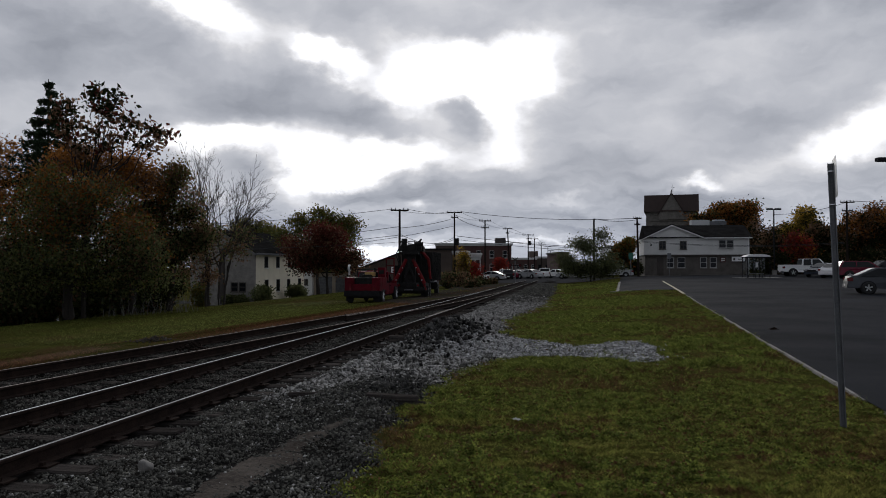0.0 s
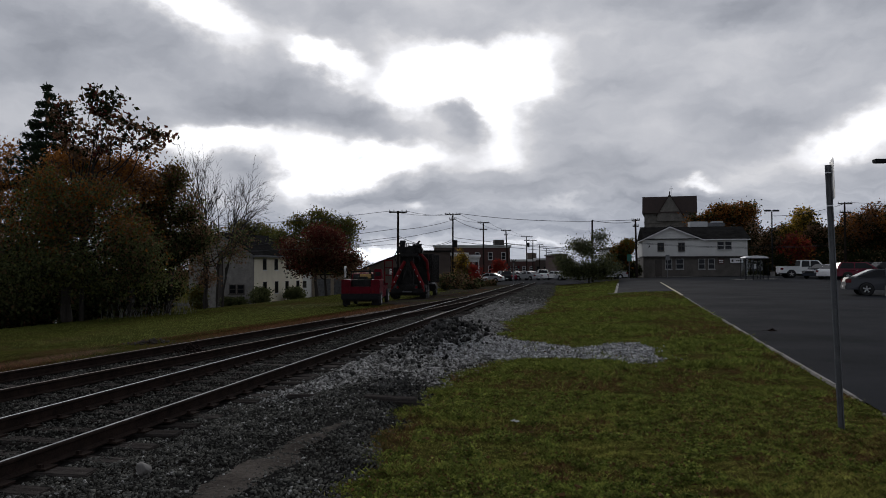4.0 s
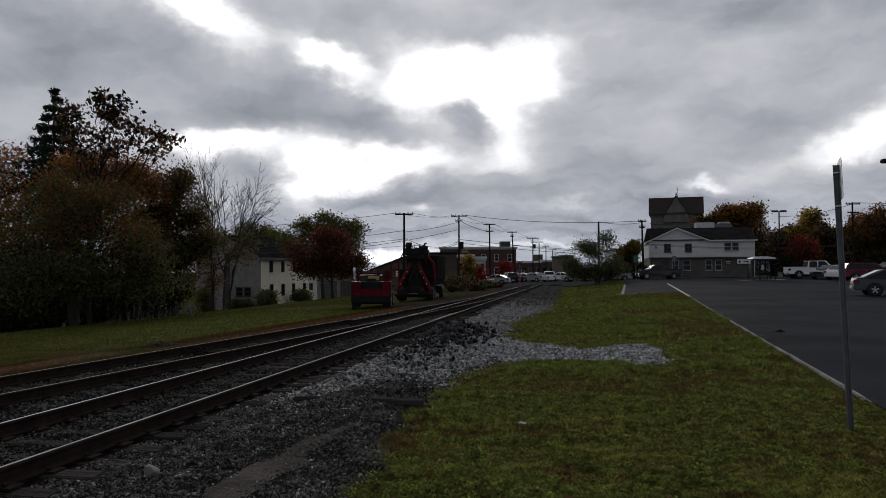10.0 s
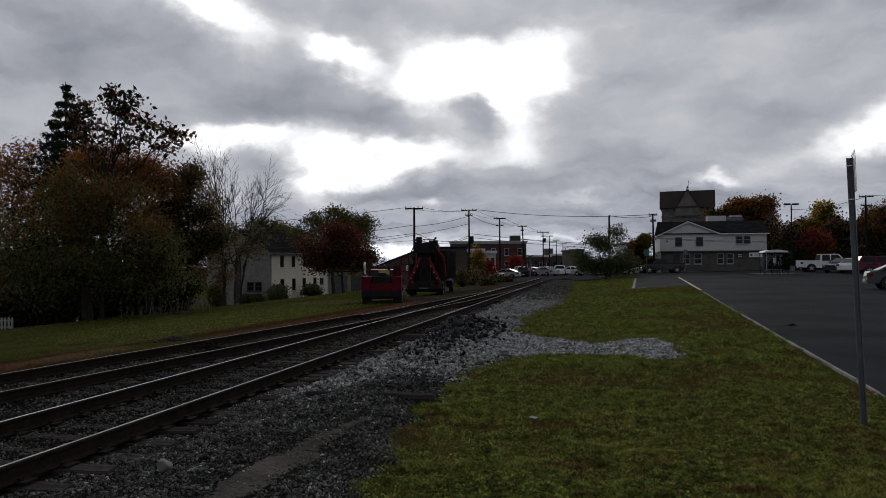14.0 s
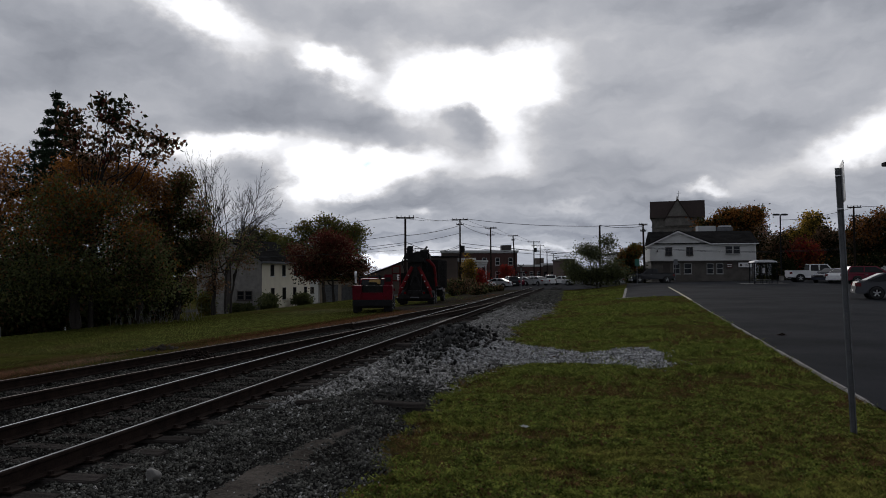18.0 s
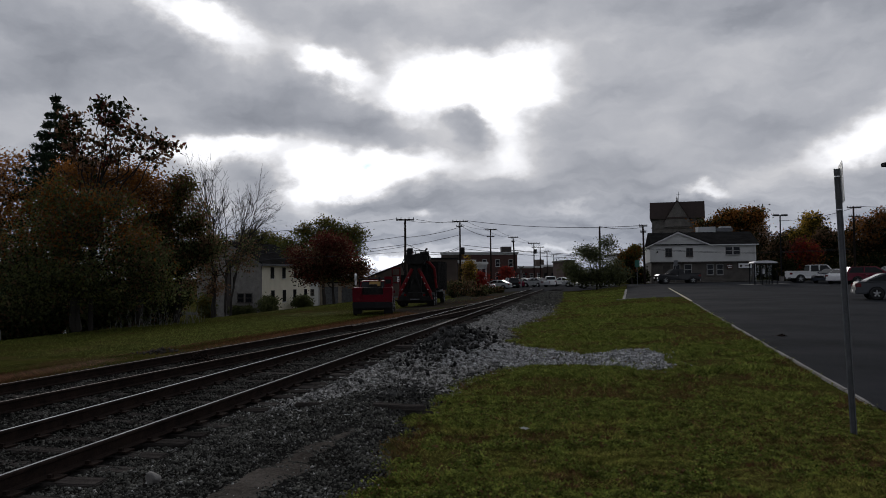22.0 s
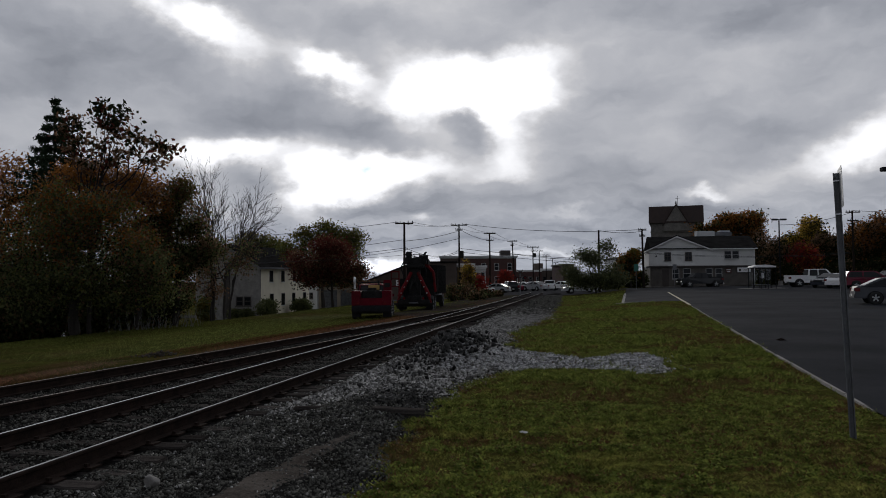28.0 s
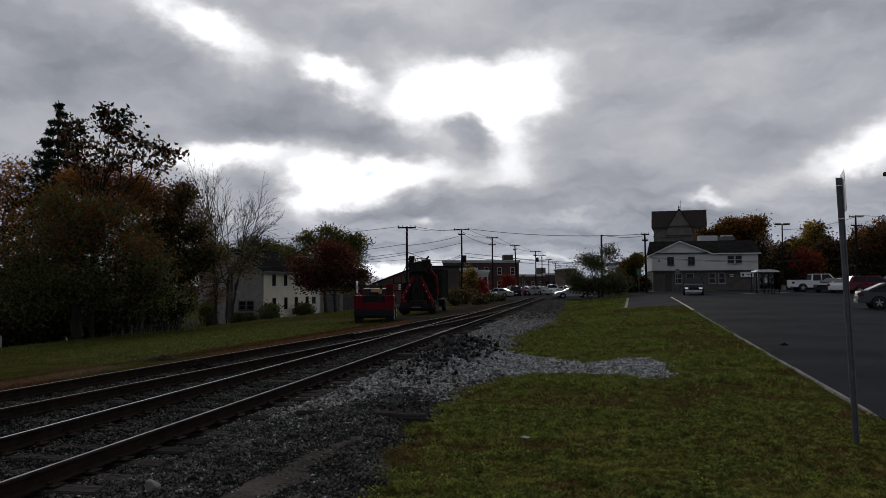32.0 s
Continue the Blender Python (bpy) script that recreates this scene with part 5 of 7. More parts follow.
# ---- trees ----
class Wood:
    """Collects tapered five-sided branches into one mesh."""

    def __init__(self):
        self.v, self.f = [], []

    def limb(self, pts, r0, r1, sides=5):
        rings = []
        for i, p in enumerate(pts):
            p = Vector(p)
            d = Vector(pts[min(i + 1, len(pts) - 1)]) - Vector(pts[max(i - 1, 0)])
            q = d.to_track_quat("Z", "Y")
            r = r0 + (r1 - r0) * i / (len(pts) - 1)
            s = len(self.v)
            for k in range(sides):
                a = 2 * math.pi * k / sides
                self.v.append(tuple(p + q @ Vector((r * math.cos(a), r * math.sin(a), 0))))
            rings.append(s)
        for a, b in zip(rings, rings[1:]):
            for k in range(sides):
                self.f.append((a + k, a + (k + 1) % sides, b + (k + 1) % sides, b + k))


def bent(a, b, rng, wobble=0.12, n=5, droop=0.0):
    a, b = Vector(a), Vector(b)
    length = (b - a).length
    out = []
    for i in range(n + 1):
        k = i / n
        p = a.lerp(b, k)
        if 0 < i < n:
            p += Vector(rng.normal(0, wobble * length / n, 3))
        p.z += droop * length * math.sin(math.pi * k)
        out.append(p)
    return out


def lobe_points(lobes, n, rng, shell=0.55):
    vol = np.array([l[3] * l[4] * l[5] for l in lobes]) ** 0.75
    pick = rng.choice(len(lobes), n, p=vol / vol.sum())
    d = rng.normal(size=(n, 3))
    d /= np.linalg.norm(d, axis=1, keepdims=True)
    r = rng.random((n, 1)) ** (1 / 3) * (1 - shell) + shell * rng.uniform(0.75, 1.08, (n, 1))
    L = np.array(lobes)[pick]
    return L[:, :3] + d * r * L[:, 3:6], pick


def tree(name, label, x, y, trunk_h, trunk_r, lobes, clusters, per, size, mats, seed, clump=0.35, category="tree", twigs=0.25, z=None, flat=0.0):
    """A tree: trunk and limbs to each lobe of the crown (x, y, z, rx, ry, rz from its foot), and leaves in clumps. mats: (material, share) pairs."""
    rng = np.random.default_rng(seed)
    z = lie(x, y) if z is None else z
    t = thing(name, label, category, pose(x, y, z))
    wood = Wood()
    lobes = [tuple(l) for l in lobes]
    top = Vector((rng.normal(0, 0.2), rng.normal(0, 0.2), trunk_h))
    wood.limb(bent((0, 0, -0.3), top, rng, 0.06, 6), trunk_r, trunk_r * 0.55, 8)
    fine = []
    for l in lobes:
        for k in range(6):
            d = rng.normal(size=3)
            d *= rng.uniform(0.35, 0.8) / np.linalg.norm(d)
            q = rng.uniform(0.38, 0.62)
            fine.append((l[0] + d[0] * l[3], l[1] + d[1] * l[4], l[2] + d[2] * l[5], l[3] * q, l[4] * q, l[5] * q))
    pts, pick = lobe_points(fine, clusters, rng, 0.4)
    pick = pick // 6
    heads = []
    for l in lobes:
        start = top * rng.uniform(0.6, 1.0)
        end = Vector(l[:3])
        wood.limb(bent(start, end, rng, 0.16, 6), trunk_r * 0.45, trunk_r * 0.14, 6)
        heads.append(end)
    for p, k in zip(pts, pick):
        if rng.random() < twigs:
            wood.limb(bent(heads[k] + Vector(rng.normal(0, 0.3, 3)), p, rng, 0.2, 3), trunk_r * 0.10, trunk_r * 0.03, 3)
    link("trunk", quick_mesh("trunk", wood.v, wood.f), BARK, t)
    share = rng.random(len(pts))
    lo = 0.0
    # colour goes by height and chance: tones lie in drifts, the first, mostly shade-dark ones low
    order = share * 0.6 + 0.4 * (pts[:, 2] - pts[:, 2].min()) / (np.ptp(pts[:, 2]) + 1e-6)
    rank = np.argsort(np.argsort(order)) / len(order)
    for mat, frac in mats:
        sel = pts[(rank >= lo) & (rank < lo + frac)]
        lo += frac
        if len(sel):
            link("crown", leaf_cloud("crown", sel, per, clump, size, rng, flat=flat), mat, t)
    return t


def bare_tree(label, x, y, h, seed, reach=0.35, z=None, r0=0.16, group="bare trees", tilt=0.0):
    """A leafless tree: a leading stem that forks into ever finer upright twigs."""
    rng = np.random.default_rng(seed)
    t = thing("bare_tree", label, "tree", pose(x, y, lie(x, y) if z is None else z), group)
    wood = Wood()

    def grow(a, d, length, r, depth):
        b = a + d * length
        line = bent(a, b, rng, 0.10, 4)
        wood.limb(line, r, r * 0.55, 5 if depth < 2 else 3)
        if depth >= 4:
            return
        for k in range(3 if depth < 2 else 2):
            side = Vector(rng.normal(0, 1, 3))
            side = (side - d * side.dot(d)).normalized()
            nd = (d + side * rng.uniform(0.6, 1.5) * reach * 1.6 + Vector((0, 0, 0.14))).normalized()
            grow(a.lerp(b, rng.uniform(0.35, 1.0)), nd, length * rng.uniform(0.42, 0.68), max(r * 0.55, 0.013), depth + 1)
        grow(b, (d + Vector(rng.normal(0, 0.12, 3)) + Vector((0, 0, 0.08))).normalized(), length * 0.6, r * 0.55, depth + 1)

    foot = Vector((0, 0, -0.2))
    fork = Vector((0.12 * tilt * h, 0, h * 0.30))
    wood.limb(bent(foot, fork, rng, 0.05, 4), r0, r0 * 0.75, 7)
    for k in range(3):
        grow(fork - Vector((0, 0, rng.uniform(0, 0.08 * h))), Vector((rng.normal(0, 0.20) + tilt, rng.normal(0, 0.12), 1)).normalized(), h * 0.33, r0 * 0.6, 0)
    link("trunk", quick_mesh("trunk", wood.v, wood.f), BARK, t)
    return t


def spruce(label, x, y, h, base, seed, z=None):
    rng = np.random.default_rng(seed)
    t = thing("spruce", label, "tree", pose(x, y, lie(x, y) if z is None else z))
    wood = Wood()
    wood.limb([(0, 0, -0.3), (0.05, 0, h * 0.5), (0, 0, h)], 0.28, 0.02, 8)
    pts = []
    zz = h * 0.12
    while zz < h - 0.05:
        rad = 1.3 * base * (1 - zz / h) + 0.05
        for k in range(7 if zz < h * 0.85 else 4):
            a = 0.9 * k + zz * 1.7 + rng.normal(0, 0.25)
            r = rad * rng.uniform(0.7, 1.15)
            end = Vector((math.cos(a) * r, math.sin(a) * r, zz - 0.28 * r + 0.1 * r * r / (base + 0.1)))
            line = bent((0, 0, zz), end, rng, 0.05, 5, -0.05)
            wood.limb(line, 0.05, 0.01, 3)
            for i in range(2, 6):
                n = 3 + int(5 * r)
                for q in range(n):
                    pts.append(tuple(line[i] + Vector(rng.normal(0, 0.05 + 0.06 * r, 3)) - Vector((0, 0, 0.04 + 0.05 * r))))
        zz += 1.0 * (0.45 + 0.75 * (1 - zz / h))
    link("trunk", quick_mesh("trunk", wood.v, wood.f), BARK, t)
    link("needles", leaf_cloud("needles", pts, 6, 0.08, 0.085, rng, 2.6), SPRUCE_N, t)
    return t


def shrub(name, label, x, y, rx, rz, mats, n, size, seed, ry=None, z=None, group=""):
    rng = np.random.default_rng(seed)
    ry = rx if ry is None else ry
    z = lie(x, y) if z is None else z
    t = thing(name, label, "shrub", pose(x, y, z), group)
    wood = Wood()
    lobes = [(rng.uniform(-0.45, 0.45) * rx, rng.uniform(-0.4, 0.4) * ry, rz * rng.uniform(0.5, 0.62), rx * 0.62, ry * 0.62, rz * 0.5) for k in range(5)]
    pts, pick = lobe_points(lobes, n, rng)
    pts = pts[pts[:, 2] > 0.05]
    for p in pts[::max(1, len(pts) // 40)]:
        wood.limb(bent((rng.normal(0, 0.1 * rx), rng.normal(0, 0.1 * rx), -0.1), p, rng, 0.12, 3), 0.03, 0.008, 3)
    link("stems", quick_mesh("stems", wood.v, wood.f), BARK, t)
    cut = rng.random(len(pts))
    lo = 0.0
    for mat, frac in mats:
        sel = pts[(cut >= lo) & (cut < lo + frac)]
        lo += frac
        if len(sel):
            link("foliage", leaf_cloud("foliage", sel, 14, 0.12 * (rx + rz) / 2 + 0.06, size, rng), mat, t)
    return t


SPRUCE_N = leafy("spruce_needles", (0.016, 0.029, 0.016), (0.039, 0.058, 0.034), through=0.1)
L_DARK = leafy("dark_green_leaves", (0.044, 0.056, 0.026), (0.165, 0.178, 0.075), through=0.6)
# near-black copy of the dark green leaves; shade is put into its colour
L_SHADED = leafy("deep_shade_leaves", (0.010, 0.014, 0.005), (0.032, 0.036, 0.012), through=0.3)
L_GREEN = leafy("green_leaves", (0.052, 0.064, 0.017), (0.165, 0.168, 0.046), through=0.55)
L_OLIVE = leafy("olive_gold_leaves", (0.065, 0.058, 0.012), (0.16, 0.125, 0.028))
L_RUST = leafy("rusty_leaves", (0.120, 0.045, 0.012), (0.330, 0.135, 0.034), through=0.55)
L_ORANGE = leafy("orange_leaves", (0.16, 0.055, 0.010), (0.32, 0.13, 0.024))
# paler copy of the rusty leaves, with light put into its colour
L_RUST_LIT = leafy("lit_rusty_leaves", (0.16, 0.066, 0.017), (0.40, 0.175, 0.043), through=0.55)
L_GOLD = leafy("golden_leaves", (0.30, 0.18, 0.02), (0.55, 0.36, 0.06))
L_RED = leafy("dark_red_leaves", (0.070, 0.022, 0.017), (0.165, 0.048, 0.034), through=0.5)
L_SCARLET = leafy("scarlet_leaves", (0.20, 0.022, 0.018), (0.34, 0.045, 0.030))
L_BROWN = leafy("brown_leaves", (0.090, 0.054, 0.033), (0.250, 0.150, 0.088), through=0.6)
L_GREY = leafy("grey_green_leaves", (0.055, 0.062, 0.035), (0.14, 0.15, 0.085))

# left group; spruce behind, a sparse large-leaved tree in front
spruce("tall dark spruce behind autumn trees", -23.8, 45, 15.0, 4.3, 3)
# near-black leaf share puts the backlit silhouette into the colour
tree("large_leaved_tree", "tall sparse tree with large leaves in silhouette tones and bare limbs", -18.9, 39.5, 6.5, 0.13,
     [(0.6, 0, 12.1, 0.62, 0.6, 0.42), (1.7, 0, 11.8, 0.62, 0.6, 0.42), (1.2, 0, 11.3, 0.62, 0.6, 0.42), (4.0, 0, 9.8, 0.62, 0.6, 0.42), (3.2, 0, 9.3, 0.62, 0.6, 0.42), (3.3, 0, 10.1, 0.62, 0.6, 0.42), (2.4, 0, 10.4, 0.62, 0.6, 0.42), (1.8, 0, 9.8, 0.62, 0.6, 0.42), (0.7, 0, 11.2, 0.62, 0.6, 0.42), (1.4, 0, 10.5, 0.62, 0.6, 0.42), (-0.8, 0, 11.2, 0.62, 0.6, 0.42), (-0.3, 0, 10.3, 0.62, 0.6, 0.42), (-1.3, 0, 10.6, 0.62, 0.6, 0.42), (-0.9, 0, 9.7, 0.62, 0.6, 0.42), (0.3, 0, 9.8, 0.62, 0.6, 0.42), (1.0, 0, 9.3, 0.62, 0.6, 0.42), (0.0, 0, 8.9, 0.62, 0.6, 0.42)],
     400, 5, 0.17, ((L_BROWN, 0.40), (L_RED, 0.15), (L_SHADED, 0.45)), 41, 0.24, twigs=0.55)
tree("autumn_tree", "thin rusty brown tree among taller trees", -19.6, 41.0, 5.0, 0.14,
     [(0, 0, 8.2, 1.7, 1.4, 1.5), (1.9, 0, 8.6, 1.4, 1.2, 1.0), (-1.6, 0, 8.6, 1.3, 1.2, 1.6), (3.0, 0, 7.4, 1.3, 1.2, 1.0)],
     420, 18, 0.09, ((L_BROWN, 0.25), (L_RUST, 0.25), (L_RUST_LIT, 0.5)), 48, 0.34, twigs=0.6)
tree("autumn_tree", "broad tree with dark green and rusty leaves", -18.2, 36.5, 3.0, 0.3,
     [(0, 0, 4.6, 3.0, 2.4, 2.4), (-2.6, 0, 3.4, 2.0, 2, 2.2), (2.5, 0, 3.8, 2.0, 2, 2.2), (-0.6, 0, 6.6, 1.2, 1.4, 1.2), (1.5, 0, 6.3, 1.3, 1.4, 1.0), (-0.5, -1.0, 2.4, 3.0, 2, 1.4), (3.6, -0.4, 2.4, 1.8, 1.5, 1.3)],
     1000, 38, 0.088, ((L_SHADED, 0.10), (L_DARK, 0.50), (L_GREEN, 0.12), (L_BROWN, 0.16), (L_RUST, 0.12)), 42, 0.46)
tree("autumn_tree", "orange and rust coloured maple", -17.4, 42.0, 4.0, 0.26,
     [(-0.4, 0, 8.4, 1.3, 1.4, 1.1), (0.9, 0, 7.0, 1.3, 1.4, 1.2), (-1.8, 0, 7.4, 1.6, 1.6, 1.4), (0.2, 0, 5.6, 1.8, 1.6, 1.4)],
     460, 28, 0.09, ((L_DARK, 0.15), (L_BROWN, 0.2), (L_RUST, 0.25), (L_RUST_LIT, 0.40)), 43, 0.36)
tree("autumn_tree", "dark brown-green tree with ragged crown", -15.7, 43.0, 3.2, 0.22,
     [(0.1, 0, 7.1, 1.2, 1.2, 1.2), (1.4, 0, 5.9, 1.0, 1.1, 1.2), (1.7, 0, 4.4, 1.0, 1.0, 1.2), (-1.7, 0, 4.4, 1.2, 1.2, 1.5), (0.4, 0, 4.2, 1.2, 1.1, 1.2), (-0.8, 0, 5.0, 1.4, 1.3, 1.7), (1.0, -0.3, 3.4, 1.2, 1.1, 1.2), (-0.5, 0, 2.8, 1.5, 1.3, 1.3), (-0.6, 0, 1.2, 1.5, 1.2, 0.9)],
     1350, 30, 0.09, ((L_SHADED, 0.25), (L_DARK, 0.35), (L_BROWN, 0.32), (L_OLIVE, 0.08)), 44, 0.28)
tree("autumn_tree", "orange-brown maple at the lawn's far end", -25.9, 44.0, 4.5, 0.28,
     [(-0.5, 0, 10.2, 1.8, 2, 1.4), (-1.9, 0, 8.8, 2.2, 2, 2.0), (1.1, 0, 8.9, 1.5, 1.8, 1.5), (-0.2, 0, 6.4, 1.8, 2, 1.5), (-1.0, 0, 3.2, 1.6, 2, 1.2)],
     500, 20, 0.105, ((L_DARK, 0.12), (L_BROWN, 0.13), (L_RUST, 0.2), (L_RUST_LIT, 0.55)), 45, 0.40)
tree("slender_tree", "slender half-bare tree with thin brown leaves", -16.4, 52.5, 3.4, 0.12,
     [(0.3, 0, 4.8, 1.2, 1.0, 0.9), (-0.4, 0, 5.8, 1.0, 0.9, 0.8), (1.6, 0, 4.0, 1.2, 1.0, 0.7), (2.4, 0, 5.0, 1.0, 1.0, 0.7), (-0.6, 0, 3.6, 1.2, 1.0, 0.8), (-1.6, 0, 2.4, 1.1, 1.0, 0.9), (-0.4, 0, 2.2, 0.9, 0.9, 0.7)],
     430, 11, 0.10, ((L_BROWN, 0.55), (L_DARK, 0.3), (L_SHADED, 0.15)), 46, 0.30, twigs=0.8)
bare_tree("tall leafless tree with fine upright twigs", -20.2, 64, 14.4, 51, 0.38, r0=0.12)
bare_tree("leafless tree with fine upright twigs", -19.4, 65, 14.2, 52, 0.38, r0=0.12, tilt=0.03)
bare_tree("leafless tree with fine spreading twigs", -18.4, 63, 11.6, 53, 0.44, r0=0.11, tilt=0.22)
tree("garden_tree", "green and gold tree behind the cream house", -25.2, 98, 4.0, 0.3,
     [(0, 0, 9.0, 2.8, 2.5, 1.9), (-2.2, 0, 8.0, 2.2, 2, 2.0), (2.4, 0, 7.9, 1.9, 2, 1.6)], 480, 18, 0.17, ((L_DARK, 0.35), (L_GREEN, 0.3), (L_OLIVE, 0.35)), 47, 0.5)

# centre
tree("dark_red_tree", "round dark red maple on the lawn", -10.9, 71, 2.2, 0.17,
     [(0, 0, 4.0, 2.3, 2.2, 2.0), (-2.1, 0, 3.4, 1.8, 1.6, 1.5), (1.5, 0, 3.4, 1.7, 1.6, 1.5), (-0.3, 0, 5.3, 1.6, 1.6, 1.1), (-3.0, 0, 4.6, 1.2, 1.4, 1.1)], 1350, 18, 0.14, ((L_SHADED, 0.10), (L_BROWN, 0.40), (L_RED, 0.50)), 61, 0.40)
tree("green_gold_tree", "olive and gold tree rising behind a red maple", -13.9, 84, 4.0, 0.24,
     [(0, 0, 7.6, 2.6, 2.2, 1.8), (-2.9, 0, 6.6, 1.9, 1.8, 1.6), (2.4, 0, 6.5, 2.0, 1.8, 1.9), (0.5, 0, 9.2, 1.4, 1.3, 0.8), (3.4, 0, 7.8, 1.3, 1.3, 1.2), (-2.2, 0, 8.2, 1.2, 1.2, 0.9)], 760, 17, 0.15, ((L_DARK, 0.3), (L_GREEN, 0.4), (L_OLIVE, 0.3)), 62, 0.4)
tree("golden_tree", "small golden yellow tree by the shops", 2.5, 95, 1.8, 0.1, [(0, 0, 3.2, 0.6, 0.7, 1.7), (-0.35, 0, 1.9, 0.7, 0.7, 1.2), (0.35, 0, 1.8, 0.6, 0.6, 1.1)], 220, 11, 0.16, ((L_BROWN, 0.4), (L_OLIVE, 0.4), (L_GOLD, 0.2)), 64, 0.28)
shrub("red_bush", "bright scarlet bush beside the corner building", 10.2, 134, 1.3, 3.6, ((L_SCARLET, 0.6), (L_RED, 0.4)), 150, 0.2, 63)
shrub("red_bush", "bright scarlet bush beside a shop", 4.15, 97, 0.95, 2.6, ((L_SCARLET, 0.8), (L_RED, 0.2)), 130, 0.16, 65)
for k, (x, y, r, h, sd) in enumerate(((1.6, 78, 1.5, 1.5, 66), (3.9, 81, 1.1, 0.9, 67), (0.4, 74, 1.0, 1.5, 68), (5.4, 85, 1.0, 0.6, 69), (2.8, 73, 0.9, 0.7, 70))):
    shrub("roadside_bush", "wild dark brown bush beside the track", x, y, r, h, ((L_SHADED, 0.45), (L_BROWN, 0.35), (L_DARK, 0.2)), 85, 0.12, sd, group="bushes beside the track")
bare_tree("small leafless tree behind the depot", -10.5, 108, 5.0, 54, 0.4, r0=0.08)
tree("crossing_tree", "spreading grey-green tree with thin leaves by the crossing", 16.9, 86, 1.0, 0.14,
     [(0, 0, 3.6, 2.0, 1.5, 1.3), (-2.2, 0, 2.4, 1.6, 1.4, 1.4), (2.2, 0, 2.2, 1.6, 1.4, 1.3), (1.4, 0, 5.0, 1.3, 1.0, 0.9), (-1.3, 0, 4.5, 1.2, 1.0, 0.8), (0.0, 0, 1.5, 3.0, 1.8, 1.0), (-1.6, 0, 1.3, 1.8, 1.6, 0.9), (1.7, 0, 1.3, 1.8, 1.6, 0.9)],
     1250, 12, 0.12, ((L_SHADED, 0.08), (L_DARK, 0.42), (L_GREY, 0.50)), 71, 0.38, twigs=0.5)
tree("golden_tree", "golden brown tree beside the inn", 23.6, 97, 2.5, 0.15, [(0, 0, 3.4, 1.4, 1.4, 1.5), (-0.6, 0, 2.2, 1.4, 1.4, 1.4), (0.5, 0, 4.2, 0.9, 0.9, 0.8)], 520, 13, 0.18, ((L_SHADED, 0.25), (L_DARK, 0.2), (L_RUST, 0.3), (L_OLIVE, 0.25)), 72, 0.3)

# bushes cover bright ground here; near-black leaves carry painted shade
shrub("corner_bush", "evergreen bush beside the inn, shade put into its leaves", 24.4, 99.5, 1.7, 1.9, ((L_SHADED, 0.8), (L_DARK, 0.2)), 240, 0.2, 73)
shrub("corner_bush", "evergreen bush beside the street, shade put into its leaves", 21.6, 99.0, 1.5, 1.3, ((L_SHADED, 0.8), (L_DARK, 0.2)), 200, 0.2, 74)

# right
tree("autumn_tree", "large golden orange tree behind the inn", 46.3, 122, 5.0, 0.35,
     [(0, 0, 8.8, 3.6, 3, 2.6), (-3.8, 0, 9.2, 2.2, 2.2, 1.7), (3.2, 0, 7.6, 3.0, 2.6, 2.8), (0.8, 0, 10.8, 2.2, 2.2, 1.2), (3.2, 0, 10.4, 1.8, 1.8, 1.1), (1.0, -1, 4.2, 4.0, 3, 2.6)], 1250, 20, 0.21, ((L_SHADED, 0.40), (L_DARK, 0.15), (L_RUST, 0.28), (L_RUST_LIT, 0.22)), 81, 0.5)
# much of each crown is near-black leaf, shade painted into the colour
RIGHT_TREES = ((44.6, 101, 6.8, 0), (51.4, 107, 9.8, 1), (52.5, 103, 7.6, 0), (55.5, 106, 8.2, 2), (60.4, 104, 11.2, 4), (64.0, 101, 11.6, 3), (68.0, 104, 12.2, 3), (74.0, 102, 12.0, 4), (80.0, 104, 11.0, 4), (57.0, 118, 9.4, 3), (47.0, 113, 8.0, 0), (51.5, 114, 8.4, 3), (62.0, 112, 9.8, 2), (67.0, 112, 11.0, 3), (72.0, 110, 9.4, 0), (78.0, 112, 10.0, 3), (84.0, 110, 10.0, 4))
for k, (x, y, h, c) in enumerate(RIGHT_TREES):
    mats = (((L_SHADED, 0.7), (L_BROWN, 0.3)), ((L_SHADED, 0.4), (L_OLIVE, 0.35), (L_GOLD, 0.25)), ((L_SHADED, 0.75), (L_RUST, 0.25)), ((L_SHADED, 0.55), (L_BROWN, 0.3), (L_RUST, 0.15)), ((L_SHADED, 0.45), (L_BROWN, 0.25), (L_RUST, 0.3)))[c]
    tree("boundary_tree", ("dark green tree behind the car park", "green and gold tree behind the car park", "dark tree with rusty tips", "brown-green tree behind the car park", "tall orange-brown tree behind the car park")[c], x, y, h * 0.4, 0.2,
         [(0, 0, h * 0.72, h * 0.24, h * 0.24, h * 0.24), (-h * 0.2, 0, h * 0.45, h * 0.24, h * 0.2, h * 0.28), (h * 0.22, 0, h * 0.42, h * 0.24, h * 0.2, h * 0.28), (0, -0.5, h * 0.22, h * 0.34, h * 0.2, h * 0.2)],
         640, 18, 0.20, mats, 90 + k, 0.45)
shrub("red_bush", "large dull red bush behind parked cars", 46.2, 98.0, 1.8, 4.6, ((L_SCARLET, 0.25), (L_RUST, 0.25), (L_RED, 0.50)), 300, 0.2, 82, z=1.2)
# hedge darkened by its leaf colour in place of shade
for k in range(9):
    shrub("hedge_bush", "evergreen hedge behind the car park, shade put into its leaves", 43.5 + 4.2 * k, 98.5 + 0.4 * (k % 3), 2.6, 2.6 + 0.4 * (k % 2), ((L_SHADED, 0.8), (L_BROWN, 0.2)), 200, 0.22, 120 + k, group="car park hedge")

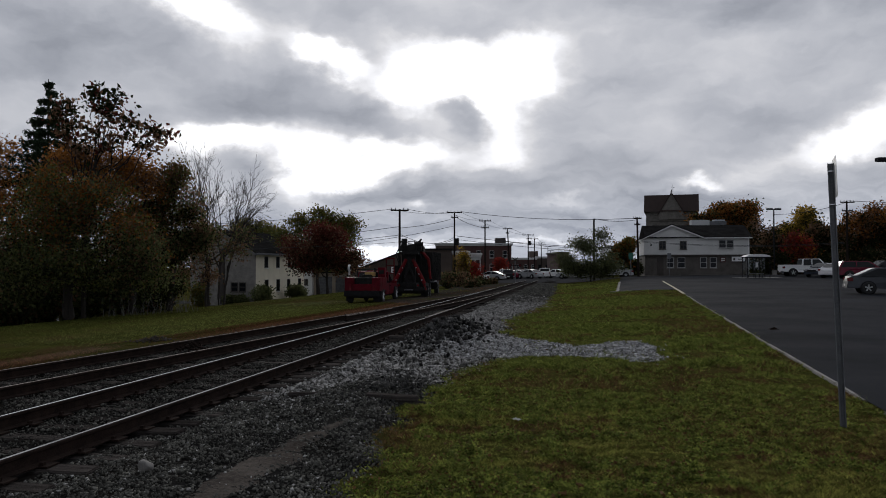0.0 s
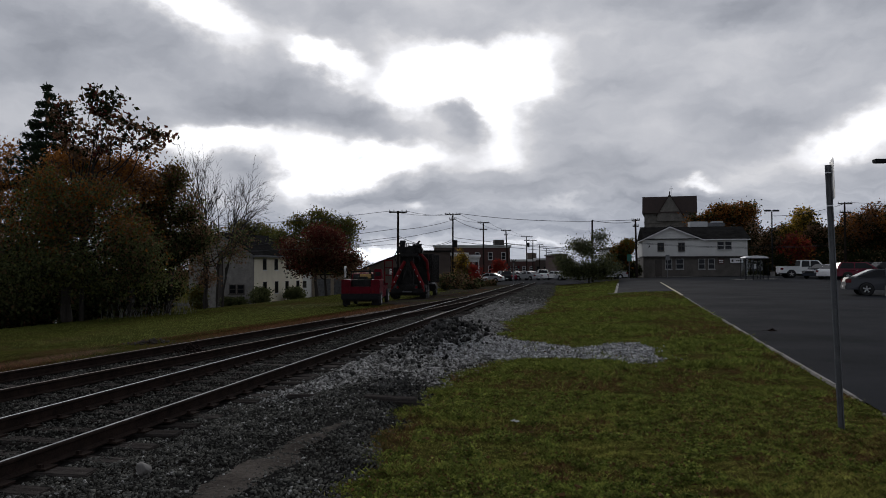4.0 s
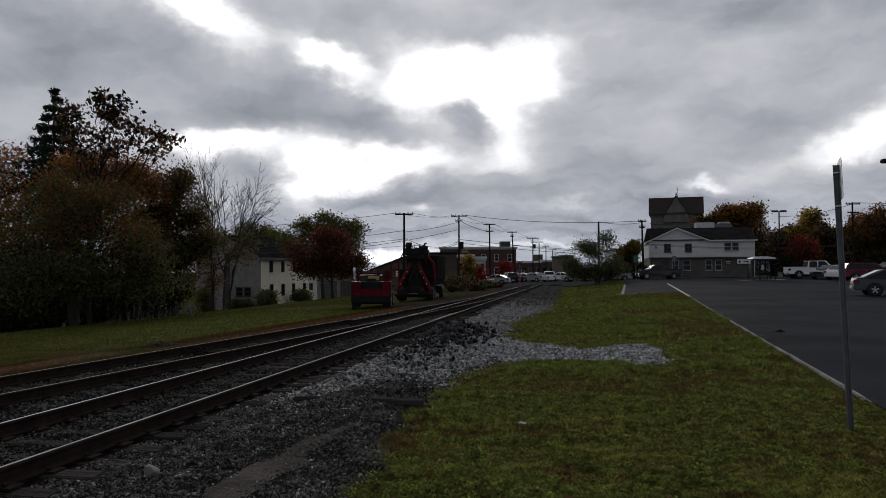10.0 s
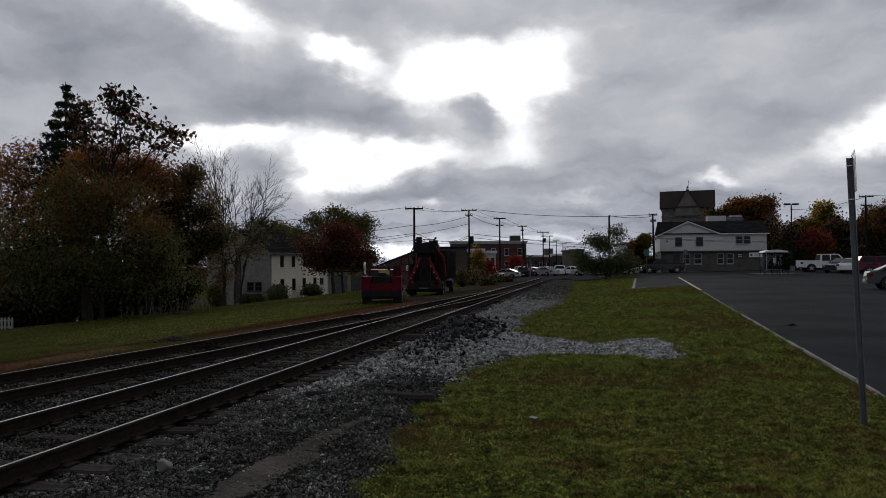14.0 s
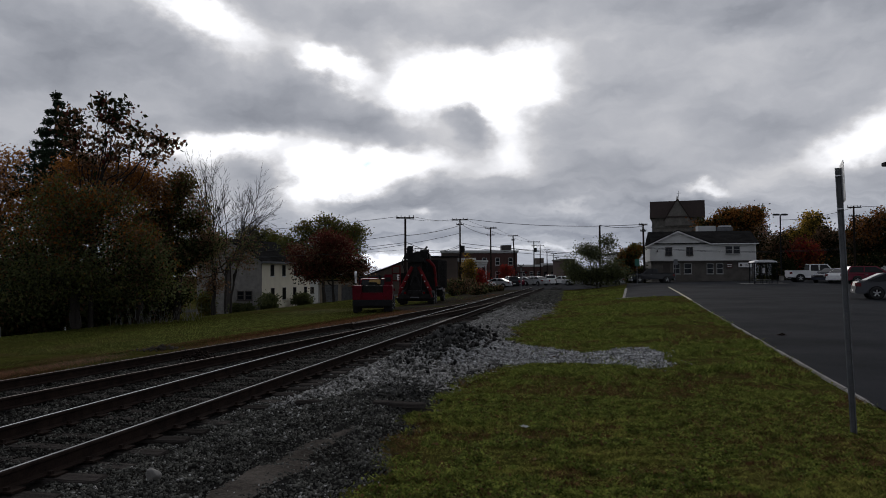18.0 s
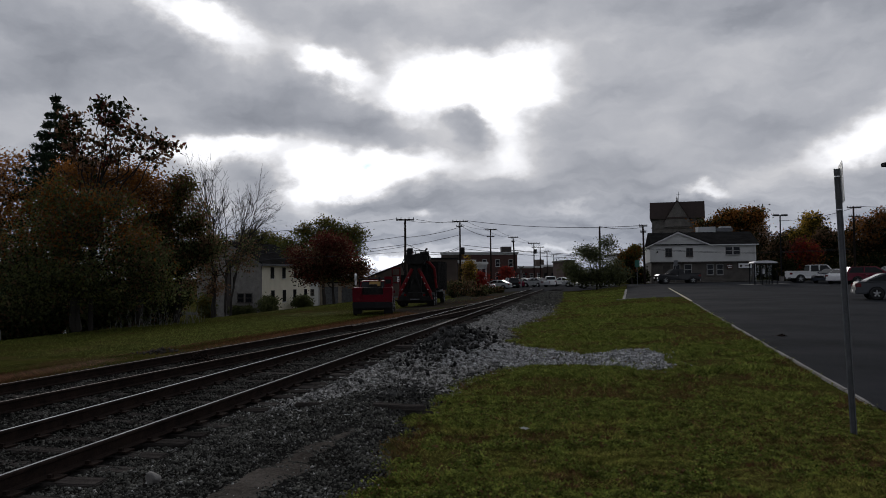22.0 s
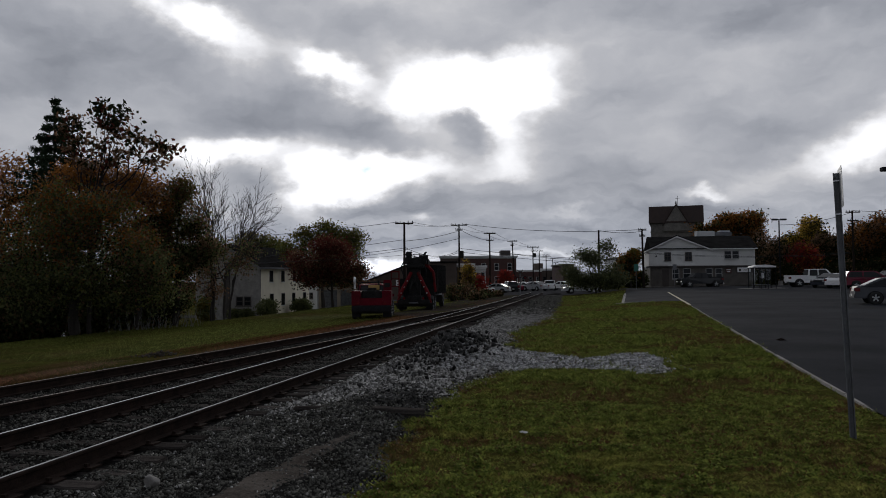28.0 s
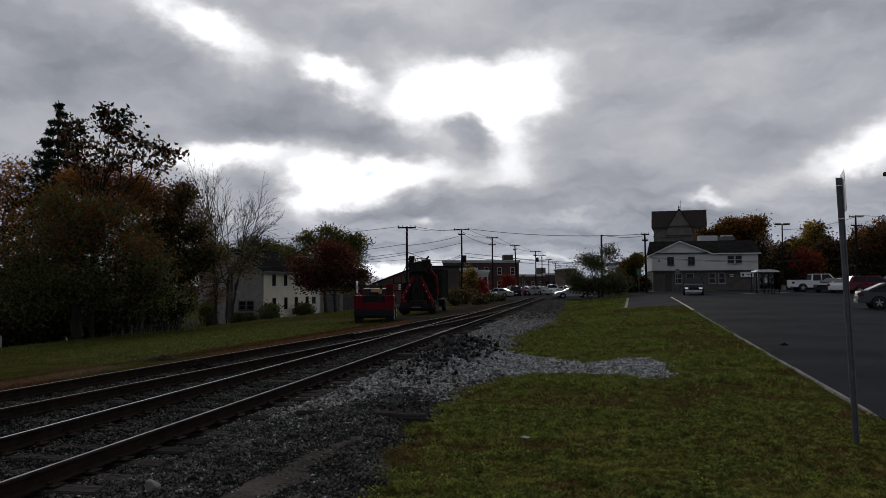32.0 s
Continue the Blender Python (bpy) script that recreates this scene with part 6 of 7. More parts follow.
# thicket under the left trees, its deep shade put into the leaf colours
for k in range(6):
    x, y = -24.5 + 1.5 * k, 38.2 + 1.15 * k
    shrub("thicket_bush", "evergreen bush under trees, deep shade put into its leaves", x, y, 1.5, 2.4 - 0.1 * k, ((L_SHADED, 0.35), (L_DARK, 0.45), (L_BROWN, 0.2)), 190, 0.16, 140 + k, group="thicket under the trees")
for k, (x, y, r, h) in enumerate(((-18.6, 77.5, 1.3, 1.7), (-21.4, 79.3, 0.8, 1.0), (-16.8, 86.5, 1.2, 1.5), (-22.6, 79.6, 0.8, 1.0), (-24.6, 77.0, 1.0, 2.2), (-17.6, 90.5, 0.9, 1.2))):
    shrub("clipped_bush", "round dark clipped bush beside the cream house" if k != 4 else "yellowing bush beside the stone gable", x, y, r, h, ((L_DARK, 1.0),) if k != 4 else ((L_OLIVE, 0.6), (L_DARK, 0.4)), 170, 0.14, 160 + k)

# fallen leaves and litter
rng = np.random.default_rng(9)
ly = 5.5 + 34 * rng.random(3000) ** 1.6
lx = rng.uniform(-0.4, 0.5, 3000) * ly
lu, lv = track_uv(lx, ly)
on_lawn = (lv > edge_v(lu) + 0.1) & (KY * (lx - 3.42) - KX * ly < 0)
pts = np.stack([lx, ly, lie(lx, ly) + 0.03], -1)[on_lawn][:900]
tagged(link("fallen_leaves", leaf_cloud("fallen_leaves", pts, 1, 0.01, 0.035, rng, flat=0.9), DEADLEAF), "brown and yellow fallen leaves on the grass", "leaves", kind="stuff")


# ---- vehicles ----
def wheel(parent, x, y, r, w, rim=ALLOY):
    """A wheel on the side x of its vehicle, axle along x."""
    out = 1 if x > 0 else -1
    bm = bmesh.new()
    prof = [(r * 0.60, -w / 2), (r * 0.93, -w / 2), (r, -w * 0.3), (r, w * 0.3), (r * 0.93, w / 2), (r * 0.60, w / 2)]
    n = 20
    rings = [[bm.verts.new((x + b, y + a * math.cos(2 * math.pi * k / n), r + a * math.sin(2 * math.pi * k / n))) for a, b in prof] for k in range(n)]
    for k in range(n):
        for i in range(6):
            bm.faces.new((rings[k][i], rings[k][(i + 1) % 6], rings[(k + 1) % n][(i + 1) % 6], rings[(k + 1) % n][i]))
    bmesh.ops.recalc_face_normals(bm, faces=bm.faces)
    tyre = part("wheel", bm, RUBBER, parent, "black tyre")
    rb = rods(((x + out * w * 0.32, y, r), (x - out * w * 0.3, y, r), r * 0.2), sides=10)
    for k in range(5):
        a = 2 * math.pi * k / 5 + 0.3
        d = Vector((0, math.cos(a), math.sin(a)))
        rod(rb, Vector((x + out * w * 0.3, y, r)) + d * r * 0.12, Vector((x + out * w * 0.3, y, r)) + d * r * 0.62, r * 0.11, r * 0.14, 5)
    rod(rb, (x - out * w * 0.05, y, r), (x + out * w * 0.02, y, r), r * 0.6, None, 18)
    part("rim", rb, rim, tyre)


def lerp_width(side, roof, belt, top):
    """Draws the cabin in towards the roof."""
    def f(c):
        k = min(1.0, max(0.0, (c.z - belt) / (top - belt)))
        return Vector((c.x * (1 + (roof / side - 1) * k), c.y, c.z))
    return f


def car(name, label, category, paint, m, L, W, outline, cabin, belt, roof, wheels, r, group="", lights=True, glow=None, moving=False):
    """A car that faces +y: outline and cabin are (y, z) side profiles; belt and roof heights."""
    c = thing(name, label, category, m, group)
    h = W / 2
    bm = prism(outline, -h, h, "x", 0.035, lambda p: Vector((p.x * (1.0 if p.z < belt - 0.1 else 0.96) * (1 - 0.10 * max(0.0, abs(p.y) / (L / 2) - 0.7) / 0.3), p.y, p.z)))
    body = part("body", bm, paint, c)
    top = part("cabin", prism(cabin, -h * 0.95, h * 0.95, "x", 0.03, lerp_width(h * 0.95, h * 0.76, belt, roof)), paint, c)
    # glass: windscreen, rear window, sides
    def on(y, z, x):
        k = min(1.0, max(0.0, (z - belt) / (roof - belt)))
        return Vector((x * h * (0.95 - 0.19 * k), y, z))
    yb0, yb1, yt1, yt0 = cabin[0][0], cabin[-1][0], cabin[-2][0], cabin[1][0]
    zt = roof - 0.07
    for side in (-1, 1):
        g = bmesh.new()
        k = 0.86
        pts = [(yb0 + 0.14, belt + 0.04), (yt0 + 0.10, zt), (yt1 - 0.10, zt), (yb1 - 0.22, belt + 0.04)]
        vs = [g.verts.new(on(y, z, side) + Vector((side * 0.012, 0, 0))) for y, z in pts]
        g.faces.new(vs)
        glass = part("side_glass", g, CARGLASS, c)
        part("pillar", box(bmesh.new(), side * h * 0.88 - 0.05, side * h * 0.88 + 0.05, (yt0 + yt1) / 2 - 0.05, (yt0 + yt1) / 2 + 0.05, belt + 0.02, zt), paint, glass)
    for nm, (y0, z0), (y1, z1), o in (("rear_glass", (yb0, belt), (yt0, roof), -1), ("windscreen", (yb1, belt), (yt1, roof), 1)):
        g = bmesh.new()
        vs = []
        for (y, z), s in (((y0 + (y1 - y0) * 0.12, z0 + (z1 - z0) * 0.12), 1), ((y0 + (y1 - y0) * 0.88, z0 + (z1 - z0) * 0.88), 1)):
            row = [on(y, z, -0.88), on(y, z, 0.88)]
            vs.append([g.verts.new(p + Vector((0, o * 0.025, 0.012))) for p in row])
        g.faces.new((vs[0][0], vs[0][1], vs[1][1], vs[1][0]))
        part(nm, g, CARGLASS, c)
    for x in (-h + 0.07, h - 0.07):
        for y in wheels:
            # black disc imitates the shaded wheel well; the body is closed
            part("wheel_arch", rods(((x - (0.06 if x > 0 else -0.06), y, r), (x + (0.072 if x > 0 else -0.072), y, r), r * 1.18), sides=20), BLACK, c)
            wheel(c, x + (0.03 if x > 0 else -0.03), y, r, 0.22)
    rear, front = outline[0][0], max(p[0] for p in outline)
    part("rear_bumper", boxes((-h * 0.9, h * 0.9, rear - 0.06, rear + 0.1, 0.32, 0.55), bevel=0.03), paint if category == "car" else CHROME, c)
    part("front_bumper", boxes((-h * 0.88, h * 0.88, front - 0.1, front + 0.06, 0.28, 0.52), bevel=0.03), paint if category == "car" else CHROME, c)
    part("grille", boxes((-h * 0.5, h * 0.5, front - 0.04, front + 0.03, 0.55, 0.75)), BLACK, c)
    for s in (-1, 1):
        part("tail_light", boxes((s * h * 0.80 - 0.13, s * h * 0.80 + 0.13, rear - 0.03, rear + 0.25, belt - 0.28, belt - 0.08), bevel=0.02), TAIL, c)
        part("headlight", boxes((s * h * 0.72 - 0.16, s * h * 0.72 + 0.16, front - 0.01, front + 0.035, 0.60, 0.76), bevel=0.008), glow or CHROME, c)
        part("mirror", boxes((s * (h + 0.02) - 0.1, s * (h + 0.02) + 0.1, yb1 - 0.5, yb1 - 0.35, belt + 0.02, belt + 0.17), bevel=0.02), paint, c)
        part("door_seam", boxes((s * h * 0.985 - 0.01, s * h * 0.985 + 0.006, (yt0 + yt1) / 2 - 0.01, (yt0 + yt1) / 2 + 0.01, 0.3, belt - 0.05)), BLACK, c)
        part("door_handle", boxes((s * h - 0.012, s * h + 0.02, (yt0 + yt1) / 2 + 0.12, (yt0 + yt1) / 2 + 0.3, belt - 0.16, belt - 0.12)), CHROME, c)
    part("number_plate", boxes((-0.2, 0.2, rear - 0.075, rear - 0.062, 0.42, 0.54)), SIGNWHITE, c)
    return c


def paint(name, c, rough=0.25):
    return material(name, tuple(0.85 * k for k in c), c, 1.0, rough, 0.0, 10.0, spec=0.4)


P_GREY, P_WHITE, P_SILVER, P_RED, P_BLUE, P_BLACK = (paint("grey_car_paint", (0.062, 0.065, 0.074), 0.5), paint("white_car_paint", (0.82, 0.82, 0.82)), paint("silver_car_paint", (0.42, 0.43, 0.44)),
                                                       paint("maroon_car_paint", (0.15, 0.008, 0.026)), paint("dark_blue_car_paint", (0.022, 0.028, 0.042)), paint("black_car_paint", (0.014, 0.015, 0.017)))
SEDAN = dict(L=4.8, W=1.84, outline=[(-2.4, 0.3), (-2.42, 0.75), (-2.3, 0.98), (-1.6, 1.0), (0.9, 0.98), (2.1, 0.78), (2.38, 0.62), (2.4, 0.3)], cabin=[(-2.0, 0.96), (-1.0, 1.44), (0.1, 1.46), (1.15, 0.96)], belt=0.97, roof=1.46, wheels=(-1.42, 1.42), r=0.33)
SUV = dict(L=4.7, W=1.88, outline=[(-2.35, 0.35), (-2.36, 0.9), (-2.28, 1.08), (1.1, 1.08), (2.15, 0.95), (2.33, 0.75), (2.35, 0.35)], cabin=[(-2.25, 1.05), (-1.9, 1.66), (0.3, 1.68), (1.2, 1.05)], belt=1.06, roof=1.68, wheels=(-1.38, 1.4), r=0.36)
PICKUP = dict(L=5.8, W=2.0, outline=[(-2.9, 0.5), (-2.9, 1.15), (1.2, 1.15), (2.55, 1.12), (2.85, 0.95), (2.88, 0.45), (1.2, 0.42), (-1.0, 0.42)], cabin=[(-0.75, 1.12), (-0.6, 1.86), (0.75, 1.88), (1.45, 1.12)], belt=1.13, roof=1.88, wheels=(-1.85, 1.85), r=0.4)


CREW = dict(PICKUP, cabin=[(-0.95, 1.12), (-0.82, 1.88), (0.95, 1.90), (1.62, 1.12)], roof=1.90)
COMPACT = dict(PICKUP, L=5.2, W=1.86, outline=[(0.9 * a, b) for a, b in PICKUP["outline"]], cabin=[(0.9 * a, b - 0.13 * (b > 1.2)) for a, b in PICKUP["cabin"]], roof=1.75, wheels=(-1.66, 1.66))


def bed(c, lin=BLACK, k=1.0):
    """The open bed of a pickup: dark floor inset and its raised rails."""
    part("truck_bed", boxes((-0.82 * k, 0.82 * k, -2.8 * k, -0.97 * k, 1.152, 1.158)), lin, c, "dark open load bed")
    for s in (-1, 1):
        part("bed_rail", boxes((s * 0.93 * k - 0.06, s * 0.93 * k + 0.06, -2.88 * k, -0.97 * k, 1.15, 1.24), bevel=0.02), c.children[0].data.materials[0], c)
    part("tailgate", boxes((-0.9 * k, 0.9 * k, -2.93 * k, -2.86 * k, 0.62, 1.22), bevel=0.015), c.children[0].data.materials[0], c)


def parked(kind, name, label, category, paint_m, x, y, turn, group="parked cars", **kw):
    c = car(name, label, category, paint_m, pose(x, y, lie(x, y) + 0.04, 0, 0, turn), group=group, **kind, **kw)
    if kind is CREW:
        bed(c)
    return c


parked(SEDAN, "sedan", "dark grey sedan parked in the car park", "car", P_GREY, 25.0, 41.6, -110)
parked(CREW, "pickup_truck", "white crew cab pickup parked in the car park", "pickup", P_WHITE, 39.65, 81.5, -98)
parked(SEDAN, "sedan", "dark blue sedan parked beside a white pickup", "car", P_BLUE, 39.3, 77.5, 125)
parked(SEDAN, "sedan", "white sedan parked with its tail out", "car", P_WHITE, 39.2, 74.3, -55)
parked(SUV, "station_wagon", "maroon station wagon parked in the car park", "car", P_RED, 39.5, 70.6, -104)
parked(SUV, "minivan", "black minivan parked by the hedge", "car", P_BLACK, 49.5, 84.5, 96)

STREET_CARS = ((SEDAN, P_SILVER, 7.2, 116, 70, "silver sedan parked by the street"), (SUV, P_BLACK, 10.0, 122, 10, "black car parked by the street"), (SEDAN, P_RED, 10.9, 124, 15, "dark red car parked by the street"),
               (SEDAN, P_WHITE, 12.6, 126, 40, "white car parked by the street"), (SEDAN, P_SILVER, 14.0, 121, 35, "silver car parked by the street"), (SUV, P_WHITE, 16.7, 124, -6, "white van parked by the street"),
               (SEDAN, P_WHITE, 19.2, 128, 50, "white car parked by the street"), (SEDAN, P_SILVER, 20.3, 118, 60, "silver car behind the crossing tree"), (SEDAN, P_WHITE, 4.0, 104, 80, "white car beside the shops"))
for kind, pm, x, y, turn, lb in STREET_CARS:
    parked(kind, "car", lb, "car", pm, x, y, turn, "cars parked along the street")

# dark pickup that comes along the street, waits, backs up and turns in
mover = car("pickup_truck", "dark pickup with lit headlights on the street", "pickup", P_BLACK, Matrix(), **COMPACT, glow=DIM_BEAM)
bed(mover, k=0.9)
# a car in the slow cross traffic behind the tree
traffic = car("car", "silver car with lit headlights in street traffic", "car", P_SILVER, Matrix(), **SEDAN, glow=BEAM)

# red railway service truck
service = car("service_truck", "red railway service truck with tool boxes", "truck", TRUCK_RED, Matrix(), L=5.8, W=2.0,
              outline=[(-0.9, 0.45), (-0.9, 1.1), (1.2, 1.12), (2.55, 1.08), (2.85, 0.9), (2.88, 0.45)], cabin=[(-0.85, 1.08), (-0.72, 1.84), (0.7, 1.86), (1.4, 1.08)], belt=1.1, roof=1.86, wheels=(-1.9, 1.85), r=0.42)
for o in list(service.children):
    if o.name.split(".")[0] in ("rear_bumper", "tail_light", "number_plate"):
        bpy.data.objects.remove(o)
for s in (-1, 1):
    tb = part("tool_box", boxes((s * 0.81 - 0.24, s * 0.81 + 0.24, -2.85, -0.95, 0.72, 1.50), bevel=0.02), TRUCK_RED, service, "red side tool box")
    for k in range(3):
        d = part("box_door", boxes((s * 1.052 - 0.006, s * 1.052 + 0.012, -2.78 + 0.62 * k, -2.22 + 0.62 * k, 1.02, 1.45), bevel=0.004), TRUCK_RED, tb)
    part("tail_light", rods(((s * 0.72, -2.852, 0.86), (s * 0.72, -2.88, 0.86), 0.07), sides=12), TAIL, service, "round red tail light")
    part("fender", boxes((s * 0.81 - 0.24, s * 0.81 + 0.24, -2.5, -1.3, 0.66, 0.74), bevel=0.02), BLACK, service)
part("bed_floor", boxes((-0.57, 0.57, -2.82, -0.95, 0.7, 0.82)), GREASE, service)
part("bed_load", boxes((-0.55, 0.55, -2.5, -1.4, 0.82, 1.5), (-0.3, 0.2, -1.9, -1.2, 1.5, 1.66), bevel=0.03), GREASE, service, "dark load in the bed")
part("tailgate", boxes((-0.57, 0.57, -2.88, -2.8, 0.74, 1.12), bevel=0.01), TRUCK_RED, service)
part("rear_bumper", boxes((-1.04, 1.04, -3.02, -2.88, 0.40, 0.74), bevel=0.03), BLACK, service, "black step bumper")
part("mud_flap", boxes((-1.02, -0.6, -2.6, -2.57, 0.1, 0.7)), BLACK, service)
part("mud_flap", boxes((0.6, 1.02, -2.6, -2.57, 0.1, 0.7)), BLACK, service)
part("undercarriage", boxes((-0.6, 0.6, -2.8, 2.4, 0.3, 0.69), bevel=0.03), GREASE, service)
reel = part("hose_reel", rods(((-0.92, -2.3, 1.62), (-0.92, -2.3, 2.2), 0.05), ((-0.97, -2.3, 2.05), (-0.87, -2.3, 2.05), 0.2), sides=14), SIGNWHITE, service, "white round reel on a stand")
part("hub", rods(((-0.86, -2.3, 2.05), (-0.82, -2.3, 2.05), 0.11), sides=10), BLACK, reel)
part("yellow_crate", boxes((-0.25, 0.35, -1.3, -0.98, 1.55, 1.8), bevel=0.02), OCHRE, service)
part("beacon_bar", boxes((-0.4, 0.4, -0.2, 0.0, 1.87, 1.95), bevel=0.02), TAIL, service)
part("headache_rack", rods(((-0.8, -0.93, 1.1), (-0.8, -0.93, 1.95), 0.03), ((0.8, -0.93, 1.1), (0.8, -0.93, 1.95), 0.03), ((-0.8, -0.93, 1.95), (0.8, -0.93, 1.95), 0.03)), BLACK, service)
part("exhaust_stack", rods(((0.30, -0.98, 0.8), (0.30, -0.98, 2.05), 0.06)), BLACK, service)
locker = part("tall_locker", boxes((0.58, 1.0, -1.35, -0.92, 1.5, 2.08), bevel=0.02), TRUCK_RED, service, "tall red steel locker behind the cab")
part("locker_panel", boxes((0.64, 0.94, -1.362, -1.352, 1.68, 1.92)), GREASE, locker, "dark panel")

# log loader truck with folded stabilisers
lx, ly = -2.15, 50.3
loader = thing("loader_truck", "red and black grapple loader truck with a box body", "truck", pose(lx, ly, lie(lx, ly), 0, 0, -5))
part("chassis", boxes((-0.5, 0.5, -1.2, 7.5, 0.65, 1.0), (-1.05, 1.05, -1.2, -0.9, 0.45, 0.75), bevel=0.02), GREASE, loader)
part("box_body", boxes((-0.75, 1.35, 0.9, 6.4, 1.05, 3.05), bevel=0.02), GREASE, loader, "black high-sided box body")
for k in range(8):
    part("stake", boxes((1.352, 1.43, 1.0 + 0.75 * k, 1.1 + 0.75 * k, 1.05, 3.08)), GREASE, loader)
for k in range(3):
    part("stake", boxes((-0.1 + 0.6 * k, 0.0 + 0.6 * k, 0.83, 0.897, 1.05, 3.05)), GREASE, loader)
part("side_skirt", boxes((1.0, 1.42, 0.9, 3.4, 1.0, 1.12), bevel=0.01), GALV, loader, "pale lower rail of the body")
part("bulkhead", boxes((-1.2, 1.2, 0.55, 0.85, 0.7, 2.15), bevel=0.02), GREASE, loader, "black steel bulkhead")
part("hose_bundle", rods(((-0.6, 0.4, 2.1), (-0.7, 0.3, 0.9), 0.06), ((-0.8, 0.4, 2.0), (-0.85, 0.3, 1.0), 0.05)), BLACK, loader)
part("underrun_bar", boxes((-1.2, 1.2, -1.0, -0.9, 0.3, 0.46), bevel=0.02), GREASE, loader)
part("cab", boxes((-1.1, 1.1, 6.6, 8.4, 0.6, 2.7), bevel=0.12), MACHINE_RED, loader)
for x in (-1.0, 1.0):
    for y in (0.2, 1.5, 7.4):
        wheel(loader, x, y, 0.5, 0.3, GALV)
part("fuel_tank", rods(((1.15, 3.6, 0.75), (1.15, 4.8, 0.75), 0.3), sides=12), GREASE, loader)
for s in (-1, 1):
    leg = part("stabiliser", rods(((s * 0.22, -0.7, 2.55), (s * 1.02, -0.95, 0.95), 0.12, 0.13), ((s * 0.95, -0.95, 1.1), (s * 1.1, -0.95, 0.55), 0.08)), MACHINE_RED, loader, "red folded stabiliser leg")
    part("foot_plate", boxes((s * 1.1 - 0.2, s * 1.1 + 0.2, -1.15, -0.75, 0.42, 0.54), bevel=0.02), GREASE, leg)
    for k in range(3):
        part("reflector", boxes((s * (0.45 + 0.2 * k) - 0.03, s * (0.45 + 0.2 * k) + 0.03, -0.95 - 0.06 * k, -0.93 - 0.06 * k, 1.96 - 0.4 * k, 2.03 - 0.4 * k)), PALEWALL, leg)
    part("tail_light", rods(((s * 0.62, -1.2, 0.85), (s * 0.62, -1.24, 0.85), 0.08), sides=10), TAIL, loader)
part("mast", boxes((-0.35, 0.35, -0.75, -0.2, 0.9, 2.9), bevel=0.03), GREASE, loader, "black loader column")
turret = part("turret", boxes((-0.55, 0.6, -1.0, 0.3, 2.85, 3.1), (-0.75, 0.45, -0.8, 0.0, 3.1, 3.5), (0.1, 0.75, -0.6, 0.4, 3.1, 3.45), bevel=0.04), GREASE, loader, "black slewing platform with engine")
part("seat", boxes((-0.62, -0.22, -0.6, -0.2, 3.5, 3.62), (-0.62, -0.22, -0.25, -0.15, 3.6, 3.95), bevel=0.03), BLACK, turret)
part("handrail", rods(((-0.1, -0.7, 3.45), (-0.1, -0.7, 3.75), 0.025), ((-0.1, -0.7, 3.75), (0.7, -0.5, 3.75), 0.025), ((0.7, -0.5, 3.4), (0.7, -0.5, 3.75), 0.025), ((0.3, -0.6, 3.45), (0.3, -0.6, 3.75), 0.02)), BLACK, turret)
part("engine_cover", prism([(-0.35, 3.1), (0.85, 3.1), (0.85, 3.42), (0.62, 3.58), (-0.1, 3.58), (-0.35, 3.4)], -0.05, 0.75, "y", 0.03), GREASE, turret, "black engine cover")
part("exhaust", rods(((0.55, 0.4, 3.5), (0.55, 0.4, 3.85), 0.06), ((0.55, 0.4, 3.85), (0.68, 0.4, 3.92), 0.06)), BLACK, turret)
part("work_lamp", rods(((-0.5, -0.82, 3.72), (-0.5, -0.72, 3.72), 0.09), ((-0.5, -0.75, 3.5), (-0.5, -0.75, 3.7), 0.02), sides=10), BLACK, turret)
part("oil_tank", rods(((0.3, -0.35, 3.55), (0.85, -0.35, 3.55), 0.16), sides=12), GREASE, turret)
part("hose_loop", rods(((-0.75, -0.4, 3.3), (-0.95, -0.5, 2.9), 0.035), ((-0.95, -0.5, 2.9), (-0.7, -0.6, 2.2), 0.035), ((0.6, -0.7, 3.1), (0.8, -0.85, 2.6), 0.03), ((0.8, -0.85, 2.6), (0.5, -0.8, 2.0), 0.03)), BLACK, turret)
part("control_levers", rods(((-0.2, -0.75, 3.45), (-0.15, -0.85, 3.8), 0.02), ((0.0, -0.75, 3.45), (0.05, -0.85, 3.78), 0.02)), CHROME, turret)
boom = part("boom", rods(((0.35, 0.1, 3.0), (0.75, 0.2, 3.02), 0.10), ((0.75, 0.2, 3.02), (1.15, 0.25, 2.55), 0.11), ((1.15, 0.25, 2.55), (1.28, 0.3, 1.25), 0.10, 0.08), sides=6), MACHINE_RED, loader, "red folded crane boom")
part("hydraulic_hose", rods(((0.5, -0.2, 3.0), (0.9, 0.2, 2.75), 0.03), ((0.9, 0.2, 2.75), (0.98, 0.55, 2.0), 0.03)), BLACK, boom)
part("grapple", rods(((-0.1, -0.8, 1.9), (-0.3, -1.0, 1.35), 0.08, 0.04), ((0.1, -0.8, 1.9), (0.3, -1.0, 1.35), 0.08, 0.04), ((0, -0.8, 2.4), (0, -0.8, 1.85), 0.12)), GREASE, loader)
part("side_frame", boxes((-1.62, -1.54, -0.6, -0.5, 0.9, 2.65), (-1.1, -1.02, -0.6, -0.5, 0.9, 2.65), (-1.54, -1.1, -0.6, -0.5, 2.57, 2.65), (-1.54, -1.1, -0.6, -0.5, 1.6, 1.68), (-1.54, -1.1, -0.6, -0.5, 2.1, 2.16)), MACHINE_RED, loader, "red ladder frame")
part("licence_bar", boxes((-0.3, 0.3, -1.24, -1.2, 0.52, 0.59)), GALV, loader)
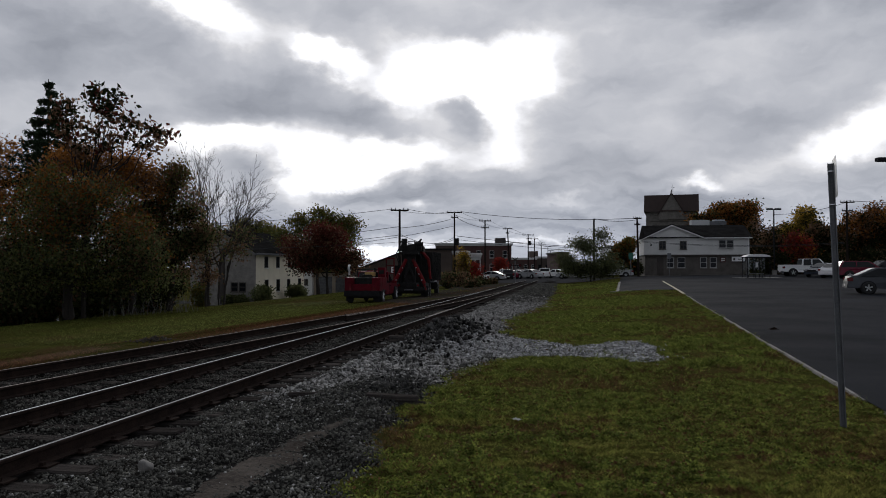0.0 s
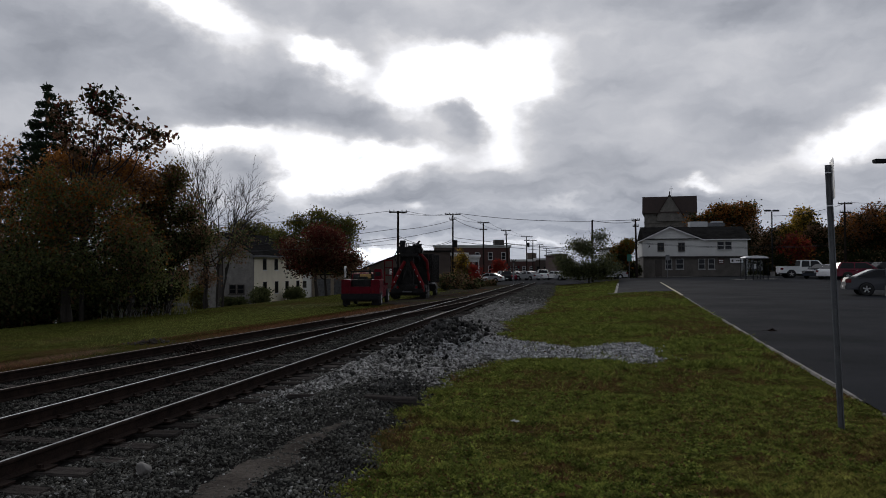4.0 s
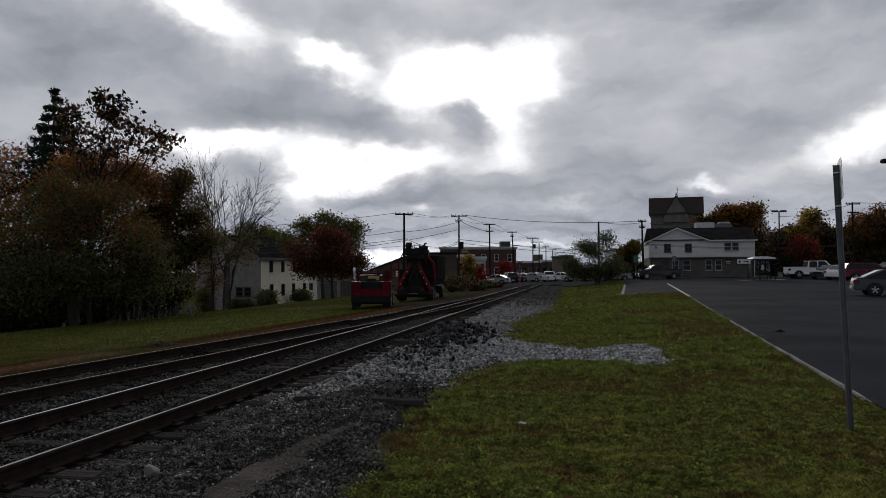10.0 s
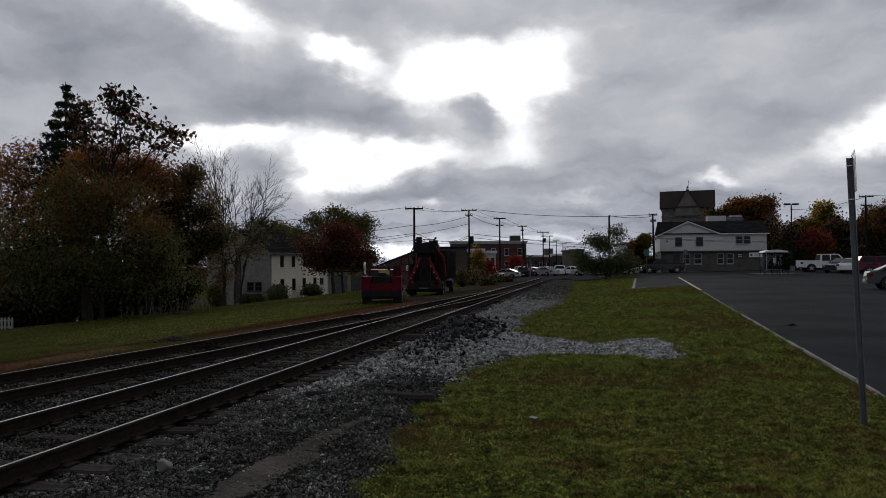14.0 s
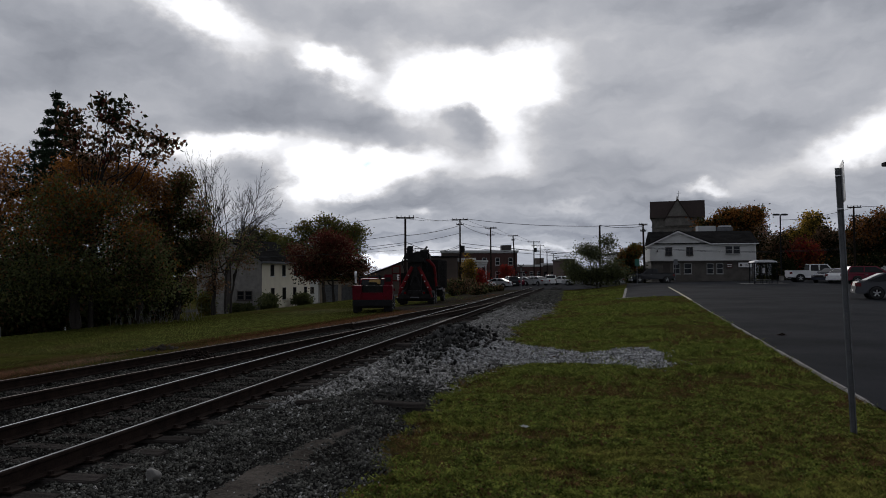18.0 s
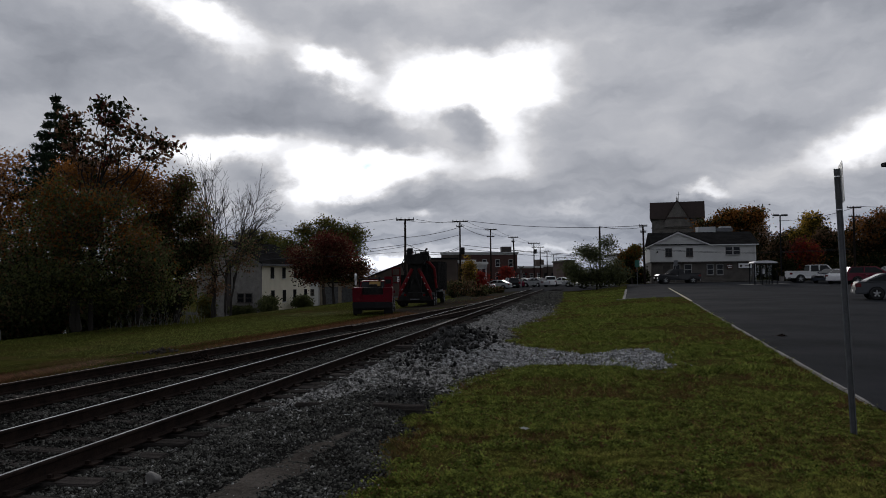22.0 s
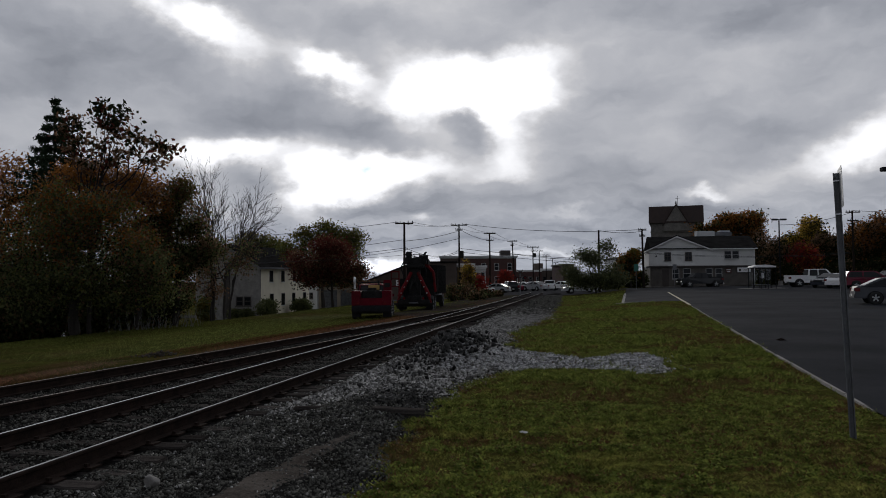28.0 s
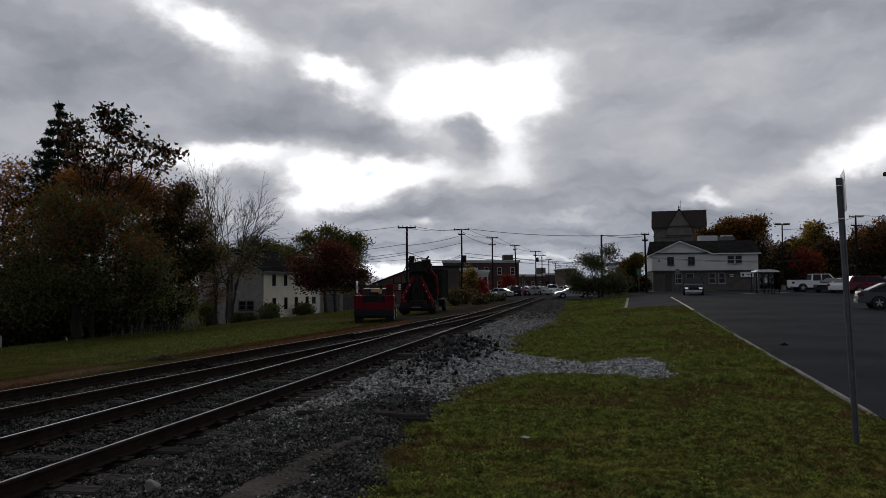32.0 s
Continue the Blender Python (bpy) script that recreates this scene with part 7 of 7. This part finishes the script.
part("mud_flap", boxes((-1.2, -0.75, -0.5, -0.47, 0.15, 0.8)), BLACK, loader)
part("mud_flap", boxes((0.75, 1.2, -0.5, -0.47, 0.15, 0.8)), BLACK, loader)


# ---- small things by the track ----
def timber(x, y, length, w, h, turn, mat, label, tilt=0.0):
    u, v = track_uv(x, y)
    t = tagged(part("timber", box(bmesh.new(), -length / 2, length / 2, -w / 2, w / 2, 0, h, bevel=0.012), mat), label, "timber", "discarded timbers")
    t.matrix_world = pose(x, y, max(lie(x, y), bed_z(u, v) if v < edge_v(u) else -9) - 0.01, tilt, 2, turn)


timber(-0.72, 10.6, 0.75, 0.16, 0.07, -8, TIE, "broken dark tie piece on the ballast")
timber(-0.45, 10.5, 0.42, 0.10, 0.06, -14, TIE, "broken dark tie piece at the grass edge")
timber(-0.25, 10.5, 0.20, 0.09, 0.06, 10, BRICK_DULL, "rusty brown broken tie end")
timber(-2.0, 11.1, 0.55, 0.12, 0.06, 14, TIE, "dark splintered board on the ballast")
timber(-0.95, 18.4, 0.75, 0.2, 0.16, 4, TIE, "short dark tie stub on the stone heap")
timber(-1.75, 16.4, 0.5, 0.14, 0.1, 20, TIE, "dark tie stub on the stone heap")
rock = bmesh.new()
rock_rng = random.Random(31)
for k in range(16):
    d = Vector((rock_rng.gauss(0, 1), rock_rng.gauss(0, 1), rock_rng.gauss(0, 1))).normalized()
    rock.verts.new((0.095 * d.x, 0.075 * d.y, 0.075 * d.z * (1.1 if d.z > 0 else 0.8)))
bmesh.ops.convex_hull(rock, input=rock.verts[:])
bmesh.ops.delete(rock, geom=[v for v in rock.verts if not v.link_faces], context="VERTS")
bmesh.ops.bevel(rock, geom=rock.edges[:], offset=0.005, segments=1, affect="EDGES")
rk = tagged(part("rock", rock, CONCRETE), "pale fist-sized rock on dark ballast", "rock")
rk.matrix_world = pose(-2.77, 7.0, lie(-2.77, 7.0) + 0.085)


def lump(name, label, category, x, y, r, h, mat, seed, count=60, size=0.07):
    rng = np.random.default_rng(seed)
    sp = []
    for k in range(count):
        a, d = rng.uniform(0, 2 * math.pi), abs(rng.normal(0, 0.5)) * r
        sp.append((x + d * math.cos(a), y + d * math.sin(a), lie(x, y) + h * max(0.0, 1 - d / r) * rng.random() + 0.02))
    ob = stones(name, sp, rng.uniform(0.5, 1.3, count) * size, mat, label, seed)
    ob["category"] = category


lump("spoil_heap", "dark heap of spoil between the siding rails", "spoil heap", -5.8, 17.4, 0.45, 0.22, RUST, 201, 130, 0.045)
lump("spoil_heap", "dark heap of spoil beside the siding", "spoil heap", -7.5, 19.6, 0.55, 0.14, DIRT, 202, 130, 0.04)
lump("dark_chunks", "dark broken chunks on the stone heap", "rubble", -0.2, 20.0, 0.9, 0.55, RUST, 203, 90, 0.10)
scrap = bmesh.new()
for k in range(5):
    for j in range(4):
        scrap.verts.new((0.03 * k - 0.06, 0.022 * j - 0.033, 0.012 * math.sin(k * 2.1 + j * 1.3) + 0.02))
scrap.verts.ensure_lookup_table()
for k in range(4):
    for j in range(3):
        scrap.faces.new([scrap.verts[i] for i in (4 * k + j, 4 * k + j + 1, 4 * k + j + 5, 4 * k + j + 4)])
bmesh.ops.solidify(scrap, geom=scrap.faces[:], thickness=0.004)
sc = tagged(part("paper_scrap", scrap, SIGNWHITE), "crumpled white scrap of paper on grass", "litter")
sc.matrix_world = pose(0.92, 9.4, lie(0.92, 9.4) + 0.03, 8, 4, 20)
for x, y, sd in ((2.25, 7.35, 1), (1.85, 6.35, 2), (1.2, 6.6, 3), (1.0, 6.35, 4)):
    lf = tagged(part("fallen_leaf", rods(((-0.035, 0, 0), (0.035, 0.01, 0.012), 0.022, 0.012), sides=5), DEADLEAF), "curled tan fallen leaf on grass", "leaf", "large fallen leaves")
    lf.matrix_world = pose(x, y, lie(x, y) + 0.035, 0, 0, 40 * sd)
ax, ay = kerb_xy(22.5, 0.8)
lump("asphalt_chunk", "small dark clod on the asphalt", "clod", ax, ay, 0.22, 0.08, RUST, 204, 25, 0.05)

# white picket fence under the left trees; its grey paint holds the shade
fence = thing("picket_fence", "low white picket fence, greyed for the shade it stands in", "fence", pose(-19.9, 33.8, lie(-19.9, 33.8) - 0.1, 0, 0, 20))
part("rail", boxes((-1.5, -0.3, 0.0, 0.04, 0.2, 0.26), (-1.5, -0.3, 0.0, 0.04, 0.5, 0.56)), DULLTRIM, fence)
for k in range(9):
    part("picket", prism([(-1.5 + 0.14 * k, 0), (-1.42 + 0.14 * k, 0), (-1.42 + 0.14 * k, 0.62), (-1.46 + 0.14 * k, 0.7), (-1.5 + 0.14 * k, 0.62)], -0.025, -0.003), DULLTRIM, fence)
rng = np.random.default_rng(77)
wood = Wood()
for k in range(60):
    x = rng.uniform(-17.2, -13.6)
    y = 38.5 + (x + 17.2) * 0.9 + rng.normal(0, 0.3)
    z = lie(x, y)
    wood.limb(bent((x, y, z - 0.05), (x + rng.normal(0, 0.12), y, z + rng.uniform(0.3, 1.2)), rng, 0.16, 4), 0.016, 0.006, 4)
tagged(link("dry_stalks", quick_mesh("dry_stalks", wood.v, wood.f), STALK), "pale dry plant stalks under the trees", "plants", kind="stuff")
hut = thing("far_cottage", "small dark cottage behind autumn trees", "house", pose(-36.5, 52, -2.4))
part("wall", boxes((0, 7, 0, 6, -0.5, 3.6)), PALEWALL, hut)
part("roof", prism([(-0.4, 3.5), (3.5, 5.6), (7.4, 3.5)], -0.4, 6.4), SHINGLE, hut)
window(hut, 3.6, 4.6, 1.2, 2.4, 0.0)


# ---- what moves ----
def ground_row(t, x, y, turn, lift=0.03):
    return t, pose(x, y, lie(x, y) + lift, 0, 0, turn)


def motions():
    # turn is anticlockwise from +y; 90 faces along the street to the left
    walk(mover, [ground_row(0, 76, 92, 91), ground_row(3.5, 55, 92, 91), ground_row(6, 42.3, 92, 91)] + [ground_row(7.2, 35.95, 92.00, 91), ground_row(7.6, 33.81, 92.00, 91), ground_row(8, 31.80, 92.00, 91), ground_row(8.3, 30.48, 92.00, 91), ground_row(8.6, 29.10, 92.00, 91), ground_row(9, 27.71, 92.00, 91), ground_row(9.4, 26.74, 92.00, 91), ground_row(9.8, 25.98, 92.00, 91), ground_row(10.2, 25.49, 92.00, 91), ground_row(11, 24.80, 92.00, 91), ground_row(13, 24.73, 92.00, 91), ground_row(20.3, 24.73, 92.00, 91), ground_row(21, 25.36, 92.00, 91), ground_row(21.5, 26.67, 92.00, 91), ground_row(22, 27.85, 92.00, 91), ground_row(22.5, 28.89, 92.00, 91), ground_row(23, 30.07, 92.00, 91), ground_row(23.5, 31.11, 92.00, 91), ground_row(24, 31.94, 92.00, 91), ground_row(25, 32.67, 92.30, 90), ground_row(26, 32.67, 92.30, 90), ground_row(27.5, 31.45, 92.00, 92), ground_row(28, 30.76, 92.00, 95), ground_row(28.6, 30.07, 91.60, 100), ground_row(29, 29.40, 91.00, 108), ground_row(29.6, 28.31, 89.50, 130), ground_row(30, 27.57, 88.00, 145), ground_row(30.6, 26.43, 85.00, 158), ground_row(31, 26.25, 83.00, 162), ground_row(31.6, 25.50, 79.50, 163), ground_row(32, 24.76, 77.00, 163)])
    walk(traffic, [ground_row(t, x, 95.6, 91) for t, x in ((0, 21.6), (2, 21.3), (13, 20.5), (17, 19.8), (20, 19.5), (23, 17.8), (28, 16.9), (32, 15.5))])
    walk(service, [ground_row(0, -4.28, 46.39, -8.4, 0.0), ground_row(0.8, -4.37, 44.56, -6.5, 0.0), ground_row(1.5, -4.37, 43.45, -5.7, 0.0), ground_row(2, -4.37, 43.18, -4.8, 0.0), ground_row(3, -4.35, 43.18, -3.8, 0.0), ground_row(3.5, -4.33, 43.46, -3, 0.0), ground_row(4.5, -4.38, 44.39, -1, 0.0), ground_row(5.5, -4.33, 43.84, 0, 0.0), ground_row(6, -4.30, 43.46, 0.5, 0.0), ground_row(7, -4.23, 42.91, 2, 0.0), ground_row(7.6, -4.21, 42.72, 2.6, 0.0), ground_row(32, -4.21, 42.72, 2.6, 0.0)])


motions()
